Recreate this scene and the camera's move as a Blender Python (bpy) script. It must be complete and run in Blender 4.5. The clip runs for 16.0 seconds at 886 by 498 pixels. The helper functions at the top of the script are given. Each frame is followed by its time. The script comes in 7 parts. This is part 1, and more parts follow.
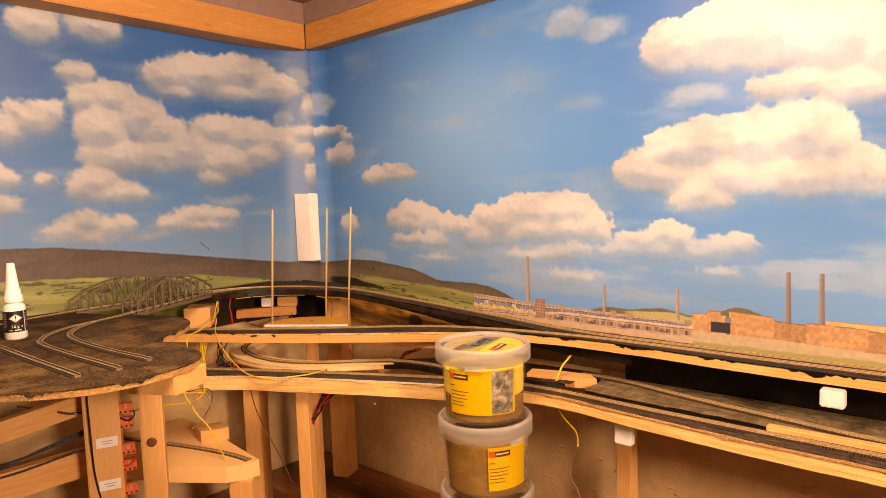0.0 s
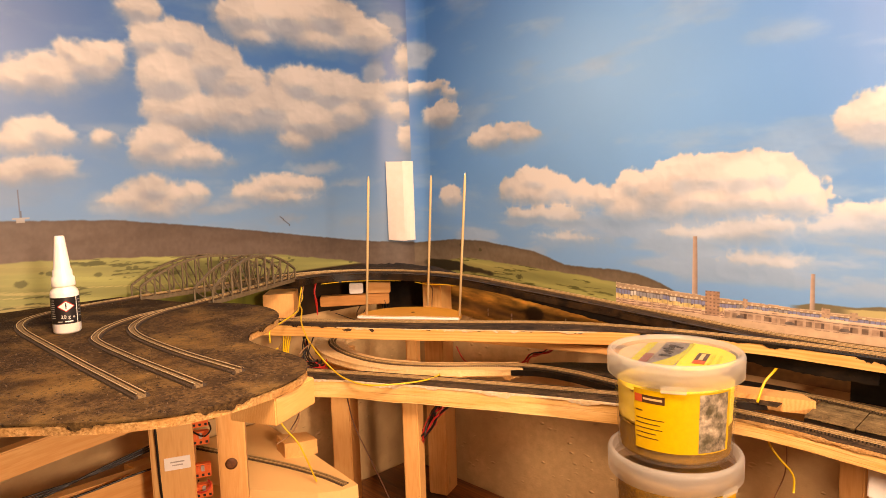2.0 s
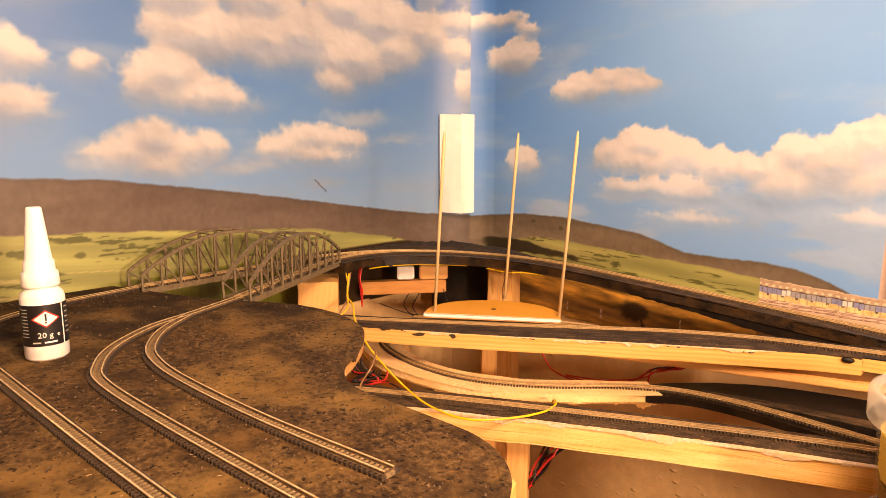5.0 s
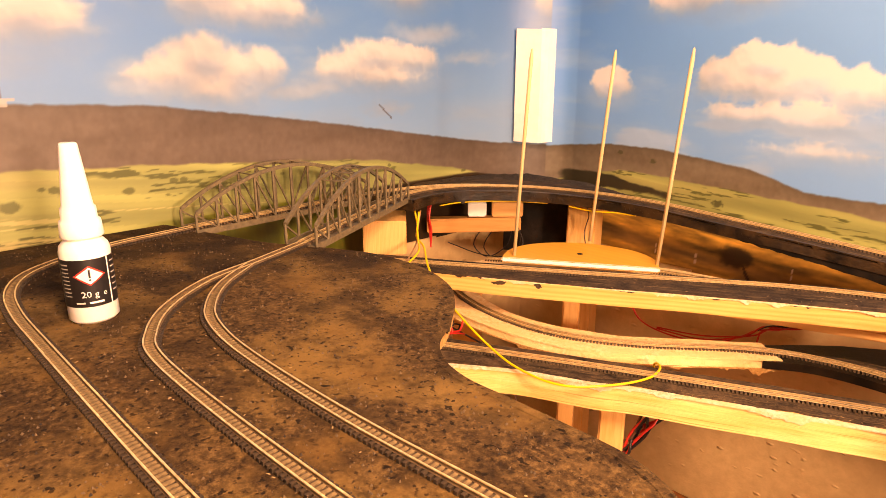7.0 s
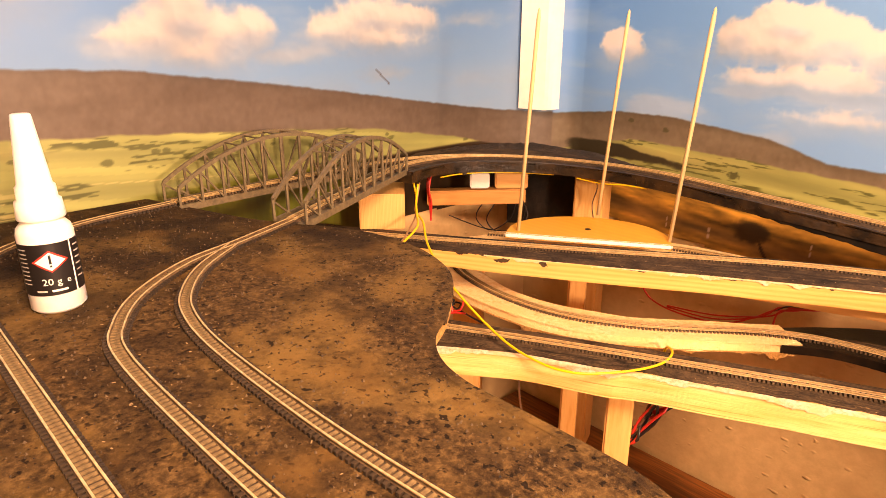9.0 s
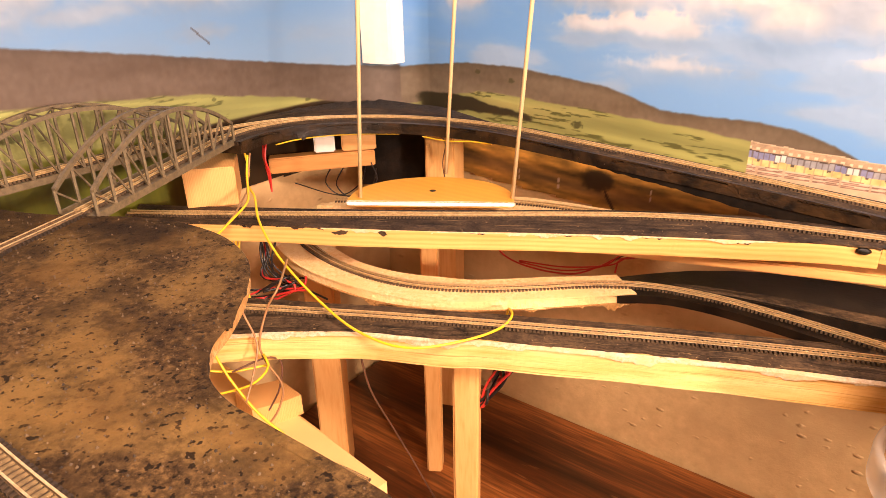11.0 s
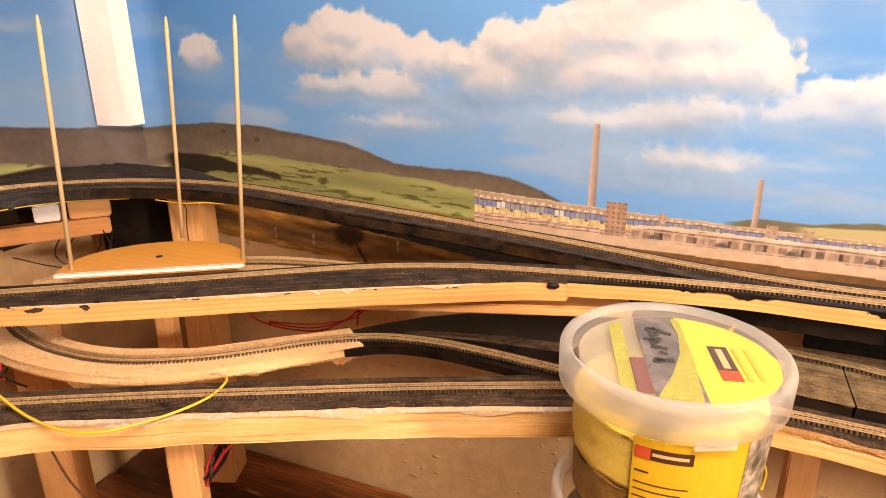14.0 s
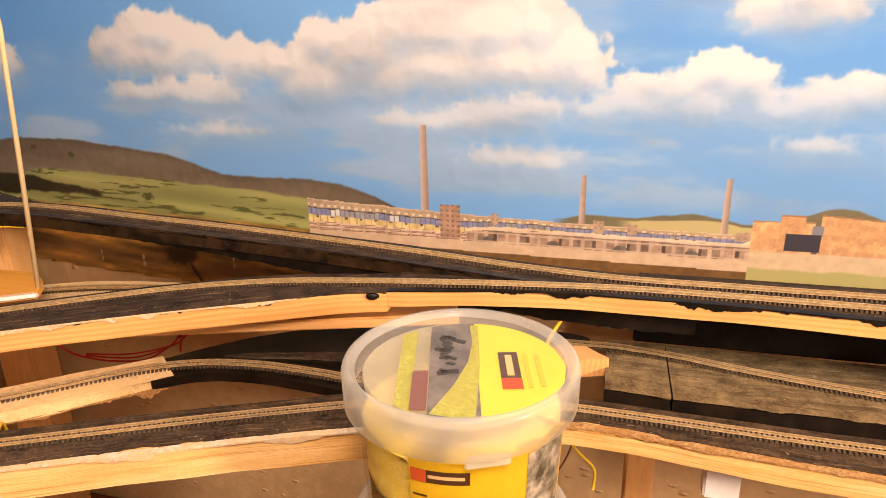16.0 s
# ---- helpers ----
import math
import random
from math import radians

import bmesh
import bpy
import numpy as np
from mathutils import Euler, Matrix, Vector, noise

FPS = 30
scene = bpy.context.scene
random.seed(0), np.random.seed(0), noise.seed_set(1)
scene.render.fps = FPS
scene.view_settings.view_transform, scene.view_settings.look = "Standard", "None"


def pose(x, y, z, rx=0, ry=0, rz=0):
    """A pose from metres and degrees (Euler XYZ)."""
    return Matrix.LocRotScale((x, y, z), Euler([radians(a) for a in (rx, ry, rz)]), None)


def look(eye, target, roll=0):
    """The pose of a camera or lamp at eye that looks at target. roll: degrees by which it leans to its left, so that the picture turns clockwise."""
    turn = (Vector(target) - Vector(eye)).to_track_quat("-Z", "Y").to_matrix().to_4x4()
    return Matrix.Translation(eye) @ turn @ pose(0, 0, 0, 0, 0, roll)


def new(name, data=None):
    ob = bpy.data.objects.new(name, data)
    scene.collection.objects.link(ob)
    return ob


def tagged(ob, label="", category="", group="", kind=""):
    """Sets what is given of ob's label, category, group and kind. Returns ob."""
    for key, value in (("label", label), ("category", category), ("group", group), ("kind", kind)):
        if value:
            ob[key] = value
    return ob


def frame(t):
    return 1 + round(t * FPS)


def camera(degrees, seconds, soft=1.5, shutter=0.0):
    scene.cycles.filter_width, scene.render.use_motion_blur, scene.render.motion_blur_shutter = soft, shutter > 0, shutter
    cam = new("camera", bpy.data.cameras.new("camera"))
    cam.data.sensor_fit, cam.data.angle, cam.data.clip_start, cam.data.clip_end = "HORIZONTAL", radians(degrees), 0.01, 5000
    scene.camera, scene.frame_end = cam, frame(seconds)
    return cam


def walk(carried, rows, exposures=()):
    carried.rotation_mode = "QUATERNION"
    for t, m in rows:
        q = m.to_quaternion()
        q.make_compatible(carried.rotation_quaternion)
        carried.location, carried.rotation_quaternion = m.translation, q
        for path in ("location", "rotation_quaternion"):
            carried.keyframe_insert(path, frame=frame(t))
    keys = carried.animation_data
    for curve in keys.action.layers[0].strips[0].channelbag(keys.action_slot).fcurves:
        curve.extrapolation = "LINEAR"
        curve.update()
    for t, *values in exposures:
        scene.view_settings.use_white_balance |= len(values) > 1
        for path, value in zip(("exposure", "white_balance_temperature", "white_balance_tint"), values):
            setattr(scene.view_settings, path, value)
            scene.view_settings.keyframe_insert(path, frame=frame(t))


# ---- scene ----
cam = camera(69.5, 16.0, 0.85)
EXPOSURES = [(0, 0.55, 6900, 21), (1, 0.73, 6900, 20), (2.5, 0.86, 6850, 20), (5.5, 1.20, 7500, 26), (7, 1.43, 7850, 29), (8.2, 1.44, 7800, 28), (10.5, 1.56, 6450, 23), (12.5, 1.20, 5400, 15), (13.5, 1.05, 5450, 14), (16, 0.83, 5650, 13)]
PATH = [
    (0, (0.11, 0.142, 1.425), (-1.199, 1.646, 1.27), -2.1),
    (0.5, (0.051, 0.169, 1.421), (-1.285, 1.648, 1.26), -2.0),
    (1, (-0.022, 0.192, 1.411), (-1.381, 1.651, 1.253), -2.2),
    (1.5, (-0.083, 0.207, 1.404), (-1.465, 1.641, 1.228), -1.9),
    (2, (-0.148, 0.231, 1.398), (-1.571, 1.623, 1.201), -1.9),
    (2.5, (-0.206, 0.251, 1.39), (-1.638, 1.634, 1.196), -2.1),
    (3, (-0.278, 0.263, 1.388), (-1.667, 1.691, 1.208), -1.8),
    (3.2, (-0.297, 0.278, 1.398), (-1.69, 1.699, 1.195), -2.3),
    (5.5, (-0.487, 0.292, 1.399), (-1.817, 1.745, 1.051), 0.7),
    (6, (-0.513, 0.303, 1.402), (-1.873, 1.713, 0.999), 0.6),
    (6.3, (-0.52, 0.31, 1.404), (-1.889, 1.692, 0.943), 0.7),
    (6.5, (-0.533, 0.317, 1.399), (-1.907, 1.685, 0.907), 0.5),
    (7, (-0.543, 0.324, 1.4), (-1.931, 1.654, 0.847), 0.0),
    (7.5, (-0.547, 0.331, 1.402), (-1.96, 1.619, 0.816), -0.4),
    (8, (-0.55, 0.333, 1.401), (-1.96, 1.612, 0.788), -0.6),
    (8.2, (-0.556, 0.336, 1.398), (-1.961, 1.616, 0.776), -0.5),
    (10.3, (-0.573, 0.398, 1.412), (-1.845, 1.73, 0.632), -2.1),
    (10.5, (-0.568, 0.406, 1.422), (-1.812, 1.745, 0.61), -2.8),
    (11, (-0.549, 0.422, 1.407), (-1.651, 1.883, 0.6), -1.1),
    (11.5, (-0.539, 0.43, 1.405), (-1.565, 1.967, 0.641), -0.2),
    (12, (-0.519, 0.443, 1.403), (-1.52, 2.021, 0.691), -0.2),
    (12.5, (-0.506, 0.45, 1.401), (-1.479, 2.06, 0.722), -0.3),
    (13, (-0.492, 0.458, 1.403), (-1.371, 2.127, 0.738), -0.1),
    (13.5, (-0.473, 0.468, 1.405), (-1.279, 2.177, 0.747), -0.3),
    (14, (-0.449, 0.487, 1.404), (-1.178, 2.232, 0.752), -0.3),
    (14.5, (-0.425, 0.502, 1.399), (-1.108, 2.27, 0.76), -0.8),
    (15, (-0.409, 0.518, 1.406), (-1.024, 2.308, 0.759), -0.7),
    (15.5, (-0.391, 0.532, 1.408), (-0.95, 2.335, 0.748), -1.1),
    (16, (-0.376, 0.544, 1.395), (-0.866, 2.376, 0.76), -1.1),
]
walk(cam, [(t, look(eye, target, roll)) for t, eye, target, roll in PATH], EXPOSURES)

# ---------- light: two unseen warm lamps in a closed cellar room ----------
world = bpy.data.worlds.new("world")
world.use_nodes = True
world.node_tree.nodes["Background"].inputs["Color"].default_value = (0.9, 0.8, 0.7, 1)
world.node_tree.nodes["Background"].inputs["Strength"].default_value = 0.008
scene.world = world
LAMP, LAMP2 = (1.15, 0.20, 1.62), (-0.28, 0.42, 1.79)


def lamp(name, where, watts, size, colour):
    data = bpy.data.lights.new(name, "POINT")
    data.energy, data.shadow_soft_size, data.color = watts, size, colour
    ob = new(name, data)
    ob.location = where
    return ob


lamp("ceiling_bulb", LAMP, 78, 0.12, (1.0, 0.71, 0.47))
# added fill light overhead, balances walls and laths
lamp("fill_bulb", LAMP2, 24, 0.14, (1.0, 0.71, 0.47))


# ---------- materials ----------
def lin(h):
    """linear colour from a hex string"""
    return tuple(((int(h[i:i + 2], 16) / 255 + 0.055) / 1.055) ** 2.4 if int(h[i:i + 2], 16) > 10 else int(h[i:i + 2], 16) / 255 / 12.92 for i in (0, 2, 4))


class Nodes:
    """a principled material and short ways to wire it"""

    def __init__(self, name, rough=0.6, metal=0.0):
        self.mat = bpy.data.materials.new(name)
        self.mat.use_nodes = True
        self.t = self.mat.node_tree
        self.bsdf = self.t.nodes["Principled BSDF"]
        self.bsdf.inputs["Roughness"].default_value = rough
        self.bsdf.inputs["Metallic"].default_value = metal

    def node(self, kind, **inputs):
        n = self.t.nodes.new(kind)
        for k, v in inputs.items():
            n.inputs[k.replace("_", " ")].default_value = v
        return n

    def link(self, a, b):
        self.t.links.new(a, b)

    def coords(self, which="Object", scale=(1, 1, 1)):
        c = self.node("ShaderNodeTexCoord")
        m = self.node("ShaderNodeMapping")
        m.inputs["Scale"].default_value = scale
        self.link(c.outputs[which], m.inputs["Vector"])
        return m.outputs["Vector"]

    def noise(self, vec, scale, detail=4.0, rough=0.6):
        n = self.node("ShaderNodeTexNoise", Scale=scale, Detail=detail, Roughness=rough)
        self.link(vec, n.inputs["Vector"])
        return n.outputs["Fac"]

    def ramp(self, fac, stops):
        r = self.node("ShaderNodeValToRGB")
        e = r.color_ramp.elements
        while len(e) < len(stops):
            e.new(0.5)
        for el, (p, c) in zip(e, stops):
            el.position, el.color = p, (*c, 1)
        self.link(fac, r.inputs["Fac"])
        return r.outputs["Color"]

    def mix(self, fac, a, b, mode="MIX"):
        m = self.t.nodes.new("ShaderNodeMix")
        m.data_type, m.blend_type = "RGBA", mode
        for v, i in ((fac, 0), (a, 6), (b, 7)):
            if hasattr(v, "links"):
                self.link(v, m.inputs[i])
            else:
                m.inputs[i].default_value = v if i == 0 else (*v, 1)
        return m.outputs[2]

    def out(self, colour=None, bump=None, strength=0.3, distance=0.001, rough=None):
        if colour is not None:
            if hasattr(colour, "links"):
                self.link(colour, self.bsdf.inputs["Base Color"])
            else:
                self.bsdf.inputs["Base Color"].default_value = (*colour, 1)
        if bump is not None:
            b = self.node("ShaderNodeBump", Strength=strength, Distance=distance)
            self.link(bump, b.inputs["Height"])
            self.link(b.outputs["Normal"], self.bsdf.inputs["Normal"])
        if rough is not None:
            self.link(rough, self.bsdf.inputs["Roughness"])
        return self.mat


def speckled(name, c1, c2, scale, rough=0.8, bump=0.3, distance=0.001, c3=None, big=6.0, which="Object", gloss=0.5):
    """a surface with fine grain and broad stains"""
    n = Nodes(name, rough)
    n.bsdf.inputs["Specular IOR Level"].default_value = gloss
    v = n.coords(which)
    fine = n.noise(v, scale, 6, 0.7)
    col = n.ramp(fine, [(0.3, c1), (0.7, c2)])
    if c3 is not None:
        stain = n.ramp(n.noise(v, big, 3), [(0.42, (0, 0, 0)), (0.66, (1, 1, 1))])
        col = n.mix(stain, col, c3)
    return n.out(col, fine, bump, distance)


def timber(name, light, dark, which="Object", rough=0.55, rings=90.0, knots=True):
    """planed softwood with grain along local x"""
    n = Nodes(name, rough)
    v = n.coords(which, (1.6, 1, 1))
    warp = n.noise(n.coords(which, (3, 14, 14)), 1.0, 3)
    w = n.node("ShaderNodeTexWave", Scale=rings / 10, Distortion=5.0, Detail=3.0)
    w.bands_direction = "Y"
    w.inputs["Detail Scale"].default_value = 1.2
    vv = n.coords(which, (2.5, 22, 22))
    n.link(vv, w.inputs["Vector"])
    fibre = n.noise(n.coords(which, (40, 900, 900)), 1.0, 3)
    broken = n.noise(n.coords(which, (6, 60, 60)), 1.0, 4)
    grain = n.mix(0.35, n.mix(0.62, w.outputs["Color"], broken), fibre)
    col = n.ramp(grain, [(0.1, light), (0.85, dark)])
    col = n.mix(n.ramp(warp, [(0.35, (0, 0, 0)), (0.8, (0.55, 0.55, 0.55))]), col, dark)
    if knots:
        spot = n.node("ShaderNodeTexVoronoi", Scale=9.0)
        n.link(n.coords(which, (0.6, 2.2, 2.2)), spot.inputs["Vector"])
        k = n.ramp(spot.outputs["Distance"], [(0.03, (1, 1, 1)), (0.10, (0, 0, 0))])
        col = n.mix(k, col, tuple(0.4 * c for c in dark))
    per = n.node("ShaderNodeObjectInfo")
    shade = n.ramp(per.outputs["Random"], [(0, (0.90, 0.89, 0.87)), (1, (1, 1, 1))])
    col = n.mix(1.0, col, shade, "MULTIPLY")
    return n.out(col, grain, 0.15, 0.0006)


PINE_L, PINE_D = lin("f9d08a"), lin("d4954a")
M_PINE = timber("pine", PINE_L, PINE_D)
M_PINE_UV = timber("pine_lath", lin("f9d084"), lin("d0923f"), "UV", rings=30)
def sawn():
    """rough sawn pale softwood with long dark saw lines"""
    n = Nodes("sawn_pine", 0.75)
    n.bsdf.inputs["Specular IOR Level"].default_value = 0.25
    lines = n.noise(n.coords("UV", (5, 620, 1)), 1.0, 3, 0.55)
    broad = n.noise(n.coords("UV", (9, 90, 1)), 1.0, 4, 0.6)
    fibre = n.noise(n.coords("UV", (70, 1500, 1)), 1.0, 3, 0.6)
    col = n.ramp(broad, [(0.32, lin("d8a350")), (0.52, lin("eec47a")), (0.70, lin("f6d390"))])
    col = n.mix(n.ramp(lines, [(0.34, (0.7, 0.7, 0.7)), (0.44, (0, 0, 0))]), col, lin("b4762c"))
    col = n.mix(n.ramp(fibre, [(0.32, (0.4, 0.4, 0.4)), (0.50, (0, 0, 0))]), col, lin("c88c40"))
    return n.out(col, n.mix(0.5, lines, fibre), 0.5, 0.0008)


M_SAWN = sawn()
M_RAWPLY = timber("raw_plywood", lin("fbd998"), lin("e0ad60"), "UV", 0.7, knots=False)
M_FIBRE = speckled("soft_fibreboard", lin("dcb06a"), lin("fbe6b4"), 240, 0.9, 0.9, 0.002, lin("eecb8c"), 30, gloss=0.2)
M_FRAYED = speckled("frayed_plywood", lin("73501f"), lin("dcb274"), 420, 0.9, 0.9, 0.0015, lin("a87c42"), 40, gloss=0.2)
M_BEAM = timber("beam_pine", lin("dca45e"), lin("ad7430"))
M_BIRCH = timber("disc_wood", lin("f6b948"), lin("e6a038"), rings=14, rough=0.3, knots=False)
def stained():
    """brown stained board, streaked with broad dark grain and worn varnish"""
    n = Nodes("stained_shelf", 0.28)
    fibre = n.noise(n.coords("Object", (14, 260, 260)), 1.0, 4)
    broad = n.noise(n.coords("Object", (1.6, 22, 22)), 1.0, 5, 0.65)
    col = n.ramp(broad, [(0.36, lin("2a1408")), (0.50, lin("6a3a18")), (0.66, lin("a8682f"))])
    col = n.mix(n.ramp(fibre, [(0.40, (0.6, 0.6, 0.6)), (0.60, (0, 0, 0))]), col, lin("3c1f0d"))
    worn = n.noise(n.coords("Object", (9, 60, 60)), 1.0, 3)
    col = n.mix(n.ramp(worn, [(0.66, (0, 0, 0)), (0.74, (0.5, 0.5, 0.5))]), col, lin("c08a50"))
    return n.out(col, fibre, 0.12, 0.0005)


M_SHELF = stained()
M_ROD = timber("rod_wood", lin("f0dcae"), lin("d8bb82"), knots=False)
def roadbed(name, c1, c2, dust):
    """dark glued bed, scuffed and dusty along the lath"""
    n = Nodes(name, 0.8)
    n.bsdf.inputs["Specular IOR Level"].default_value = 0.25
    v = n.coords()
    fine = n.noise(v, 420, 4, 0.6)
    blot = n.noise(v, 60, 5, 0.7)
    col = n.ramp(n.mix(0.65, fine, blot), [(0.36, c1), (0.66, c2)])
    streak = n.noise(n.coords("UV", (9, 130, 1)), 1.0, 4, 0.6)
    col = n.mix(n.ramp(streak, [(0.36, (0.75, 0.75, 0.75)), (0.50, (0, 0, 0))]), col, c1)
    scuff = n.noise(n.coords("UV", (22, 300, 1)), 1.0, 3, 0.6)
    col = n.mix(n.ramp(scuff, [(0.58, (0, 0, 0)), (0.72, (0.5, 0.5, 0.5))]), col, dust)
    chip = n.noise(v, 190, 3, 0.6)
    col = n.mix(n.ramp(chip, [(0.68, (0, 0, 0)), (0.72, (0.6, 0.6, 0.6))]), col, dust)
    return n.out(col, n.mix(0.4, fine, blot), 0.7, 0.0012)


M_BLACK = roadbed("black_roadbed", lin("150d06"), lin("584632"), lin("9c8058"))
M_BLACKPAINT = speckled("black_paint", lin("050403"), lin("120e09"), 120, 0.45, 0.6, 0.001, lin("20180f"), 30, gloss=0.28)
M_WORNPAINT = speckled("worn_black_paint", lin("060403"), lin("1c140b"), 90, 0.38, 0.9, 0.0016, lin("3c2a15"), 38, gloss=0.45)
M_GREYBED = roadbed("grey_roadbed", lin("160f08"), lin("66523a"), lin("a4885a"))
def plaster():
    """painted render with small raised flecks"""
    n = Nodes("cream_plaster", 0.8)
    v = n.coords()
    fine = n.noise(v, 60, 6, 0.65)
    col = n.ramp(fine, [(0.3, lin("c6a673")), (0.7, lin("dcbd86"))])
    col = n.mix(n.ramp(n.noise(v, 5, 3), [(0.42, (0, 0, 0)), (0.66, (1, 1, 1))]), col, lin("b4976a"))
    fleck = n.node("ShaderNodeTexVoronoi", Scale=62.0)
    n.link(n.coords("Object", (0.7, 0.7, 1.5)), fleck.inputs["Vector"])
    bumps_up = n.ramp(fleck.outputs["Distance"], [(0.10, (1, 1, 1)), (0.26, (0, 0, 0))])
    patch = n.ramp(n.noise(v, 26, 3), [(0.50, (0, 0, 0)), (0.58, (1, 1, 1))])
    return n.out(col, n.mix(0.62, fine, n.mix(1.0, bumps_up, patch, "MULTIPLY")), 0.75, 0.0036)


M_PLASTER = plaster()
M_CEILING = speckled("mauve_ceiling", lin("80665c"), lin("8e7368"), 40, 0.8, 0.1)
M_FLOOR = speckled("cellar_floor", lin("4d463e"), lin("665d53"), 30, 0.8, 0.2)
M_RAIL = speckled("weathered_rail", lin("b89a68"), lin("f4dcaa"), 300, 0.32, 0.1, 0.0002)
M_RAIL.node_tree.nodes["Principled BSDF"].inputs["Metallic"].default_value = 0.5
M_RAILSIDE = speckled("dull_rail_side", lin("7c643f"), lin("bc9e68"), 300, 0.5, 0.1, 0.0002)
M_RAILRUST = speckled("brown_rail_side", lin("3a2a18"), lin("7a6242"), 300, 0.6, 0.1, 0.0002)
M_SLEEPER = speckled("dark_sleeper", lin("140e08"), lin("43331f"), 350, 0.75, 0.3, 0.0003)
M_DUST = speckled("dusty_sleeper", lin("483a25"), lin("8a744e"), 350, 0.85, 0.3, 0.0003)
M_SLEEPEREND = speckled("brown_sleeper_end", lin("352919"), lin("66523a"), 350, 0.85, 0.3, 0.0003)
M_BASEDUST = speckled("dusty_track_base", lin("241b12"), lin("54432e"), 350, 0.85, 0.3, 0.0003)
M_DUSTDARK = speckled("dusty_sleeper_dark", lin("604d33"), lin("a68c60"), 350, 0.85, 0.3, 0.0003)
M_SLAB = roadbed("dusty_slab", lin("4a3b25"), lin("9a855c"), lin("c8b080"))
# for the unseen walls: dark brown to cut bounced light
M_ROOMWALL = speckled("brown_room_wall", lin("5c4a3c"), lin("6b5747"), 30, 0.85, 0.1)
M_BRIDGE = speckled("grey_bridge_plastic", lin("4c4231"), lin("74674c"), 200, 0.5, 0.1, 0.0002)
M_WHITE = speckled("white_plastic", lin("e6e2da"), lin("f0ede6"), 80, 0.4, 0.05)
M_PAPER = speckled("white_paper", lin("f2ece2"), lin("f8f4ec"), 60, 0.8, 0.15, 0.0006)
M_WHITEGLUE = speckled("dried_glue", lin("b8965c"), lin("f2e6cc"), 260, 0.5, 0.3, 0.0006, lin("e0c08a"), 60)
M_ORANGE = speckled("orange_terminal", lin("d9622a"), lin("e87a3c"), 120, 0.4, 0.1)
M_GREYMETAL = speckled("metal_contact", lin("a39c92"), lin("c2bbb0"), 200, 0.3, 0.1)
M_KNOT = speckled("wood_knot", lin("4a2a12"), lin("7a4a22"), 300, 0.6, 0.3, 0.0004)
M_CRUMB = speckled("pale_crumb", lin("6a5536"), lin("b89c6c"), 400, 0.85, 0.3, 0.0003)
M_EARTH = speckled("dark_scatter", lin("1a130b"), lin("43362a"), 380, 0.95, 0.9, 0.002, lin("241e18"), 18)
M_GLUE = speckled("white_bottle", lin("eee8dc"), lin("f6f2ea"), 40, 0.35, 0.03)
M_GLUE.node_tree.nodes["Principled BSDF"].inputs["Subsurface Weight"].default_value = 0.25
M_GLUE.node_tree.nodes["Principled BSDF"].inputs["Subsurface Radius"].default_value = (0.004, 0.003, 0.002)


def plain(name, colour, rough=0.5):
    return speckled(name, tuple(0.88 * c for c in colour), colour, 160, rough, 0.05, 0.0003)


M_LABELBLACK = plain("label_black", lin("1c1817"), 0.4)
M_INKWHITE = plain("ink_white", lin("efeae0"), 0.5)
M_INKRED = plain("ink_red", lin("c6382c"), 0.5)
M_INKBLACK = plain("ink_black", lin("14110f"), 0.5)
M_YELLOWLABEL = plain("yellow_label", lin("d8ae00"), 0.4)
M_LOGO = plain("logo_brown", lin("4a2e14"), 0.5)
M_LOGORED = plain("logo_orange", lin("c4501f"), 0.5)
M_LOGOPALE = plain("logo_pale", lin("d8b476"), 0.5)
M_CARD = plain("yellow_card", lin("f4d61e"), 0.4)
M_DARKYELLOW = plain("label_print_yellow", lin("e6c010"), 0.45)
M_PHOTO = speckled("label_photo", lin("17130f"), lin("cdbfa2"), 105, 0.4, 0.02, 0.0002, lin("4a4630"), 70)
M_PICTURE = speckled("card_photo", lin("57504a"), lin("8d857c"), 90, 0.4, 0.02, 0.0002, lin("4a4440"), 40)
M_TWIG = plain("dark_twig", lin("2b2622"), 0.6)
M_BROWNTAB = plain("brown_tab", lin("7d4c40"), 0.5)
M_GREENTUFT = speckled("green_flock", lin("8b8f2a"), lin("c2c24c"), 420, 0.9, 0.5, 0.0008, lin("a6a23a"), 60)
M_GRASS = speckled("grass_fibres", lin("7d6c16"), lin("d2bf52"), 520, 0.95, 0.8, 0.0008, lin("8f8232"), 45)
M_GRASSPALE = speckled("pale_fibres", lin("e8c020"), lin("ffec78"), 480, 0.95, 0.8, 0.0008, lin("f4d83c"), 50)
M_GRASSDARK = speckled("dark_fibres", lin("5c3e06"), lin("b88c1c"), 520, 0.95, 0.8, 0.0008, lin("7d5c0c"), 45)
WIRES = {k: plain(k + "_wire", lin(v), 0.35) for k, v in dict(yellow="e8c21a", red="c8322a", black="1b1716", brown="5e4030", violet="9a744c").items()}


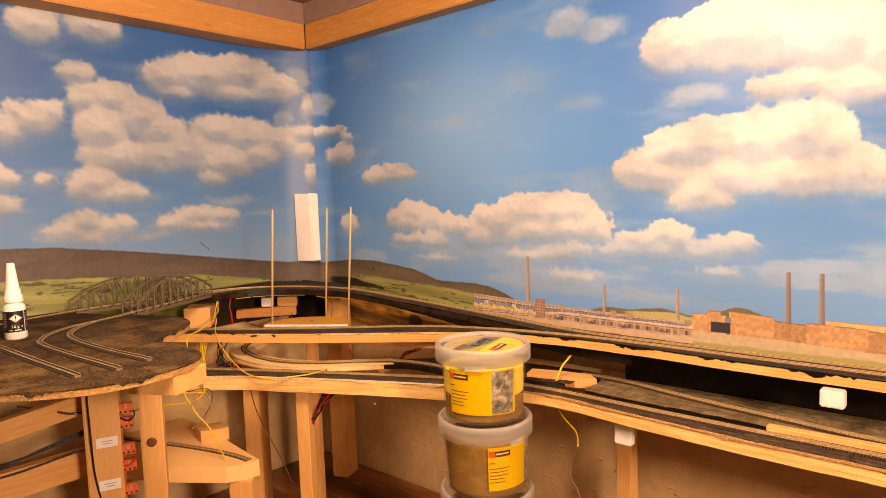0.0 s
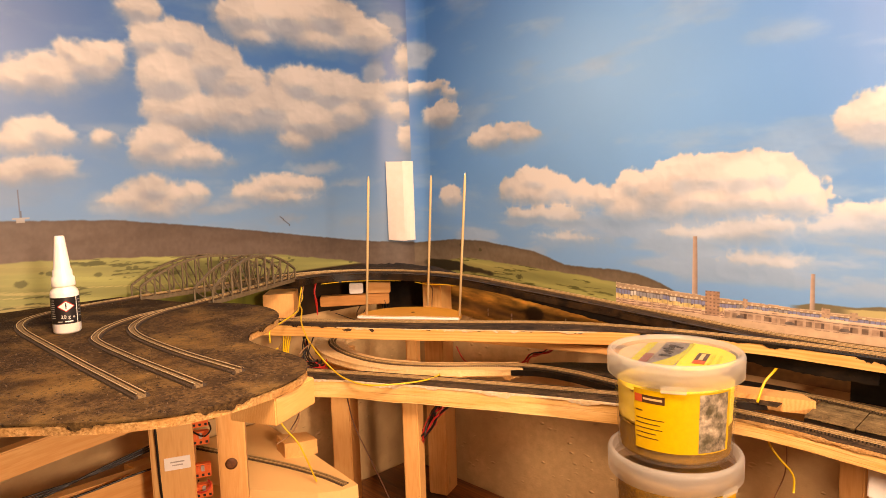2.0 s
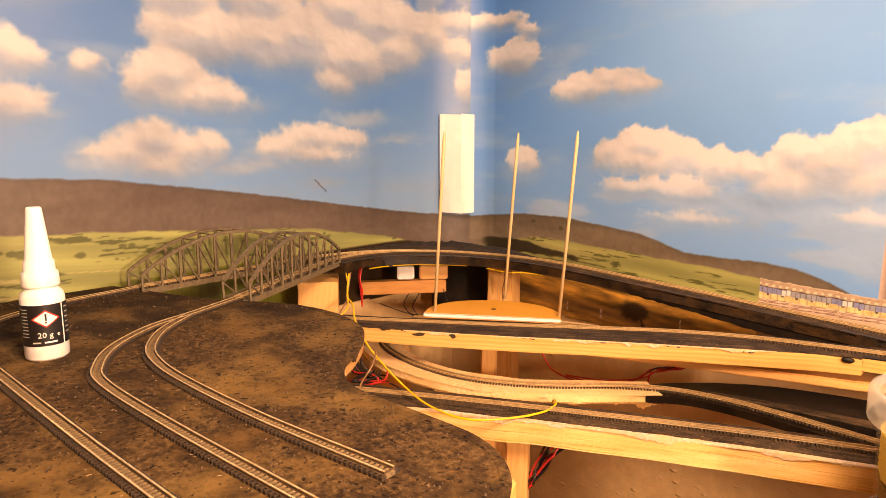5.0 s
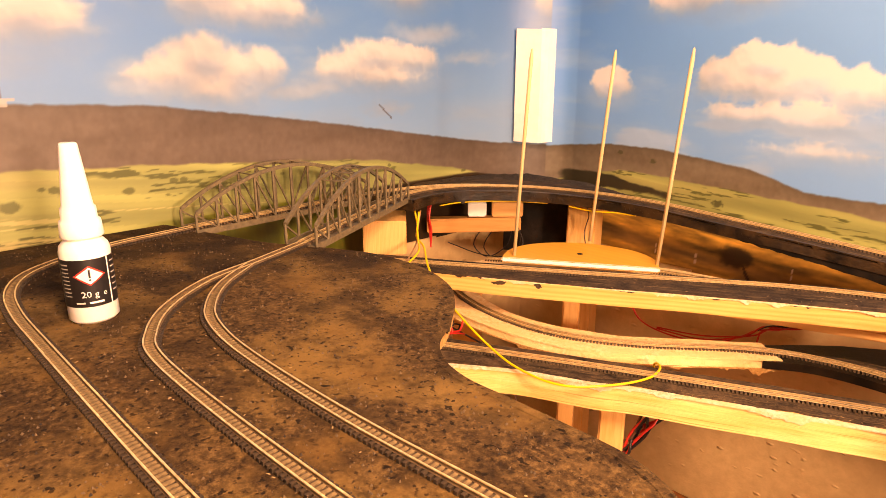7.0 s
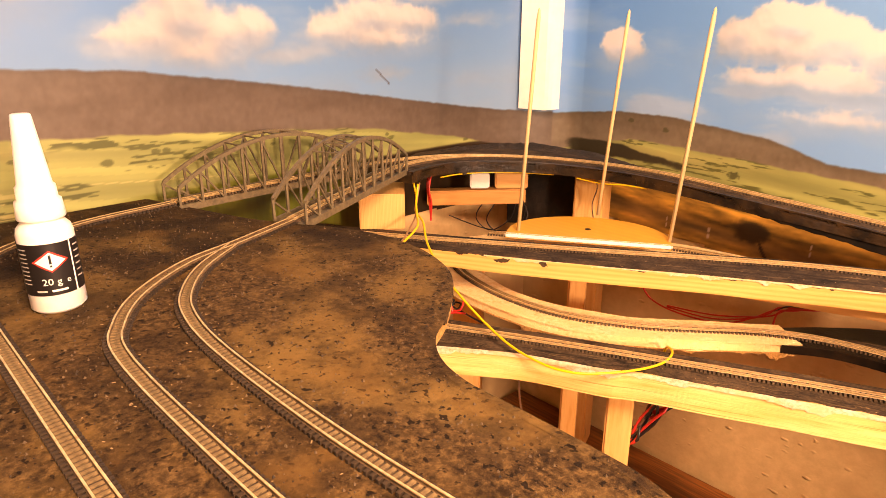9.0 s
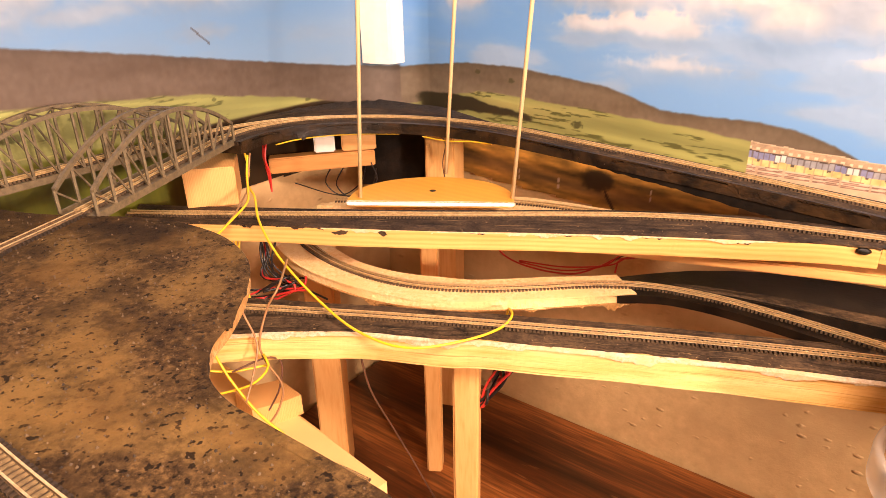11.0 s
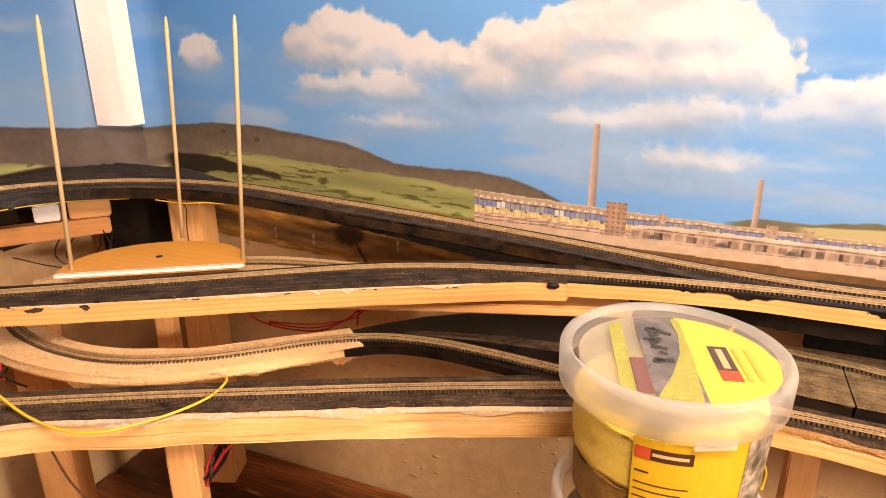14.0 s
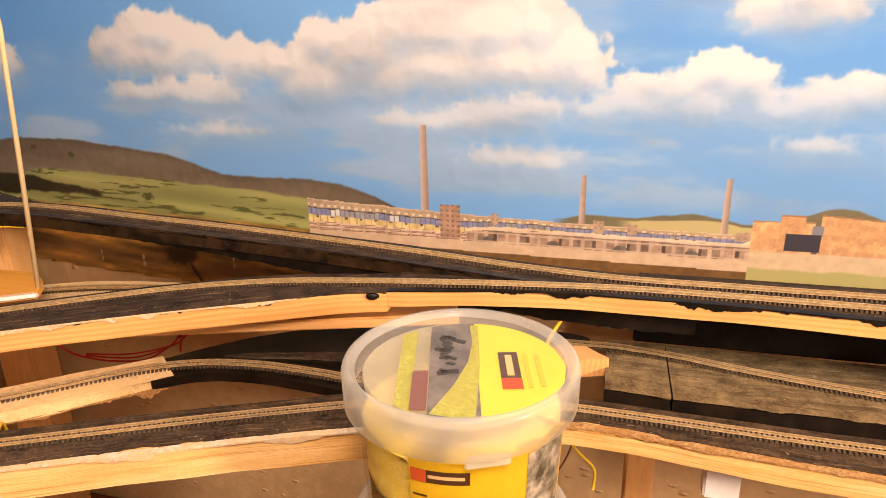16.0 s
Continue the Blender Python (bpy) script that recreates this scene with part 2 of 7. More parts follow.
def see_through(name, body, colour, rough, through_light=0.4):
    """thin plastic: part of the light goes straight through, the rest is scattered and reflected"""
    n = Nodes(name, rough)
    n.out(colour)
    clear = n.t.nodes.new("ShaderNodeBsdfTransparent")
    clear.inputs["Color"].default_value = (0.97, 0.96, 0.93, 1)
    glow = n.t.nodes.new("ShaderNodeBsdfTranslucent")
    glow.inputs["Color"].default_value = (*colour, 1)
    half = n.t.nodes.new("ShaderNodeMixShader")
    half.inputs[0].default_value = through_light
    n.link(n.bsdf.outputs[0], half.inputs[1])
    n.link(glow.outputs[0], half.inputs[2])
    mix = n.t.nodes.new("ShaderNodeMixShader")
    mix.inputs[0].default_value = body
    n.link(clear.outputs[0], mix.inputs[1])
    n.link(half.outputs[0], mix.inputs[2])
    n.link(mix.outputs[0], n.t.nodes["Material Output"].inputs["Surface"])
    return n.mat


M_FROST = see_through("frosted_plastic", 0.42, (0.94, 0.95, 0.88), 0.22, 0.55)
M_CLEAR = see_through("clear_plastic", 0.10, (0.95, 0.93, 0.84), 0.12)
M_BAG = see_through("milky_bag", 0.36, (0.93, 0.90, 0.68), 0.4)
M_LIDTOP = see_through("clear_lid_top", 0.07, (0.92, 0.90, 0.86), 0.15)


def ballast():
    """dark fine scatter: grey brown, blotched with ochre and pale dust"""
    n = Nodes("ballast_scatter", 0.95)
    n.bsdf.inputs["Specular IOR Level"].default_value = 0.2
    v = n.coords()
    grain = n.noise(v, 700, 4, 0.75)
    mid = n.noise(v, 230, 5, 0.72)
    clump = n.noise(v, 85, 4, 0.65)
    broad = n.noise(v, 13, 5, 0.62)
    col = n.ramp(mid, [(0.34, lin("241b10")), (0.48, lin("5f5039")), (0.64, lin("9a8765"))])
    col = n.mix(n.ramp(grain, [(0.36, (0.45, 0.45, 0.45)), (0.54, (0, 0, 0))]), col, lin("2b2014"))
    col = n.mix(n.ramp(clump, [(0.46, (0, 0, 0)), (0.66, (0.5, 0.5, 0.5))]), col, lin("8f7c5c"))
    col = n.mix(n.ramp(broad, [(0.46, (0, 0, 0)), (0.62, (0.80, 0.80, 0.80))]), col, lin("aa9666"))
    murk = n.noise(v, 24, 5, 0.65)
    col = n.mix(n.ramp(murk, [(0.40, (0.62, 0.62, 0.62)), (0.54, (0, 0, 0))]), col, lin("2c2012"))
    pits = n.noise(v, 210, 5, 0.7)
    col = n.mix(n.ramp(pits, [(0.34, (0.5, 0.5, 0.5)), (0.46, (0, 0, 0))]), col, lin("2a1e12"))
    # the scatter gets darker towards the west end of the board
    split = n.node("ShaderNodeSeparateXYZ")
    n.link(v, split.inputs[0])
    place = n.node("ShaderNodeMapRange", From_Min=-1.12, From_Max=-0.84, To_Min=0.58, To_Max=0.26)
    n.link(split.outputs[0], place.inputs[0])
    sway = n.t.nodes.new("ShaderNodeMath")
    sway.operation = "ADD"
    n.link(place.outputs[0], sway.inputs[0])
    n.link(n.noise(v, 11, 4, 0.6), sway.inputs[1])
    col = n.mix(n.ramp(sway.outputs[0], [(0.84, (0, 0, 0)), (1.16, (0.78, 0.78, 0.78))]), col, lin("2c2013"))
    col = n.mix(n.ramp(n.noise(v, 800, 2), [(0.68, (0, 0, 0)), (0.75, (0.35, 0.35, 0.35))]), col, lin("c4a878"))
    speck = n.noise(v, 260, 2, 0.5)
    col = n.mix(n.ramp(speck, [(0.33, (0.9, 0.9, 0.9)), (0.38, (0, 0, 0))]), col, lin("1a1108"))
    rust = n.noise(v, 26, 4, 0.6)
    col = n.mix(n.ramp(rust, [(0.52, (0, 0, 0)), (0.70, (0.42, 0.42, 0.42))]), col, lin("94794c"))
    col = n.mix(1.0, col, (0.475, 0.378, 0.238), "MULTIPLY")
    return n.out(col, n.mix(0.6, grain, mid), 1.0, 0.0012)


M_BALLAST = ballast()


def grain_mix():
    """each grain its own shade from dark slate to dusty tan"""
    n = Nodes("ballast_grain", 0.9)
    geo = n.node("ShaderNodeNewGeometry")
    return n.out(n.ramp(geo.outputs["Random Per Island"], [(0.0, lin("1c1610")), (0.45, lin("55452f")), (0.85, lin("54442c")), (1.0, lin("6a563a"))]))


M_GRAIN = grain_mix()


# ---------- helpers for shapes ----------
def root(name, where, label, category, group="", kind=""):
    ob = new(name)
    ob.location = where
    ob.empty_display_size = 0.02
    return tagged(ob, label, category, group, kind)


def part(name, bm, material, parent=None, label="", place=None, smooth=False):
    """links a bmesh as one mesh object; its coordinates are the world's, or local with a place"""
    mesh = bpy.data.meshes.new(name)
    bm.normal_update()
    bm.to_mesh(mesh)
    bm.free()
    for m in material if isinstance(material, (list, tuple)) else [material]:
        mesh.materials.append(m)
    if smooth:
        mesh.polygons.foreach_set("use_smooth", [True] * len(mesh.polygons))
    ob = new(name, mesh)
    if place is not None:
        ob.matrix_basis = place
    attach(ob, parent)
    return tagged(ob, label)


def attach(ob, parent):
    if parent is None:
        return
    ob.parent = parent
    if parent.type == "EMPTY":
        ob.matrix_parent_inverse = parent.matrix_basis.inverted()
    elif parent.matrix_basis != Matrix():
        ob.matrix_parent_inverse = parent.matrix_basis.inverted()


def box_bm(sx, sy, sz, bevel=0.0015, cuts=0, rough=0.0, seed=0):
    """a bevelled box about the origin, long side along x"""
    bm = bmesh.new()
    bmesh.ops.create_cube(bm, size=1.0, matrix=Matrix.Diagonal((sx, sy, sz, 1)))
    if bevel:
        bmesh.ops.bevel(bm, geom=bm.edges[:], offset=bevel, segments=2, affect="EDGES")
    if rough:
        rnd = random.Random(seed)
        for v in bm.verts:
            v.co += Vector((rnd.uniform(-rough, rough), rnd.uniform(-rough, rough), rnd.uniform(-rough, rough)))
    return bm


def bar(name, a, b, width, height, material, parent=None, label="", spin=0.0, bevel=0.0015):
    """a beam from a to b (centres of its ends), with the grain along it"""
    a, b = Vector(a), Vector(b)
    d = b - a
    q = d.to_track_quat("X", "Z")
    m = Matrix.Translation((a + b) / 2) @ q.to_matrix().to_4x4() @ pose(0, 0, 0, spin, 0, 0)
    return part(name, box_bm(d.length, width, height, bevel), material, parent, label, m)


def post(name, x, y, z0, z1, w, d, turn, label, material=None, group="support posts"):
    """an upright timber post"""
    m = Matrix.Translation((x, y, (z0 + z1) / 2)) @ pose(0, 0, 0, 0, 0, turn) @ pose(0, 0, 0, 0, 90, 0)
    ob = part(name, box_bm(z1 - z0, w, d, 0.002), material or M_PINE, None, label, m)
    return tagged(ob, label, "post", group)


def spline(points, step=0.004):
    """evenly spaced points of a smooth curve through the given ones"""
    given = [Vector(q) for q in points]
    p = given[:1]
    for a, b in zip(given, given[1:]):
        parts = max(1, math.ceil((b - a).length / 0.14))
        p += [a.lerp(b, k / parts) for k in range(1, parts + 1)]
    p = [2 * p[0] - p[1]] + p + [2 * p[-1] - p[-2]]
    fine = []
    for i in range(1, len(p) - 2):
        for k in range(24):
            t = k / 24
            a, b, c, d = p[i - 1:i + 3]
            fine.append(0.5 * ((2 * b) + (c - a) * t + (2 * a - 5 * b + 4 * c - d) * t * t + (3 * b - a - 3 * c + d) * t ** 3))
    fine.append(p[-2])
    length = [0.0]
    for a, b in zip(fine, fine[1:]):
        length.append(length[-1] + (b - a).length)
    n = max(2, int(round(length[-1] / step)) + 1)
    out, j = [], 0
    for k in range(n):
        s = length[-1] * k / (n - 1)
        while j < len(length) - 2 and length[j + 1] < s:
            j += 1
        f = (s - length[j]) / max(1e-9, length[j + 1] - length[j])
        out.append(fine[j].lerp(fine[j + 1], f))
    return out


def sides(path):
    """the sideways unit vectors (to the left) along a path, level with the ground"""
    out = []
    for i, p in enumerate(path):
        d = path[min(i + 1, len(path) - 1)] - path[max(i - 1, 0)]
        out.append(Vector((-d.y, d.x, 0)).normalized())
    return out


def sweep(path, profile, jitter=0.0, seed=0, closed_profile=True):
    """a profile of (sideways, up) carried along a path, with UV in metres along it"""
    rnd = random.Random(seed)
    bm = bmesh.new()
    uv = bm.loops.layers.uv.new("UVMap")
    side = sides(path)
    rings, s = [], 0.0
    for i, (p, n) in enumerate(zip(path, side)):
        if i:
            s += (p - path[i - 1]).length
        rings.append((s, [bm.verts.new(p + n * (u + rnd.uniform(-jitter, jitter)) + Vector((0, 0, w))) for u, w in profile]))
    around = [0.0]
    for a, b in zip(profile, profile[1:] + profile[:1]):
        around.append(around[-1] + math.dist(a, b))
    m = len(profile)
    for (s0, r0), (s1, r1) in zip(rings, rings[1:]):
        for k in range(m if closed_profile else m - 1):
            f = bm.faces.new((r0[k], r1[k], r1[(k + 1) % m], r0[(k + 1) % m]))
            for loop, c in zip(f.loops, ((s0, around[k]), (s1, around[k]), (s1, around[k + 1]), (s0, around[k + 1]))):
                loop[uv].uv = c
    if closed_profile:
        bm.faces.new(rings[0][1])
        bm.faces.new(rings[-1][1][::-1])
    bmesh.ops.recalc_face_normals(bm, faces=bm.faces[:])
    return bm


def loft(front, back, thick, jitter=0.0, seed=0, lift=0.0):
    """a board between a front and a back edge, `thick` deep below them, with UV along it"""
    rnd = random.Random(seed)
    n = min(len(front), len(back))
    bm = bmesh.new()
    uv = bm.loops.layers.uv.new("UVMap")
    rows, s = [], 0.0

    def jit(k):
        """slow wander of a sawn edge with a little splintering"""
        p = Vector((s * 22, seed * 3.1 + k * 7.7, 0.5))
        fine = rnd.uniform(-0.15, 0.15) * jitter
        return Vector((noise.noise(p) * jitter * 2 + fine, noise.noise(p + Vector((0, 0, 9))) * jitter * 2 + fine, noise.noise(p + Vector((0, 0, 20))) * jitter))

    for i in range(n):
        f, b = front[i * (len(front) - 1) // (n - 1)], back[i * (len(back) - 1) // (n - 1)]
        if i:
            s += (f - last).length
        last = f
        up, down = Vector((0, 0, lift)), Vector((0, 0, lift - thick))
        rows.append((s, [bm.verts.new(c) for c in (f + up + jit(1), b + up + jit(2), b + down, f + down + jit(3) * 0.6)]))
    w = (front[0] - back[0]).length
    v = (0, w, w + thick, 2 * w + thick, 2 * w + 2 * thick)
    for (s0, r0), (s1, r1) in zip(rows, rows[1:]):
        for k in range(4):
            f = bm.faces.new((r0[k], r1[k], r1[(k + 1) % 4], r0[(k + 1) % 4]))
            for loop, c in zip(f.loops, ((s0, v[k]), (s1, v[k]), (s1, v[k + 1]), (s0, v[k + 1]))):
                loop[uv].uv = c
    bm.faces.new(rows[0][1])
    bm.faces.new(rows[-1][1][::-1])
    bmesh.ops.recalc_face_normals(bm, faces=bm.faces[:])
    return bm


def lathe(profile, steps=48):
    """a turned shape about z from (radius, height) points"""
    bm = bmesh.new()
    rings = []
    for r, z in profile:
        rings.append([bm.verts.new((r * math.cos(2 * math.pi * k / steps), r * math.sin(2 * math.pi * k / steps), z)) for k in range(steps)] if r > 1e-6 else [bm.verts.new((0, 0, z))])
    for a, b in zip(rings, rings[1:]):
        for k in range(steps):
            j = (k + 1) % steps
            if len(a) == 1:
                bm.faces.new((a[0], b[k], b[j]))
            elif len(b) == 1:
                bm.faces.new((a[k], b[0], a[j]))
            else:
                bm.faces.new((a[k], b[k], b[j], a[j]))
    bmesh.ops.recalc_face_normals(bm, faces=bm.faces[:])
    return bm


def tube(path, radius, ends=True, steps=6):
    """a round wire along a path"""
    bm = bmesh.new()
    rings = []
    for i, p in enumerate(path):
        d = (path[min(i + 1, len(path) - 1)] - path[max(i - 1, 0)]).normalized()
        a = d.orthogonal().normalized() if i == 0 else (last_a - d * last_a.dot(d)).normalized()
        last_a = a
        b = d.cross(a)
        rings.append([bm.verts.new(p + radius * (math.cos(2 * math.pi * k / steps) * a + math.sin(2 * math.pi * k / steps) * b)) for k in range(steps)])
    for r0, r1 in zip(rings, rings[1:]):
        for k in range(steps):
            bm.faces.new((r0[k], r1[k], r1[(k + 1) % steps], r0[(k + 1) % steps]))
    bm.faces.new(rings[0][::-1])
    bm.faces.new(rings[-1])
    return bm


def wire(colour, points, radius=0.0011, label="", group="loose wires"):
    ob = part("wire", tube(spline(points, 0.006), radius), WIRES[colour], None, "", None, True)
    return tagged(ob, label or "thin %s insulated wire hanging loose among the laths" % colour, "wire", group)


def slab(outline, top, thick, jitter=0.0, seed=0):
    """a flat plate with a given outline in plan"""
    rnd = random.Random(seed)
    bm = bmesh.new()
    a = []
    for p in outline:
        w = [jitter * 1.6 * noise.fractal(Vector((p.x * 40, p.y * 40, seed + c)), 0.8, 2.0, 4) for c in (0, 5)]
        a.append(bm.verts.new((p.x + w[0], p.y + w[1], top)))
    b = [bm.verts.new((p.x, p.y, top - thick)) for p in outline]
    bm.faces.new(a)
    bm.faces.new(b[::-1])
    n = len(a)
    for k in range(n):
        bm.faces.new((a[k], b[k], b[(k + 1) % n], a[(k + 1) % n]))
    bmesh.ops.recalc_face_normals(bm, faces=bm.faces[:])
    return bm


# ---------- the room ----------
def block(name, x0, x1, y0, y1, z0, z1, material, label, category):
    m = Matrix.Translation(((x0 + x1) / 2, (y0 + y1) / 2, (z0 + z1) / 2))
    ob = part(name, box_bm(x1 - x0, y1 - y0, z1 - z0, 0), material, None, "", m)
    return tagged(ob, label, category, kind="structure")


WX, WY = -1.207, 1.147
FLOOR, CEIL = -0.15, 1.90
block("floor", -1.4, 2.8, -2.4, 1.35, FLOOR - 0.1, FLOOR, M_FLOOR, "grey worn concrete cellar floor", "floor")
block("ceiling", -1.4, 2.8, -2.4, 1.35, CEIL, CEIL + 0.1, M_CEILING, "mauve brown painted low ceiling", "ceiling")
block("wall_west", -1.4, WX - 0.004, -2.4, 1.35, FLOOR, CEIL, M_PLASTER, "cream rough plaster wall behind the layout", "wall")
block("wall_north", WX - 0.004, 2.8, WY + 0.004, 1.35, FLOOR, CEIL, M_PLASTER, "cream rough plaster wall behind the layout", "wall")
# unseen walls added to close the room, dark to keep bounce low
block("wall_east", 2.7, 2.8, -2.4, WY, FLOOR, CEIL, M_ROOMWALL, "unseen brown end wall closing the room", "wall")
block("wall_south", WX, 2.7, -2.4, -2.3, FLOOR, CEIL, M_ROOMWALL, "unseen brown wall closing the room behind the viewer", "wall")

# beam frame under the ceiling
beam = part("trim_beam_west", box_bm(3.4, 0.062, 0.058, 0.002), M_BEAM, None, "", Matrix.Translation((-1.176, -0.588, 1.822)) @ pose(0, 0, 0, 0, 0, 90))
tagged(beam, "honey coloured pine batten under the ceiling", "batten", kind="structure")
beam = part("trim_beam_north", box_bm(3.7, 0.036, 0.058, 0.002), M_BEAM, None, "", Matrix.Translation((0.705, 1.130, 1.822)))
tagged(beam, "honey coloured pine batten under the ceiling", "batten", kind="structure")
block("trim_board_west", WX - 0.003, -1.147, -2.3, 1.112, 1.851, CEIL, M_CEILING, "mauve strip between batten and ceiling", "trim")
block("trim_board_north", -1.147, 2.6, 1.112, WY + 0.003, 1.851, CEIL, M_CEILING, "mauve strip between batten and ceiling", "trim")


# ---------- the printed landscape on the walls ----------
def lattice(seed):
    return np.random.RandomState(seed).rand(257, 257)


def value_noise(x, y, seed=0):
    """smooth random field in 0..1"""
    g = lattice(seed)
    xi, yi = np.floor(x).astype(int), np.floor(y).astype(int)
    fx, fy = x - xi, y - yi
    fx, fy = fx * fx * (3 - 2 * fx), fy * fy * (3 - 2 * fy)
    a, b = g[xi % 257, yi % 257], g[(xi + 1) % 257, yi % 257]
    c, d = g[xi % 257, (yi + 1) % 257], g[(xi + 1) % 257, (yi + 1) % 257]
    return (a * (1 - fx) + b * fx) * (1 - fy) + (c * (1 - fx) + d * fx) * fy


def fbm(x, y, octaves=5, seed=0, gain=0.5):
    total, amp, norm = 0.0, 1.0, 0.0
    for k in range(octaves):
        total = total + amp * value_noise(x * 2 ** k + 17 * k, y * 2 ** k + 31 * k, seed + k)
        norm, amp = norm + amp, amp * gain
    return total / norm


def step(a, b, x):
    t = np.clip((x - a) / (b - a), 0, 1)
    return t * t * (3 - 2 * t)


# clouds of the print as heaps of ovals: place along the wall, height, half width, half height
HEAP_MAIN = [
    (-0.846, 1.402, 0.048, 0.0270), (-0.901, 1.390, 0.032, 0.0170), (-0.801, 1.387, 0.041, 0.0250), (-0.851, 1.377, 0.070, 0.0170), (-0.836, 1.342, 0.060, 0.0135), (-0.879, 1.342, 0.020, 0.0090),
    (-0.789, 1.339, 0.041, 0.0135), (-0.750, 1.376, 0.029, 0.0230), (-0.697, 1.371, 0.028, 0.0220), (-0.652, 1.388, 0.033, 0.0270), (-0.665, 1.351, 0.043, 0.0230), (-0.615, 1.377, 0.052, 0.0360),
    (-0.580, 1.397, 0.050, 0.0330), (-0.535, 1.396, 0.054, 0.0350), (-0.488, 1.395, 0.052, 0.0360), (-0.447, 1.399, 0.045, 0.0310), (-0.416, 1.375, 0.036, 0.0290), (-0.472, 1.366, 0.063, 0.0230),
    (-0.536, 1.366, 0.055, 0.0250), (-0.593, 1.351, 0.035, 0.0190), (-0.400, 1.356, 0.021, 0.0120), (-0.526, 1.316, 0.056, 0.0153), (-0.583, 1.315, 0.044, 0.0118), (-0.482, 1.321, 0.046, 0.0135)]
HEAP_EAST = [
    (-0.450, 1.328, 0.026, 0.0092), (-0.773, 1.305, 0.049, 0.0092), (-0.293, 1.360, 0.034, 0.0202), (-0.323, 1.346, 0.030, 0.0156), (-0.342, 1.351, 0.019, 0.0110), (-0.369, 1.331, 0.037, 0.0138),
    (-0.389, 1.326, 0.019, 0.0101), (-0.269, 1.351, 0.022, 0.0175), (-0.240, 1.330, 0.026, 0.0120), (-0.211, 1.337, 0.034, 0.0175), (-0.179, 1.342, 0.029, 0.0184), (-0.303, 1.329, 0.037, 0.0110),
    (-0.471, 1.280, 0.048, 0.0110), (-0.428, 1.278, 0.031, 0.0083), (-0.205, 1.297, 0.030, 0.0074), (-0.251, 1.408, 0.040, 0.0129), (-0.214, 1.407, 0.022, 0.0101)]
HEAP_HIGH = [
    (-0.335, 1.462, 0.046, 0.035), (-0.279, 1.490, 0.052, 0.042), (-0.227, 1.494, 0.050, 0.044), (-0.244, 1.418, 0.045, 0.026), (-0.163, 1.493, 0.061, 0.047), (-0.097, 1.499, 0.057, 0.045),
    (-0.063, 1.484, 0.032, 0.039), (-0.024, 1.444, 0.038, 0.031), (-0.096, 1.441, 0.077, 0.033), (-0.194, 1.446, 0.064, 0.032), (-0.004, 1.436, 0.037, 0.029), (-0.288, 1.451, 0.053, 0.029),
    (-0.268, 1.649, 0.063, 0.044), (-0.202, 1.653, 0.076, 0.054), (-0.126, 1.639, 0.072, 0.051), (-0.057, 1.625, 0.065, 0.052), (-0.007, 1.602, 0.036, 0.057), (-0.097, 1.565, 0.080, 0.020),
    (-0.031, 1.555, 0.050, 0.026)]
PUFFS_NORTH = [
    (-0.947, 1.483, 0.050, 0.019), (-0.867, 1.483, 0.035, 0.013), (-0.917, 1.499, 0.044, 0.010), (-1.057, 1.376, 0.035, 0.023), (-1.075, 1.538, 0.053, 0.028), (-1.045, 1.582, 0.024, 0.012),
    (-1.133, 1.599, 0.064, 0.015)]
HEAP_WEST = [
    (1.139, 1.500, 0.027, 0.032), (0.634, 1.639, 0.037, 0.033), (0.683, 1.646, 0.054, 0.038), (0.661, 1.585, 0.053, 0.052), (0.739, 1.615, 0.058, 0.045), (0.778, 1.586, 0.062, 0.041),
    (0.684, 1.532, 0.072, 0.035), (0.830, 1.550, 0.077, 0.042), (0.916, 1.597, 0.077, 0.038), (0.978, 1.586, 0.084, 0.046), (1.053, 1.579, 0.051, 0.036), (0.924, 1.529, 0.083, 0.039),
    (0.891, 1.491, 0.039, 0.019), (0.775, 1.537, 0.064, 0.037), (1.002, 1.549, 0.061, 0.036), (0.644, 1.485, 0.050, 0.029), (0.679, 1.462, 0.072, 0.022), (0.608, 1.471, 0.022, 0.019)]
HEAP_WEST_HIGH = [
    (0.797, 1.704, 0.060, 0.035), (0.875, 1.716, 0.092, 0.045), (0.974, 1.731, 0.085, 0.043), (1.047, 1.707, 0.067, 0.038), (0.946, 1.685, 0.075, 0.023), (0.816, 1.671, 0.051, 0.016),
    (0.484, 1.577, 0.048, 0.029), (0.545, 1.599, 0.043, 0.030), (0.570, 1.614, 0.026, 0.022), (0.449, 1.565, 0.027, 0.020), (0.516, 1.610, 0.021, 0.018), (0.467, 1.496, 0.032, 0.022),
    (0.491, 1.489, 0.024, 0.018), (0.442, 1.480, 0.027, 0.019), (0.466, 1.440, 0.053, 0.021), (0.431, 1.433, 0.027, 0.017), (0.548, 1.487, 0.020, 0.013), (0.659, 1.782, 0.054, 0.034),
    (0.622, 1.687, 0.036, 0.027), (0.558, 1.769, 0.045, 0.040)]
PUFFS_WEST = [
    (0.616, 1.408, 0.038, 0.023), (0.585, 1.391, 0.044, 0.019), (0.656, 1.393, 0.026, 0.020), (0.689, 1.397, 0.025, 0.021), (0.627, 1.376, 0.052, 0.013), (0.844, 1.412, 0.056, 0.021),
    (0.904, 1.411, 0.041, 0.017), (0.787, 1.398, 0.039, 0.018), (0.854, 1.386, 0.066, 0.013),
    (1.112, 1.602, 0.045, 0.018), (1.118, 1.556, 0.030, 0.022), (1.130, 1.660, 0.020, 0.030)]
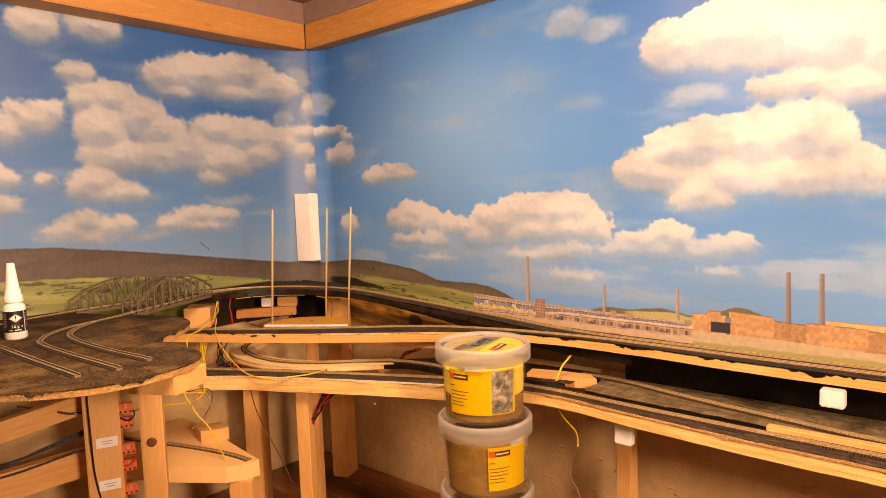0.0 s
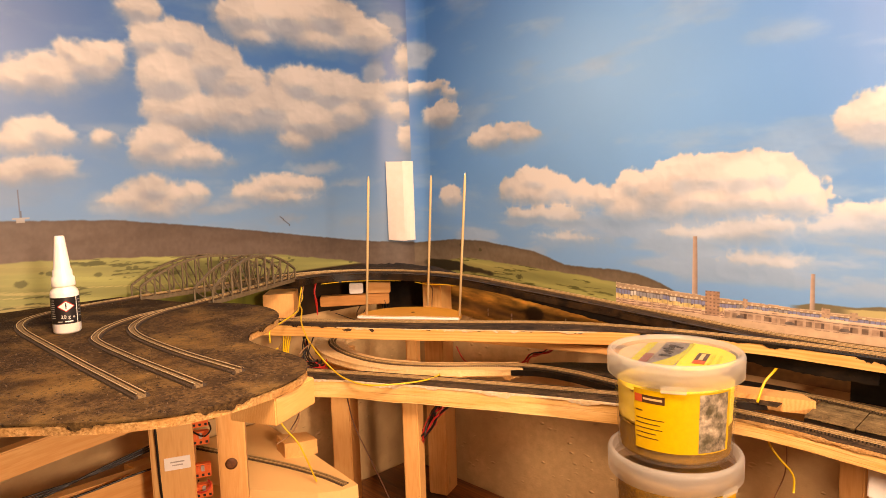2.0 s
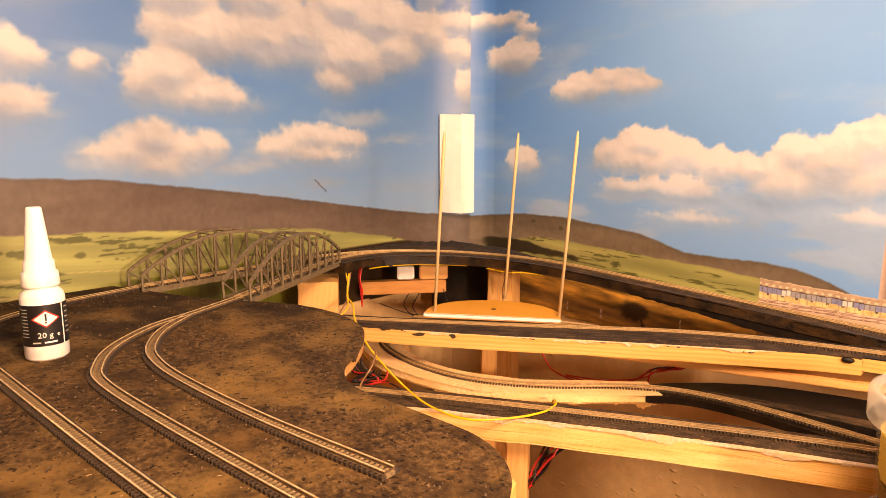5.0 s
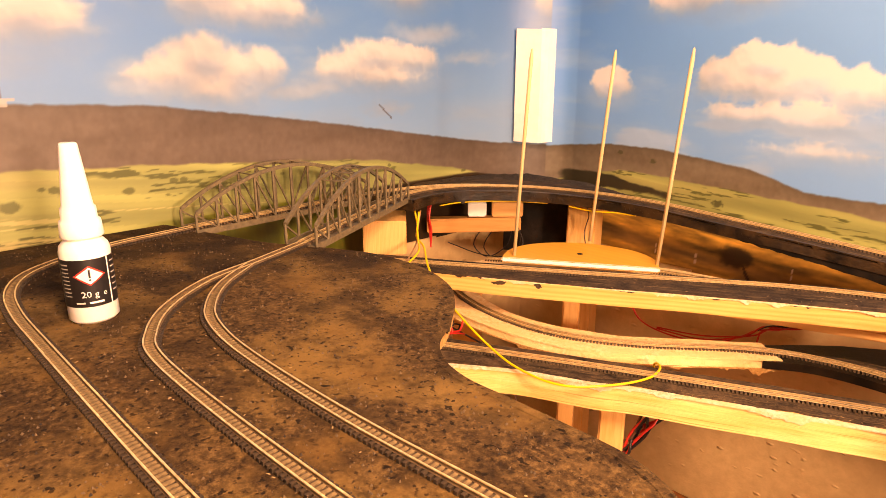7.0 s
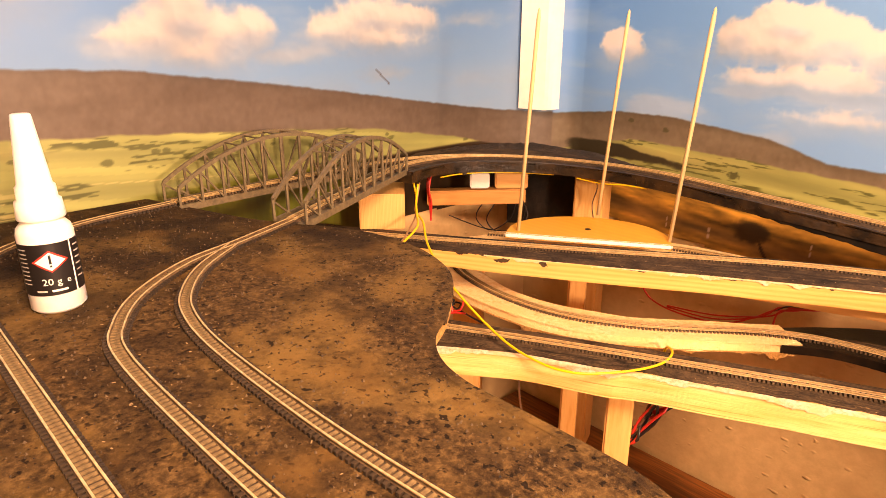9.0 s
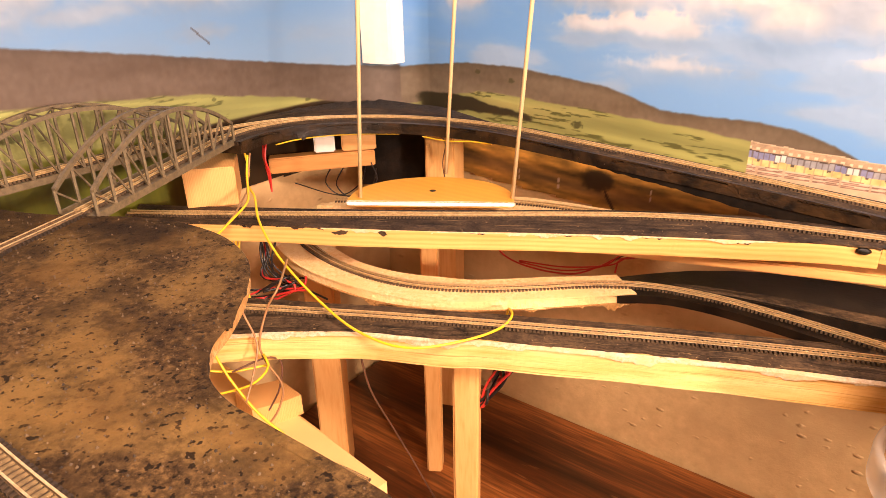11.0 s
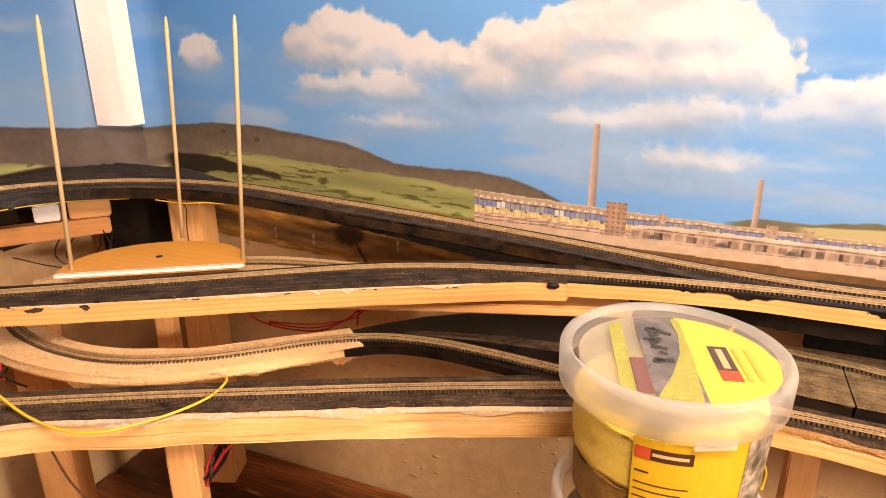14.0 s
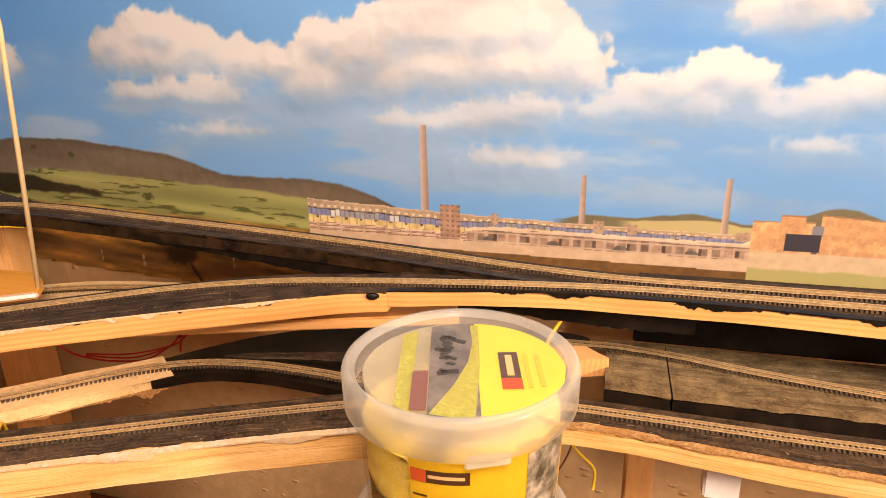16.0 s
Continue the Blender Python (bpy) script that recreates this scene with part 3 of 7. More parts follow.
# thin veils that stay half clear
VEIL_NORTH = [
    (-0.276, 1.295, 0.028, 0.007), (-0.295, 1.251, 0.024, 0.005), (-0.465, 1.723, 0.051, 0.029), (-0.396, 1.698, 0.051, 0.024), (-0.252, 1.570, 0.060, 0.019), (-1.147, 1.665, 0.062, 0.032)]
VEIL_WEST = [
    (0.615, 1.680, 0.039, 0.016), (0.755, 1.706, 0.037, 0.025), (1.106, 1.727, 0.037, 0.031), (0.994, 1.409, 0.064, 0.010), (0.869, 1.345, 0.056, 0.007), (1.067, 1.631, 0.026, 0.034),
    (0.727, 1.450, 0.046, 0.012), (0.559, 1.378, 0.024, 0.010),
    (0.605, 1.388, 0.085, 0.026), (0.835, 1.397, 0.110, 0.024), (0.720, 1.372, 0.120, 0.012), (0.930, 1.440, 0.080, 0.014)]
# skyline of the wooded ridge and of the meadow below it: place along the wall, height
RIDGE_WEST = [(-1.0, 1.36), (0.3, 1.372), (0.44, 1.368), (0.56, 1.362), (0.716, 1.341), (0.94, 1.305), (1.06, 1.287), (1.12, 1.283)]
MEADOW_WEST = [(-1.0, 1.31), (0.43, 1.312), (0.71, 1.293), (0.83, 1.283), (1.0, 1.252), (1.06, 1.236), (1.12, 1.226)]
RIDGE_NORTH = [(-1.17, 1.280), (-1.108, 1.2845), (-1.047, 1.2903), (-0.975, 1.2895), (-0.91, 1.2825), (-0.85, 1.2755), (-0.815, 1.2655), (-0.785, 1.2555), (-0.735, 1.2535), (-0.68, 1.2540), (-0.645, 1.2495), (-0.61, 1.2395), (-0.595, 1.2325), (-0.55, 1.210)]
MEADOW_NORTH = [(-1.17, 1.222), (-1.10, 1.241), (-1.033, 1.2545), (-0.98, 1.2535), (-0.94, 1.2514), (-0.875, 1.2480), (-0.806, 1.2428), (-0.748, 1.2395), (-0.686, 1.2325), (-0.60, 1.214), (-0.45, 1.16)]


def bumps(x, y, seed=0):
    """rounded lumps with sharp valleys, 0..1"""
    n = fbm(x, y, 2, seed)
    return 1 - np.abs(np.clip((n - 0.5) * 3.2, -1, 1))


def heap(u, z, ovals, blend=0.0042):
    """rough distance (metres, positive inside) to a union of ovals that melt into one another"""
    total = np.zeros_like(u)
    for cu, cz, ru, rz in ovals:
        q = np.sqrt(((u - cu) / ru) ** 2 + ((z - cz) / rz) ** 2)
        total += np.exp(np.clip((1 - q) * min(ru, rz), -0.2, 0.2) / blend)
    return blend * np.log(total + 1e-9)


def backdrop_colours(u, z, north):
    """the print's colours (display values) at places u along a wall and heights z"""
    seed = 5 if north else 40
    top = np.array((0.20, 0.43, 0.73))
    low = np.array((0.37, 0.595, 0.855))
    if not north:
        low = np.array((0.46, 0.665, 0.885))
    g = step(1.25, 1.75, z)[..., None]
    col = low * (1 - g) + top * g
    col = col * (0.95 + 0.1 * fbm(u * 5, z * 5, 3, 70)[..., None])
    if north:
        # broad pale glow painted into the upper sky colour
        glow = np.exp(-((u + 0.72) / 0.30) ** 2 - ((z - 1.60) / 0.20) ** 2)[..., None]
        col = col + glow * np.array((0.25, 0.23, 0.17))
    # clouds: crisp billowing tops, soft undersides
    solid = HEAP_MAIN + HEAP_EAST + HEAP_HIGH + PUFFS_NORTH if north else HEAP_WEST + HEAP_WEST_HIGH + PUFFS_WEST
    warp = 0.5 if north else 0.6
    wob_u = u + warp * (0.020 * (fbm(u * 30, z * 30, 4, seed + 1) - 0.5) + 0.012 * (fbm(u * 95, z * 95, 3, seed + 9) - 0.5))
    wob_z = z + warp * (0.018 * (fbm(u * 30 + 9, z * 30, 4, seed + 2) - 0.5) + 0.010 * (fbm(u * 95, z * 95 + 5, 3, seed + 8) - 0.5))
    body, lower, upper = heap(wob_u, wob_z, solid), heap(wob_u, wob_z - 0.008, solid), heap(wob_u, wob_z + 0.008, solid)
    under = np.clip((upper - lower) / 0.016, -1, 1)
    billow = 0.6 * bumps(u * 30, z * 34, seed + 3) + 0.3 * bumps(u * 72, z * 80, seed + 5) + 0.16 * bumps(u * 150, z * 160, seed + 6)
    edge = body + (0.011 if north else 0.009) * (billow - 0.52) * (1 - 0.75 * np.clip(under, 0, 1)) - 0.0010
    soft = np.where(under < 0, 0.0030, 0.0030 + 0.011 * under) + (0.0 if north else 0.0030)
    faint = step(1.365, 1.330, z) * (1.0 if north else 0.4)
    soft = soft + 0.0035 * faint
    mask = step(-1, 1, edge / soft) * (1 - 0.20 * faint - 0.12 * faint * step(-0.46, -0.36, u))
    thin = 0.9 * step(-0.4, 1.0, (heap(wob_u, wob_z, VEIL_NORTH if north else VEIL_WEST) + 0.016 * (fbm(u * 34, z * 60, 5, seed + 7) - 0.55)) / 0.012) * 0.62
    halo = 0.26 * step(-0.024, 0.004, body + 0.022 * (fbm(u * 22, z * 40, 5, seed + 7) - 0.5)) * step(-0.5, 0.7, under)
    wisps = step(0.52, 0.80, fbm(u * 7, z * 24, 6, seed + 6)) * step(1.25, 1.32, z) * 0.28
    mist = 0.42 * step(0.44, 0.66, fbm(u * 9, z * 30, 5, seed + 12)) * faint * step(1.22, 1.26, z)
    wisps = np.maximum(np.maximum(np.maximum(wisps, thin), halo), mist)
    # light falls from above on each billow
    relief = 0.5 * (bumps(u * 30, z * 34, seed + 3) - bumps(u * 30 + 0.08, (z + 0.004) * 34, seed + 3)) + 0.22 * (bumps(u * 72, z * 80, seed + 5) - bumps(u * 72 + 0.12, (z + 0.0022) * 80, seed + 5))
    puff = fbm(u * 13, z * 16, 4, seed + 4)
    deep = step(0.0, 0.030, body)
    lightness = (0.86 if north else 0.80) - 0.26 * np.clip(under, -0.4, 1) * (1 - 0.5 * deep) + 0.34 * relief + (0.85 if north else 0.60) * (puff - 0.5) + 0.06 * deep
    lightness = lightness - (0.14 * step(1.42, 1.50, z) if north else 0.0)
    lightness = np.clip(lightness - 0.08 * step(0.010, -0.004, body), 0.30, 1.0)[..., None]
    white = np.array((0.848, 0.855, 0.858)) * lightness + np.array((0.44, 0.48, 0.54)) * (1 - lightness)
    m = np.clip(np.maximum(mask * (0.78 + 0.22 * step(0.8, -0.2, under)), wisps), 0, 1)[..., None]
    col = col * (1 - m) + white * m
    # hazy strip above the ridge
    haze = np.exp(-((z - 1.27) / 0.09) ** 2)[..., None] * (0.22 if north else 0.36)
    col = col * (1 - haze) + np.array((0.72, 0.80, 0.88)) * haze
    # far hills beyond the works
    if north:
        far = 1.2245 + 0.0055 * np.exp(-((u + 0.385) / 0.025) ** 2) + 0.0105 * np.exp(-((u + 0.305) / 0.042) ** 2) + 0.0215 * np.exp(-((u + 0.178) / 0.042) ** 2) + 0.003 * fbm(u * 60, u * 0, 3, 3)
        m = (step(0, 0.002, far - z) * step(-0.43, -0.41, u))[..., None]
        col = col * (1 - m) + (np.array((0.43, 0.41, 0.31)) + 0.08 * (fbm(u * 90, z * 120, 3, 4)[..., None] - 0.5)) * m
        field_m = (step(0, 0.0015, np.minimum(far - 0.003, 1.2295 + 0.0012 * np.sin(u * 60)) - z) * step(-0.37, -0.35, u))[..., None]
        col = col * (1 - field_m) + np.array((0.72, 0.68, 0.47)) * field_m
    # wooded ridge
    ridge_p, meadow_p = (RIDGE_NORTH, MEADOW_NORTH) if north else (RIDGE_WEST, MEADOW_WEST)
    ridge = np.interp(u, *zip(*ridge_p)) + 0.0020 * (fbm(u * 120, u * 0 + 3, 3, 11) - 0.5)
    m = step(-0.0016, 0.0016, ridge - z)[..., None]
    woods = np.array((0.42, 0.365, 0.315)) + 0.05 * (fbm(u * 160, z * 160, 2, 12)[..., None] - 0.5) + 0.07 * (fbm(u * 20, z * 40, 3, 13)[..., None] - 0.5)
    woods = woods * (np.array((1.00, 1.02, 0.96)) if north else np.array((0.97, 0.95, 0.93)))
    woods = woods + 0.05 * step(0.0, 0.05, ridge - z)[..., None] + 0.05 * (fbm(u * 220, z * 130, 3, 27)[..., None] - 0.5) + 0.08 * (fbm(u * 9, z * 60, 3, 28)[..., None] - 0.5)
    woods = woods * (1 - 0.20 * np.exp(-np.clip(ridge - z, 0, 1) / 0.004))[..., None]
    col = col * (1 - m) + woods * m
    # meadow with hedges and strips
    mead = np.interp(u, *zip(*meadow_p)) + 0.004 * (fbm(u * 45, u * 0 + 8, 3, 14) - 0.5)
    m = step(-0.001, 0.002, mead - z)[..., None]
    depth = np.clip((mead - z) / 0.08, 0, 1)
    strips = fbm(u * 6, (z + 0.10 * u) * 75, 4, 15)
    green = np.array((0.57, 0.58, 0.34)) * (0.80 + 0.40 * strips[..., None])
    straw = np.array((0.72, 0.66, 0.42))
    k = (step(0.52, 0.70, fbm(u * 5, (z + 0.1 * u) * 50 + 40, 3, 16)) * (0.25 + 0.6 * depth))[..., None]
    green = green * (1 - k) + straw * k
    bands = value_noise(u * 1.6 + 3, np.floor((z + 0.10 * u + 0.0015 * fbm(u * 14, z * 0, 3, 22)) * 130) * 3.7, 23)[..., None]
    green = green * (0.90 + 0.22 * bands)
    line = fbm(u * 9, (z + 0.09 * u) * 420, 2, 24)
    pale = (step(0.70, 0.80, line) * step(0.35, 0.6, depth))[..., None] * 0.55
    green = green * (1 - pale) + np.array((0.80, 0.75, 0.50)) * pale
    hedge = (step(0.60, 0.66, fbm(u * 34, (z + 0.04 * u) * 330, 3, 17)) * step(0.52, 0.58, fbm(u * 12, z * 55, 3, 18)))[..., None] * 0.85
    green = green * (1 - hedge) + np.array((0.30, 0.31, 0.15)) * hedge
    if not north:
        # still water below the meadow, with upright reflections
        pond = (step(1.247, 1.243, z) * step(0.52, 0.60, u))[..., None]
        water = np.array((0.36, 0.38, 0.10)) * (0.55 + 0.9 * fbm(u * 70, z * 9, 4, 25)[..., None])
        shore = step(0.76, 0.86, u)[..., None]
        water = water * (1 - shore) + np.array((0.17, 0.12, 0.055)) * (0.7 + 0.6 * fbm(u * 50, z * 30, 4, 26)[..., None]) * shore
        pond = np.maximum(pond, (step(1.238, 1.230, z) * step(0.80, 0.90, u))[..., None])
        green = green * (1 - pond) + water * pond
    if not north:
        green = green * 1.13
    col = col * (1 - m) + green * m
    if not north:
        for tu, tz, tr in ((0.430, 1.279, 0.0085), (0.466, 1.290, 0.005), (0.476, 1.288, 0.007), (0.456, 1.2915, 0.003), (0.530, 1.281, 0.0055), (0.627, 1.276, 0.0055), (0.575, 1.286, 0.0045), (0.585, 1.286, 0.004), (0.70, 1.279, 0.003), (0.86, 1.272, 0.003), (1.0, 1.25, 0.004)):
            t = step(1.25, 0.8, np.hypot((u - tu) / tr, (z - tz) / (0.6 * tr)) + 0.5 * (fbm(u * 300, z * 300, 3, 19) - 0.5))[..., None] * 0.7
            col = col * (1 - t) + np.array((0.34, 0.35, 0.18)) * t
        # thin radio mast and a few scratches of the sheet
        # tower with a round gallery and a mast
        t = ((np.abs(u - 0.437) < 0.0050) & (z > 1.366) & (z < 1.3715) | (np.abs(u - 0.437) < 0.0105) & (np.abs(z - 1.3720) < 0.0014))[..., None] * 0.85
        col = col * (1 - t) + np.array((0.74, 0.73, 0.70)) * t
        t = ((np.abs(u - 0.437) < np.where(z < 1.383, 0.0018, 0.0008)) & (z > 1.373) & (z < 1.413))[..., None] * 0.75
        col = col * (1 - t) + np.array((0.35, 0.36, 0.40)) * t
        t = (np.abs(z - 1.345 + 0.9 * (u - 0.853)) < 0.0014)[..., None] * ((u > 0.845) & (u < 0.866))[..., None] * 0.7
        col = col * (1 - t) + np.array((0.25, 0.22, 0.20)) * t
    else:
        # trees at the foot of the ridge, next to the fold
        dark = np.exp(-((u + 1.095) / 0.055) ** 2 - ((z - 1.232) / 0.013) ** 2) + 0.95 * np.exp(-((u + 1.02) / 0.10) ** 2 - ((z - 1.234 + 0.10 * (u + 1.02)) / 0.0085) ** 2)
        t = step(0.45, 0.75, dark + 0.6 * (fbm(u * 70, z * 90, 4, 20) - 0.5))[..., None]
        col = col * (1 - t) + np.array((0.20, 0.18, 0.12)) * t
        for tu, tz, tr in ((-0.885, 1.226, 0.007), (-1.032, 1.280, 0.004), (-0.98, 1.272, 0.004)):
            t = step(1.2, 0.7, np.hypot((u - tu) / tr, (z - tz) / (0.7 * tr)) + 1.1 * (fbm(u * 260, z * 260, 3, 21) - 0.5))[..., None] * 0.8
            col = col * (1 - t) + np.array((0.25, 0.25, 0.14)) * t
        # stubble slope at the foot of the sheet, with a path, a bush and marker posts
        edge = np.interp(u, (-1.2, -1.0, -0.85, -0.70, -0.5), (1.215, 1.214, 1.206, 1.200, 1.19)) + 0.004 * (fbm(u * 40, u * 0, 3, 51) - 0.5)
        t = step(-0.002, 0.003, edge - z)[..., None]
        slope = np.array((0.64, 0.48, 0.20)) * (0.20 + 1.6 * fbm(u * 24, (z + 0.1 * u) * 150, 5, 52)[..., None])
        path = (np.exp(-((z - 1.150 + 0.08 * (u + 0.9)) / 0.011) ** 2))[..., None] * 0.6
        slope = slope * (1 - path) + np.array((0.47, 0.38, 0.27)) * path
        col = col * (1 - t) + slope * t
        t = step(1.15, 0.75, np.hypot((u + 0.853) / 0.023, (z - 1.161) / 0.014) + 0.5 * (fbm(u * 120, z * 120, 3, 53) - 0.5))[..., None] * 0.85
        t = np.maximum(t, ((np.abs(u + 0.845 - 0.55 * (1.155 - z)) < 0.0022) & (z > 1.120) & (z < 1.155))[..., None] * 0.8)
        col = col * (1 - t) + np.array((0.12, 0.09, 0.06)) * t
        for pu, pz in ((-0.964, 1.150), (-0.784, 1.152), (-0.905, 1.147)):
            t = ((np.abs(u - pu) < 0.0014) & (np.abs(z - pz) < 0.007) & (np.abs(z - pz - 0.001) > 0.0012))[..., None]
            col = np.where(t, np.array((0.80, 0.72, 0.60)), col)
        col = factory(u, z, col)
    # west sheet darkened as a whole, offsetting the lamps' light on it
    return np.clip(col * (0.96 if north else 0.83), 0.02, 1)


def factory(u, z, col):
    """the works printed along the foot of the north wall"""
    def paint(mask, colour):
        return np.where(mask[..., None], colour, col)

    grime = (fbm(u * 170, z * 200, 3, 31) - 0.5)[..., None]
    fine = (value_noise(u * 900, z * 900, 32) - 0.5)[..., None]
    # chimneys: place, foot, top, half width
    for cu, z0, z1, w in ((-0.555, 1.215, 1.313, 0.0036), (-0.399, 1.215, 1.269, 0.0026), (-0.272, 1.212, 1.270, 0.0027), (-0.113, 1.215, 1.304, 0.0034), (-0.071, 1.215, 1.304, 0.0034)):
        half = w * (1.18 - 0.36 * (z - z0) / (z1 - z0))
        t = (step(half + 0.0007, half - 0.0005, np.abs(u - cu)) * (z > z0) * step(z1, z1 - 0.0012, z))[..., None]
        shade = 1.0 - 0.16 * np.clip((u - cu) / w, -1, 1)[..., None] + 0.10 * grime
        col = col * (1 - t) + np.array((0.66, 0.58, 0.52) if cu < -0.2 else (0.54, 0.49, 0.47)) * shade * t
    before = col
    # long hall: cornice with pale blocks, window band, cream wall, pipe bridge, yard
    roof = np.interp(u, (-0.685, -0.60, -0.54, -0.45, -0.35, -0.25), (1.2335, 1.2290, 1.2255, 1.2220, 1.2195, 1.2175)) + 0.0006 * (value_noise(u * 160, u * 0, 36) > 0.7)
    foot = np.interp(u, (-0.685, -0.50, -0.24), (1.1905, 1.1870, 1.1840))
    scale = np.interp(u, (-0.685, -0.52, -0.47, -0.25), (1.0, 0.80, 0.52, 0.42))
    d = roof - z
    e = d / scale
    inside = (u > -0.685) & (u < -0.247)
    hall = inside & (d > 0)
    col = paint(hall, np.array((0.74, 0.64, 0.55)) * (0.98 + 0.24 * grime + 0.12 * fine))
    col = paint(hall & (e < 0.0012), np.array((0.84, 0.75, 0.66)) + 0.1 * grime)
    col = paint(hall & (np.mod(u, 0.0078) < 0.0034) & (e > 0.0052) & (e < 0.0080), np.array((0.90, 0.84, 0.76)))
    col = paint(hall & (e > 0.0090) & (e < 0.0103), np.array((0.34, 0.28, 0.26)))
    cell = value_noise(np.floor(u / 0.0110) * 7.3, np.floor(u / 0.0110) * 1.7, 33)
    glass = hall & (e > 0.0103) & (e < 0.0176)
    col = paint(glass, np.array((0.62, 0.62, 0.68)) + 0.25 * grime)
    col = paint(glass & (cell > 0.50), np.array((0.53, 0.55, 0.74)) + 0.25 * grime)
    col = paint(glass & (cell < 0.30), np.array((0.88, 0.88, 0.90)) + 0.1 * grime)
    col = paint(glass & (np.mod(u, 0.0055) < 0.0010), np.array((0.46, 0.43, 0.46)))
    wall = hall & (e > 0.0176) & (e < 0.0248)
    col = paint(wall, np.array((0.90, 0.80, 0.56)) + 0.3 * grime)
    col = paint(wall & (np.mod(u, 0.0165) < 0.0034) & (e < 0.0200), np.array((0.40, 0.34, 0.30)))
    col = paint(wall & (np.mod(u, 0.0083) < 0.0012), np.array((0.74, 0.66, 0.52)))
    pipes = inside & (e > 0.0248) & (z > foot + 0.0060)
    run = np.mod(e, 0.0042)
    col = paint(pipes, np.array((0.56, 0.43, 0.38)) * (0.97 + 0.3 * grime))
    col = paint(pipes & (run < 0.0018), np.array((0.88, 0.77, 0.70)) + 0.2 * grime)
    col = paint(pipes & (run > 0.0026) & (run < 0.0034), np.array((0.76, 0.64, 0.58)) + 0.2 * grime)
    col = paint(pipes & (np.mod(u, 0.026) < 0.0024), np.array((0.80, 0.68, 0.60)) + 0.2 * grime)
    right = inside & (u > -0.512) & (e > 0.0215) & (z > foot + 0.0085)
    h = z - foot
    bay = value_noise(np.floor(u / 0.0105) * 5.7, np.floor(h / 0.0110) * 9.1, 35)[..., None]
    col = paint(right, np.array((0.62, 0.52, 0.46)) * (0.80 + 0.38 * bay + 0.5 * grime))
    col = paint(right & (np.mod(u, 0.0105) < 0.0034), np.array((0.78, 0.67, 0.60)) + 0.2 * grime)
    arch = right & (np.hypot(np.mod(u, 0.0640) - 0.0225, (h - 0.0120) * 1.5) < 0.0062) & (h > 0.0112)
    col = paint(arch, np.array((0.44, 0.40, 0.40)) + 0.2 * grime)
    dark = right & (np.mod(u + 0.004, 0.0320) < 0.0032) & (h > 0.0105) & (h < 0.0190)
    col = paint(dark, np.array((0.38, 0.31, 0.28)) + 0.2 * grime)
    for level, thick, tone in ((0.0108, 0.0008, 0.86), (0.0196, 0.0009, 0.84), (0.0216, 0.0005, 0.52), (0.0232, 0.0010, 0.95), (0.0258, 0.0006, 0.60)):
        col = paint(right & (np.abs(h - level) < thick), np.array((0.92, 0.80, 0.72)) * tone + 0.2 * grime)
    col = paint(inside & (u > -0.512) & (e > 0.0185) & (e < 0.0225), np.array((0.90, 0.80, 0.73)) + 0.15 * grime)
    # stair towers standing above the roof
    for tu, w, h in ((-0.529, 0.0100, 0.0085), (-0.483, 0.0035, 0.0035), (-0.383, 0.0052, 0.0040), (-0.352, 0.0048, 0.0030), (-0.256, 0.0062, 0.0025)):
        tower = (np.abs(u - tu) < w) & (d > -h) & (z > foot + (0.012 if h > 0.008 else 0.0275))
        col = paint(tower, np.array((0.72, 0.58, 0.50) if h > 0.008 else (0.74, 0.63, 0.55)) * (0.98 + 0.3 * grime))
        col = paint(tower & (np.mod(d, 0.0052) > 0.0018) & (np.mod(d, 0.0052) < 0.0040) & (np.mod(u - tu, 0.0058) > 0.0014) & (np.mod(u - tu, 0.0058) < 0.0042), np.array((0.52, 0.43, 0.38) if h > 0.008 else (0.62, 0.53, 0.47)))
    yard = inside & (z < foot + 0.0095)
    col = paint(yard, np.array((0.86, 0.75, 0.65)) * (0.97 + 0.14 * grime))
    low = inside & (z < foot - 0.001)
    col = paint(low, np.array((0.46, 0.34, 0.20)) * (1 + 0.4 * grime))
    # brick warehouses to the right, one behind the other
    brick = np.array((0.84, 0.65, 0.48))
    for u0, u1, z0, z1, top0, top1, tone in ((-0.066, 0.02, 1.20, 1.20, 1.2385, 1.2370, 1.22), (-0.134, -0.085, 1.205, 1.20, 1.2320, 1.2290, 0.88), (-0.249, -0.198, 1.203, 1.203, 1.2325, 1.2335, 1.06),
                                              (-0.226, -0.206, 1.203, 1.203, 1.2385, 1.2385, 1.0), (-0.194, -0.132, 1.206, 1.204, 1.2405, 1.2365, 1.0), (-0.089, -0.016, 1.201, 1.199, 1.2325, 1.2310, 1.0), (-0.016, 0.40, 1.199, 1.19, 1.2290, 1.2150, 0.9)):
        top = top0 + (top1 - top0) * (u - u0) / (u1 - u0)
        house = (u >= u0) & (u < u1) & (z < top) & (z > 1.187)
        e = top - z
        col = paint(house, brick * tone * (0.98 + 0.34 * grime + 0.12 * fine))
        col = paint(house & (e < 0.0014), brick * tone * 0.74)
        col = paint(house & (np.mod(u - u0, 0.0090) > 0.0030) & (np.mod(u - u0, 0.0090) < 0.0066) & (np.mod(e, 0.0125) > 0.0050) & (np.mod(e, 0.0125) < 0.0100), brick * tone * 0.92)
    col = paint((u > -0.221) & (u < -0.192) & (z < 1.2215) & (z > 1.2055), np.array((0.24, 0.23, 0.28)))
    col = paint((u > -0.200) & (u < -0.191) & (z < 1.2300) & (z > 1.2215), np.array((0.52, 0.52, 0.60)))
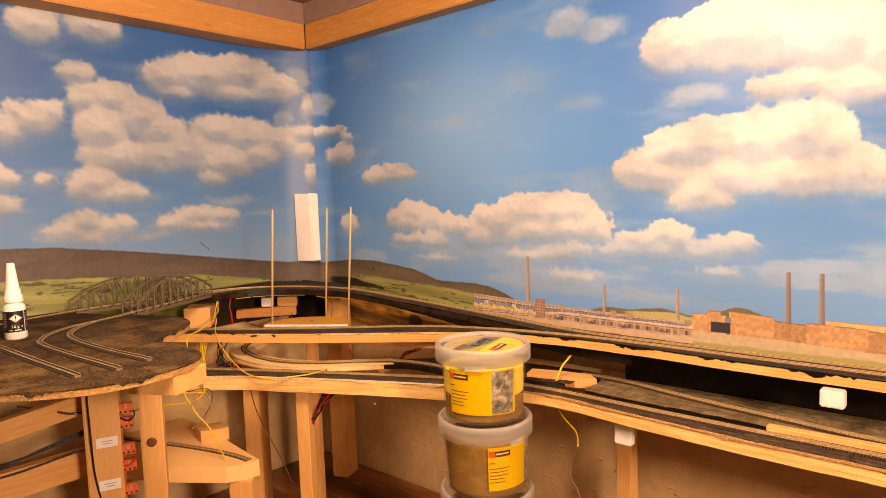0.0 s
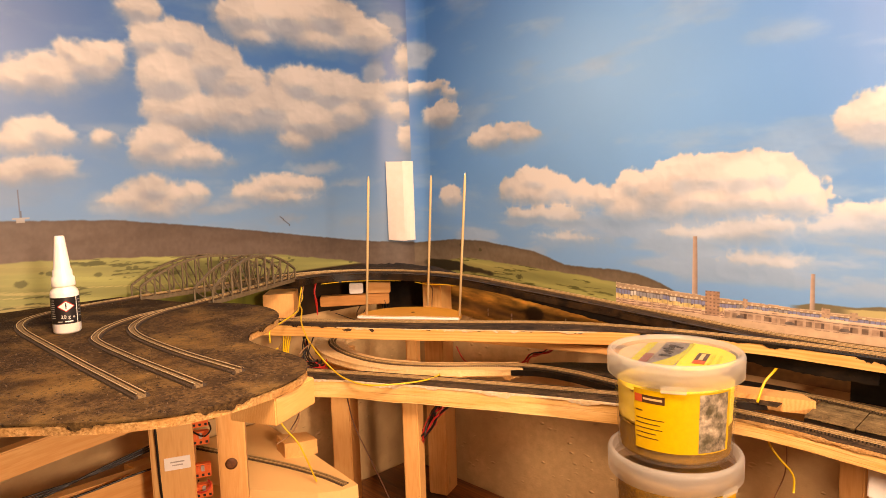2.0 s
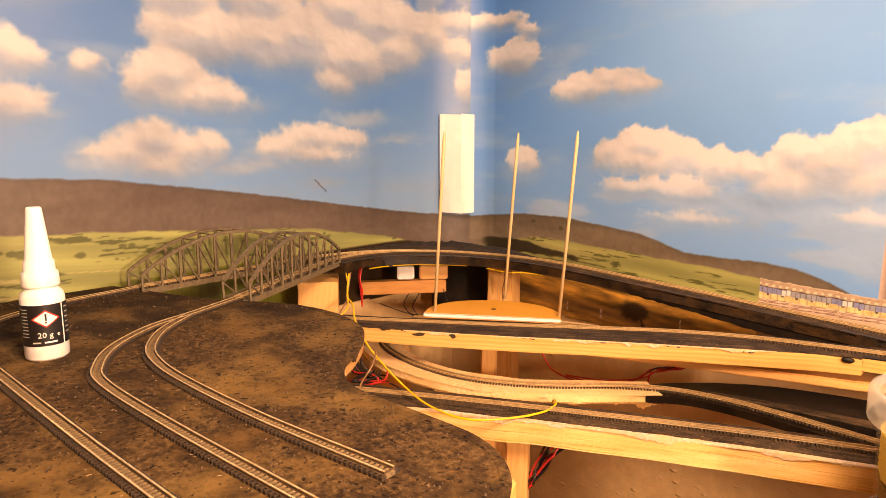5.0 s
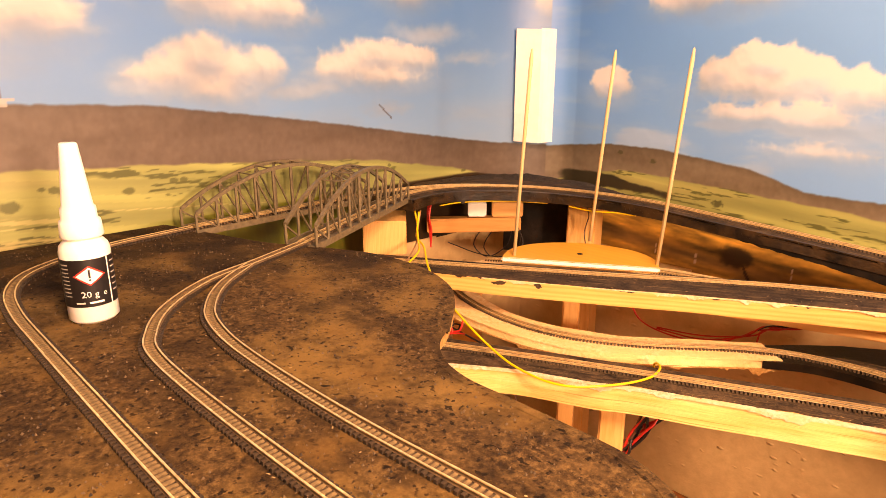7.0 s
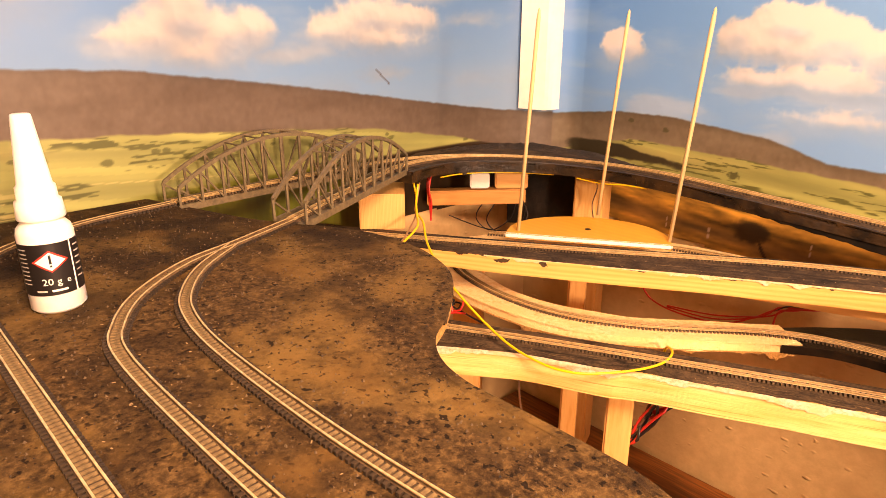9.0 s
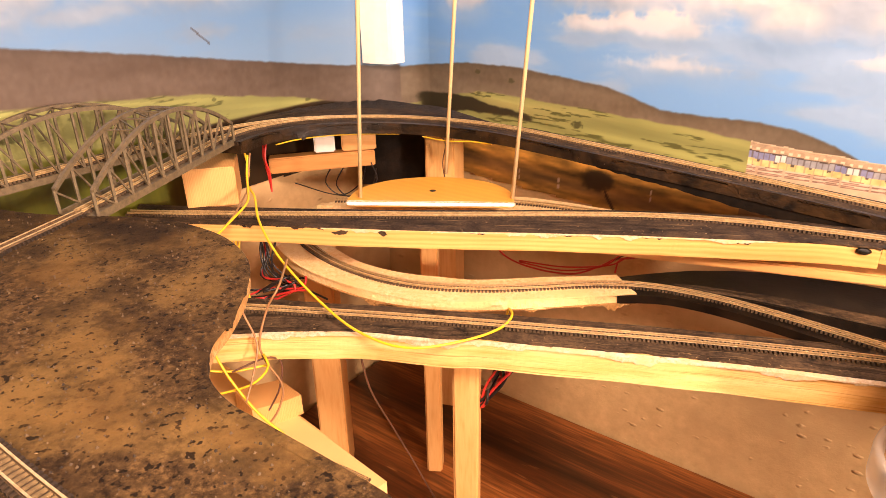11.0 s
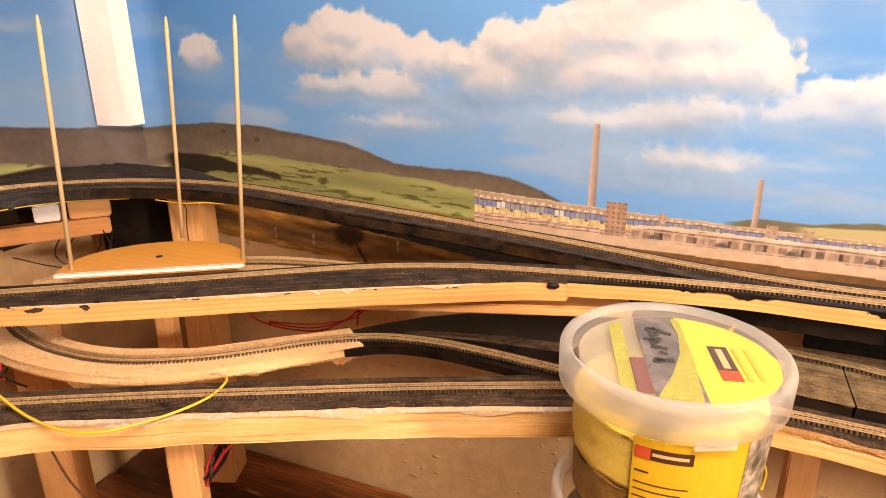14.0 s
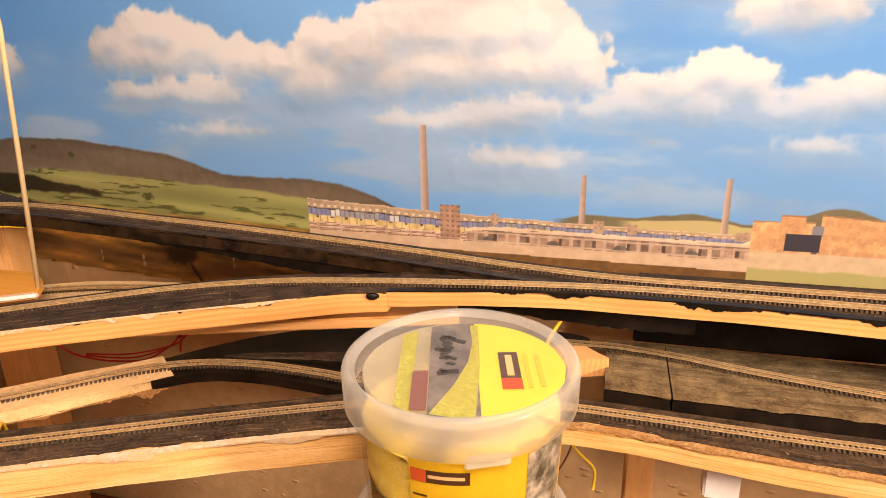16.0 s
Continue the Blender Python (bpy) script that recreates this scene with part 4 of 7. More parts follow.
    col = paint((u > -0.249) & (z < np.interp(u, (-0.249, -0.13, 0.0), (1.2035, 1.2040, 1.1990))), np.array((0.82, 0.73, 0.62)) * (1 + 0.14 * grime))
    lawn = (step(0.002, -0.001, z - 1.1875 + 0.004 * (fbm(u * 80, z * 80, 3, 39) - 0.5)) * (u >= -0.249))[..., None]
    works = np.any(col != before, -1)[..., None]
    col = np.where(works, col * np.array((0.95, 0.955, 0.90)), col)
    return col * (1 - lawn) + np.array((0.66, 0.64, 0.40)) * lawn


def backdrop():
    """one sheet of printed paper round the corner, with a chamfered fold"""
    west = np.concatenate((np.arange(-0.9, 0.30, 0.006), np.arange(0.30, 0.928, 0.0015)))
    fold = np.linspace(0, 1, 90)
    north = np.concatenate((np.arange(-1.112, -0.70, 0.0017), np.arange(-0.70, 0.02, 0.0009), np.arange(0.02, 1.3, 0.004)))
    bend = spline([(WX, 0.93, 0), (WX, 0.96, 0), (-1.2045, 1.01, 0), (-1.190, 1.070, 0), (-1.163, 1.115, 0), (-1.135, 1.140, 0), (-1.114, WY, 0), (-1.10, WY, 0)], 0.0008)
    bend = [p for p in bend if p.x < -1.114 or p.y < 1.14]
    fold_xy = [(bend[int(t * (len(bend) - 1))].x, min(WY, bend[int(t * (len(bend) - 1))].y)) for t in fold]
    plan = [(WX, v) for v in west] + fold_xy + [(u, WY) for u in north]
    z = np.concatenate((np.arange(1.100, 1.180, 0.0028), np.arange(1.180, 1.2448, 0.0009), np.arange(1.245, 1.385, 0.0012), np.arange(1.385, 1.800, 0.0020)))
    plan = np.array(plan)
    n, m = len(plan), len(z)
    co = np.empty((n, m, 3))
    co[..., 0], co[..., 1], co[..., 2] = plan[:, None, 0], plan[:, None, 1], z[None, :]
    # the sheet is not quite flat
    wave = 0.0012 * (fbm(np.arange(n)[:, None] * 0.012 + 0 * z[None, :], z[None, :] * 6 + 0 * plan[:, :1], 3, 50) - 0.5)
    co[:, :, 0] += (wave + 0.001) * np.clip((0.93 - plan[:, None, 1]) / 0.06, 0, 1)
    co[:, :, 1] -= (wave + 0.001) * np.clip((plan[:, None, 0] + 1.11) / 0.06, 0, 1)
    k = len(west) + 75
    uu = np.concatenate((west, 0.93 + 0.25 * fold[:75], -1.114 - 0.26 * (1 - fold[75:]), north))
    zz = np.broadcast_to(z[None, :], (n, m))
    uu = np.broadcast_to(uu[:, None], (n, m))
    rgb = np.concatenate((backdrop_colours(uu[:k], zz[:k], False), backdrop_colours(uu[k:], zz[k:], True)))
    linear = np.where(rgb > 0.04045, ((rgb + 0.055) / 1.055) ** 2.4, rgb / 12.92)
    mesh = bpy.data.meshes.new("backdrop")
    i = np.arange(n * m).reshape(n, m)
    quads = np.stack((i[:-1, :-1], i[1:, :-1], i[1:, 1:], i[:-1, 1:]), -1).reshape(-1, 4)
    # lower border of the sheet, cut a little crooked
    border = np.where(np.arange(n) < k, np.interp(uu[:, 0], (-0.9, 0.92, 1.0, 1.18), (1.160, 1.157, 1.154, 1.156)), np.interp(uu[:, 0], (-1.374, -1.13, -1.10, -1.0, -0.8, 1.3), (1.156, 1.154, 1.142, 1.133, 1.122, 1.100)))
    keep = z[None, :-1] > border[:-1, None]
    quads = quads[keep.ravel()]
    mesh.vertices.add(n * m)
    mesh.vertices.foreach_set("co", co.ravel())
    mesh.loops.add(quads.size)
    mesh.loops.foreach_set("vertex_index", quads.ravel().astype(np.int32))
    mesh.polygons.add(len(quads))
    mesh.polygons.foreach_set("loop_start", np.arange(0, quads.size, 4, dtype=np.int32))
    mesh.update(calc_edges=True)
    mesh.validate()
    mesh.polygons.foreach_set("use_smooth", [True] * len(mesh.polygons))
    layer = mesh.color_attributes.new("print", "FLOAT_COLOR", "POINT")
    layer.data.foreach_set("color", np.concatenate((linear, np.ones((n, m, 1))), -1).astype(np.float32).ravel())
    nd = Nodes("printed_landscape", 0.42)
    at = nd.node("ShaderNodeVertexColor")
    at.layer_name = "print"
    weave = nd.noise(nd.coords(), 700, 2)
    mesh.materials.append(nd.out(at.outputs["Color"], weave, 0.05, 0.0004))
    ob = new("backdrop", mesh)
    return tagged(ob, "printed paper landscape with blue sky, white clouds, hills and works", "backdrop", kind="structure")


backdrop()


# ---------- track ----------
def add_sleeper(bm, m):
    """one sleeper: dark ends outside the rails, dusty between them"""
    rows = []
    for y in (-0.0062, -0.0030, 0.0030, 0.0062):
        rows.append([bm.verts.new(m @ Vector((x, y, z))) for x, z in ((-0.0009, -0.001), (0.0009, -0.001), (0.0009, 0.001), (-0.0009, 0.001))])
    bm.faces.new(rows[0][::-1])
    bm.faces.new(rows[-1])
    for k, (a, b) in enumerate(zip(rows, rows[1:])):
        for i in range(1, 4):
            f = bm.faces.new((a[i], a[(i + 1) % 4], b[(i + 1) % 4], b[i]))
            f.material_index = 1 if k == 1 else 0


def sleeper_mesh():
    bm = bmesh.new()
    add_sleeper(bm, Matrix())
    bm.normal_update()
    me = bpy.data.meshes.new("sleeper")
    bm.to_mesh(me)
    bm.free()
    me.materials.append(M_SLEEPER)
    me.materials.append(M_DUST)
    return me


SLEEPER = sleeper_mesh()
PITCH = 0.0034
LATER = []


def crumbs(thing, front, back, count, seed, material, size=0.0006, name="crumb_scatter"):
    """loose splinters and flakes lying on a bed"""
    rnd = random.Random(seed)
    bm = bmesh.new()
    for k in range(count):
        i = rnd.randrange(len(front) - 1)
        a, b = front[i], back[i * (len(back) - 1) // (len(front) - 1)]
        p = a.lerp(b, rnd.random() ** 1.6 * 0.92 + 0.03)
        spin, long, wide = rnd.uniform(0, 6.28), size * rnd.uniform(0.7, 2.4), size * rnd.uniform(0.4, 0.9)
        ex, ey = Vector((math.cos(spin), math.sin(spin), 0)), Vector((-math.sin(spin), math.cos(spin), 0))
        base = [bm.verts.new(p + ex * u * long + ey * w * wide + Vector((0, 0, 0.0001))) for u, w in ((-1, -1), (1, -0.7), (0.8, 1), (-0.9, 0.8))]
        tip = bm.verts.new(p + ex * rnd.uniform(-0.4, 0.4) * long + Vector((0, 0, size * rnd.uniform(0.5, 1.1))))
        for j in range(4):
            bm.faces.new((base[j], base[(j + 1) % 4], tip))
    return tagged(part(name, bm, material, thing, "loose pale crumbs"), kind="stuff")


def track(points, label, single=False, group="model tracks", name="model_track"):
    """narrow model track: two rails on sleepers along a curve through points on the sleepers' underside"""
    path = spline(points, PITCH)
    thing = root(name, points[0], label, "model track", group)
    z0 = Vector((0, 0, 0.0018))
    for g in (-0.00325, 0.00325):
        line = [p + n * g + z0 for p, n in zip(path, sides(path))]
        rail = part("rail", sweep(line, [(-0.0006, 0), (0.0006, 0), (0.0003, 0.0004), (0.0003, 0.0014), (0.00045, 0.0016), (0.00045, 0.0021), (-0.00045, 0.0021), (-0.00045, 0.0016), (-0.0003, 0.0014), (-0.0003, 0.0004)]), [M_RAIL, M_RAILRUST if single else M_RAILSIDE], thing, "tan weathered metal rail")
        # dull sides, polished head: each ring of ten faces has its head third from the last
        rail.data.polygons.foreach_set("material_index", [0 if k % 10 in (4, 5, 6) else 1 for k in range(len(rail.data.polygons))])
    rnd = random.Random(len(path))
    spots = []
    for p, n in zip(path, sides(path)):
        turn = math.atan2(-n.x, n.y) + rnd.uniform(-0.03, 0.03)
        spots.append(Matrix.Translation(p + Vector((0, 0, 0.0009 + rnd.uniform(-0.0001, 0.0001)))) @ Matrix.Rotation(turn, 4, "Z"))
    if single:
        base = part("track_base", sweep(path, [(-0.0042, -0.0006), (0.0042, -0.0006), (0.0040, 0.0009), (0.0030, 0.0012), (-0.0030, 0.0012), (-0.0040, 0.0009)]), [M_SLEEPER, M_BASEDUST], thing, "black plastic base, dusty between the rails")
        base.data.polygons.foreach_set("material_index", [1 if k % 6 == 3 else 0 for k in range(len(base.data.polygons))])
        off = sides(path)
        for k in (-1, 1):
            crumbs(thing, [p + n * k * 0.0072 + Vector((0, 0, 0.0001)) for p, n in zip(path, off)], [p + n * k * 0.0125 + Vector((0, 0, 0.0001)) for p, n in zip(path, off)], 16, len(path) + k, M_CRUMB, 0.0005)
        LATER.append((thing, spots))
    else:
        bm = bmesh.new()
        for m in spots:
            add_sleeper(bm, m)
        tagged(part("sleeper_strip", bm, [M_SLEEPEREND, M_DUSTDARK], thing, "row of tiny brown sleepers"), kind="stuff")
    return thing


def torn_edge(thing, front, back, amount, seed, material, name="torn_roadbed"):
    """ragged tongues of roadbed hanging over a lath's front face"""
    bm = bmesh.new()
    rows, s = [], 0.0
    fine = spline(front[::6] + front[-1:], 0.0014)
    for i, p in enumerate(fine):
        q = back[i * (len(back) - 1) // (len(fine) - 1)]
        out = (p - q)
        out.z = 0
        out = out.normalized() * 0.0008
        s = i * 0.0014
        n = noise.fractal(Vector((s * 17, seed, 0)), 0.55, 2.3, 7)
        d = max(0.0001, amount * 2.2 * max(0.0, n - 0.02))
        rows.append([bm.verts.new(p + v) for v in (out * -6 + Vector((0, 0, 0.0003)), out + Vector((0, 0, 0.0002 * n)), out + Vector((0, 0, -0.0012 - d)), Vector((0, 0, -0.0012 - d)) - out)])
    for a, b in zip(rows, rows[1:]):
        for k in range(3):
            bm.faces.new((a[k], b[k], b[k + 1], a[k + 1]))
    bmesh.ops.recalc_face_normals(bm, faces=bm.faces[:])
    return part(name, bm, material, thing, "torn dark edge of the roadbed")


# ---------- the plateau at the left ----------
BOARD = 1.2435
OUTLINE = [(-1.200, 0.10), (-1.200, 0.30), (-1.200, 0.556), (-1.146, 0.572), (-1.068, 0.596), (-1.02, 0.622), (-0.969, 0.646), (-0.911, 0.651),
           (-0.863, 0.636), (-0.833, 0.612), (-0.809, 0.583), (-0.796, 0.563), (-0.775, 0.547), (-0.753, 0.541), (-0.700, 0.541), (-0.653, 0.539), (-0.620, 0.521),
           (-0.600, 0.487), (-0.592, 0.440), (-0.598, 0.400), (-0.622, 0.360), (-0.660, 0.322), (-0.73, 0.255), (-0.85, 0.185), (-1.0, 0.13)]


def plateau():
    pts = [Vector((x, y, 0)) for x, y in OUTLINE]
    head, curve = pts[:3], spline(pts[2:], 0.004)
    outline = head[:2] + curve
    thing = root("plateau_board", (-0.95, 0.35, BOARD - 0.02), "dark ballasted plywood plateau with ragged raw edge", "layout board")
    wood = part("plywood", slab(outline, BOARD - 0.0025, 0.0066, 0.0016, 3), M_FRAYED, thing, "raw plywood with frayed pale edge")
    rnd = random.Random(8)
    norm = sides(outline + outline[:1])
    inner = [p - n * (0.0008 + abs(rnd.gauss(0, 0.0009))) for p, n in zip(outline, norm)]
    part("ballast_layer", slab(inner, BOARD, 0.0035, 0.0008, 4), M_BALLAST, thing, "dark scattered ballast with ochre stains")
    closed = outline[3:-3]
    edge_in = [p - n * 0.02 for p, n in zip(outline, norm)][3:-3]
    lift = Vector((0, 0, BOARD))
    torn_edge(thing, [p + lift for p in closed], [p + lift for p in edge_in], 0.0042, 2, M_BALLAST, "ballast_edge")
    # loose grains of ballast, thick along the rim and thin elsewhere
    bm = bmesh.new()
    rnd = random.Random(17)
    count = 0
    while count < 5200:
        x, y = rnd.uniform(-1.19, -0.58), rnd.uniform(0.14, 0.645)
        p = Vector((x, y, 0))
        if not inside_of(p, outline) or noise.noise(p * 30) + rnd.uniform(-0.5, 0.5) < 0.05:
            continue
        count += 1
        r = rnd.choice((0.0004, 0.0005, 0.0006, 0.0009))
        spin = rnd.uniform(0, 6.28)
        top = bm.verts.new((x, y, BOARD + r * 1.3))
        ring = [bm.verts.new((x + r * rnd.uniform(0.7, 1.3) * math.cos(spin + 1.57 * k), y + r * rnd.uniform(0.7, 1.3) * math.sin(spin + 1.57 * k), BOARD - 0.0002)) for k in range(4)]
        for k in range(4):
            bm.faces.new((ring[k], ring[(k + 1) % 4], top))
    tagged(part("ballast_scatter", bm, M_GRAIN, thing, "loose pale and dark grains"), kind="stuff")
    return outline


def inside_of(p, outline):
    odd = False
    for a, b in zip(outline, outline[1:] + outline[:1]):
        if (a.y > p.y) != (b.y > p.y) and p.x < a.x + (p.y - a.y) * (b.x - a.x) / (b.y - a.y):
            odd = not odd
    return odd


EDGE = plateau()
track([(-1.155, 0.566, BOARD + .0005), (-1.145, 0.494, BOARD), (-1.124, 0.446, BOARD), (-1.098, 0.414, BOARD), (-1.060, 0.397, BOARD), (-1.010, 0.391, BOARD), (-0.938, 0.391, BOARD), (-0.80, 0.393, BOARD), (-0.654, 0.397, BOARD)], "curved model track ending on the dark plateau", True)
track([(-1.030, 0.615, BOARD + .0005), (-1.008, 0.558, BOARD), (-0.990, 0.510, BOARD), (-0.957, 0.468, BOARD), (-0.920, 0.443, BOARD), (-0.881, 0.432, BOARD), (-0.784, 0.432, BOARD), (-0.645, 0.438, BOARD)], "curved model track ending on the dark plateau", True)
track([(-1.004, 0.551, BOARD + .0003), (-0.973, 0.513, BOARD), (-0.938, 0.488, BOARD), (-0.906, 0.476, BOARD), (-0.855, 0.470, BOARD), (-0.760, 0.471, BOARD), (-0.659, 0.479, BOARD)], "curved model track branching off on the dark plateau", True)


# ---------- arched bridges ----------
def bridge(near, far, label):
    """a truss bridge with two arched sides, uprights, diagonals, deck and top bracing"""
    a, b = Vector(near), Vector(far)
    d = b - a
    length = d.length
    base = Matrix.Translation(a) @ d.to_track_quat("X", "Z").to_matrix().to_4x4()
    thing = root("arched_bridge", a, label, "model bridge", "bridges")
    n, half = 10, 0.0155
    r = 0.00085

    def strut(name, p, q, w=0.0021, h=0.0021):
        p, q = base @ Vector(p), base @ Vector(q)
        bar(name, p, q, w, h, M_BRIDGE, thing, bevel=0)

    def height(k):
        t = k / n
        return 0.018 + 0.035 * (1 - (2 * t - 1) ** 2) if 0 <= t <= 1 else 0

    for y in (-half, half):
        strut("bottom_chord", (0, y, -0.0010), (length, y, -0.0010), 0.0022, 0.0060)
        top = [base @ Vector((length * k / (3 * n), y, height(k / 3))) for k in range(3 * n + 1)]
        part("top_chord", sweep(top, [(-0.0016, -0.0018), (0.0016, -0.0018), (0.0016, 0.0018), (-0.0016, 0.0018)]), M_BRIDGE, thing)
        for k in range(n + 1):
            strut("upright", (length * k / n, y, 0), (length * k / n, y, height(k)))
            if 0 < k < n:
                j = k - 1 if k <= n // 2 else k + 1
                strut("diagonal", (length * k / n, y, 0.001), (length * j / n, y, height(j) - 0.001), 0.0015, 0.0015)
    for k in range(n + 1):
        strut("cross_beam", (length * k / n, -half, -0.003), (length * k / n, half, -0.003), 0.0018, 0.0018)
    for k in range(3, n - 2):
        strut("top_brace", (length * k / n, -half, height(k)), (length * k / n, half, height(k)), 0.0016, 0.0012)
        if k < n - 3:
            strut("top_brace", (length * k / n, -half, height(k)), (length * (k + 1) / n, half, height(k + 1)), 0.0010, 0.0010)
    m = base @ Matrix.Translation((length / 2, 0, -0.0012))
    part("deck", box_bm(length, 2 * half - 0.004, 0.0016, 0), M_BRIDGE, thing, "", m)
    return thing


B1, B1F = (-1.031, 0.615, BOARD + 0.001), (-1.133, 0.811, BOARD + 0.001)
B2, B2F = (-1.156, 0.566, BOARD + 0.001), (-1.171, 0.786, BOARD + 0.001)
bridge(B1, B1F, "grey plastic arched truss bridge spanning the gap")
bridge(B2, B2F, "grey plastic arched truss bridge beside its twin")
for p, q in ((B1, B1F), (B2, B2F)):
    track([p, Vector(p).lerp(Vector(q), 0.5), q], "straight model track on the bridge deck")


# ---------- laths with roadbed and track ----------
def line(*pts):
    return spline([Vector(p) for p in pts], 0.004)


def lath(label, front, back, thick, wood, top, name="roadbed_lath", inset=0.0015, layer=0.003, seed=1, jitter=0.0008):
    """a wooden lath with a dark roadbed layer laid on it"""
    thing = root(name, front[0], label, "track bed", "track beds")
    part("lath", loft(front, back, thick, 0.0010, seed, -layer), wood, thing, "raw pale softwood lath")
    f2 = []
    for i, f in enumerate(front):
        b = back[i * (len(back) - 1) // (len(front) - 1)]
        wander = noise.fractal(Vector((i * 0.11, seed * 5.3, 0)), 0.6, 2.0, 5)
        f2.append(f.lerp(b, max(0.01, min(0.5, (inset + jitter * (1.0 + 1.6 * wander)) / max(0.004, (b - f).length)))))
    part("roadbed", loft(f2, back, layer + 0.0004, 0.0004, seed + 1), top, thing, "dark scattered roadbed")
    return thing


# upper line round the corner, falling to the right
U = [(-1.133, 0.811, 1.2445), (-1.148, 0.862, 1.243), (-1.143, 0.915, 1.242), (-1.115, 0.963, 1.241), (-1.062, 1.010, 1.239), (-0.991, 1.040, 1.237), (-0.917, 1.053, 1.234),
     (-0.823, 1.056, 1.228), (-0.729, 1.066, 1.220), (-0.644, 1.074, 1.212), (-0.565, 1.076, 1.206), (-0.494, 1.072, 1.202), (-0.445, 1.067, 1.200), (-0.361, 1.058, 1.199), (-0.275, 1.060, 1.198), (-0.10, 1.062, 1.197), (0.60, 1.062, 1.195)]
upath = spline(U, 0.004)
uside = sides(upath)


def clamp(p):
    return Vector((max(p.x, WX + 0.004), min(p.y, WY - 0.004), p.z))


ufront = [p - n * 0.024 for p, n in zip(upath, uside)]
uback = [clamp(p + n * (0.019 + 0.06 * max(0.0, min(1.0, (-0.95 - p.x) / 0.16)) * max(0.0, min(1.0, (p.y - 0.86) / 0.06)))) for p, n in zip(upath, uside)]
bed = lath("black painted plywood track bed curving round the corner", ufront, uback, 0.0100, M_WORNPAINT, M_BLACK, "corner_track_bed", seed=5)
torn_edge(bed, ufront, uback, 0.0085, 14, M_WORNPAINT)
track(U, "long model track curving round the corner")
track([(-1.171, 0.786, 1.2445), (-1.174, 0.83, 1.2432), (-1.168, 0.875, 1.2426), (-1.150, 0.920, 1.2421), (-1.118, 0.962, 1.2412)], "short model track joining at the corner")

# middle line in front of the wooden disc
M = [(-1.179, 0.722, 1.180), (-1.084, 0.781, 1.180), (-0.993, 0.841, 1.180), (-0.896, 0.901, 1.181), (-0.804, 0.957, 1.183), (-0.730, 0.993, 1.186), (-0.652, 1.014, 1.190), (-0.577, 1.020, 1.194),
     (-0.512, 1.023, 1.197), (-0.446, 1.030, 1.198), (-0.361, 1.037, 1.1985), (-0.277, 1.039, 1.198), (-0.10, 1.039, 1.197), (0.60, 1.039, 1.195)]
mfront = line((-1.16, 0.712, 1.18), (-1.10, 0.748, 1.18), (-1.055, 0.774, 1.18), (-1.0, 0.803, 1.18), (-0.90, 0.856, 1.181), (-0.82, 0.899, 1.183), (-0.73, 0.943, 1.186), (-0.65, 0.974, 1.190), (-0.586, 0.999, 1.193), (-0.548, 1.004, 1.196))
mback = line((-1.20, 0.745, 1.18), (-1.09, 0.806, 1.18), (-1.0, 0.860, 1.18), (-0.91, 0.914, 1.181), (-0.82, 0.968, 1.183), (-0.745, 1.006, 1.186), (-0.66, 1.034, 1.190), (-0.59, 1.044, 1.193), (-0.548, 1.048, 1.196))
bed = lath("pine lath with dark roadbed carrying the middle track", mfront, mback, 0.0175, M_PINE_UV, M_BLACK, seed=11, layer=0.0016, inset=0.001, jitter=0.0016)
torn_edge(bed, mfront, mback, 0.0046, 3, M_BLACK)
crumbs(bed, mfront, mback, 45, 61, M_CRUMB)
glue_f = [p + Vector((0.0004, -0.0006, -0.0008)) for p in mfront if -0.99 < p.x < -0.62]
glue = torn_edge(bed, glue_f, mback, 0.0034, 23, M_WHITEGLUE, "glue_line")
tagged(glue, "dried white glue along the roadbed")
mfront2 = line((-0.548, 1.0045, 1.196), (-0.47, 1.019, 1.197), (-0.40, 1.025, 1.1985), (-0.34, 1.024, 1.199), (-0.27, 1.023, 1.199), (-0.18, 1.020, 1.198), (0.60, 1.014, 1.195))
mback2 = line((-0.548, 1.050, 1.196), (-0.47, 1.047, 1.197), (-0.40, 1.040, 1.198), (-0.34, 1.040, 1.1975), (-0.27, 1.040, 1.1975), (-0.18, 1.040, 1.1965), (0.60, 1.036, 1.1945))
bed = lath("pine lath with torn black roadbed along the wall", mfront2, mback2, 0.0125, M_PINE_UV, M_BLACK, seed=12, layer=0.0018, jitter=0.0022)
torn_edge(bed, mfront2, mback2, 0.0036, 8, M_BLACKPAINT)
knot = lathe([(0, -0.0022), (0.0040, -0.0012), (0.0056, 0.0), (0.0040, 0.0010), (0, 0.0014)], 14)
for v in knot.verts:
    v.co.y *= 0.55
for v in knot.verts:
    v.co.x *= 1.0 + 0.25 * noise.noise(v.co * 400)
part("knot", knot, M_BLACKPAINT, bed, "black knot torn open at the joint", Matrix.Translation((-0.560, 1.0025, 1.1905)) @ pose(0, 0, 0, 80, 0, 14), True)
track(M, "long model track on the middle lath")

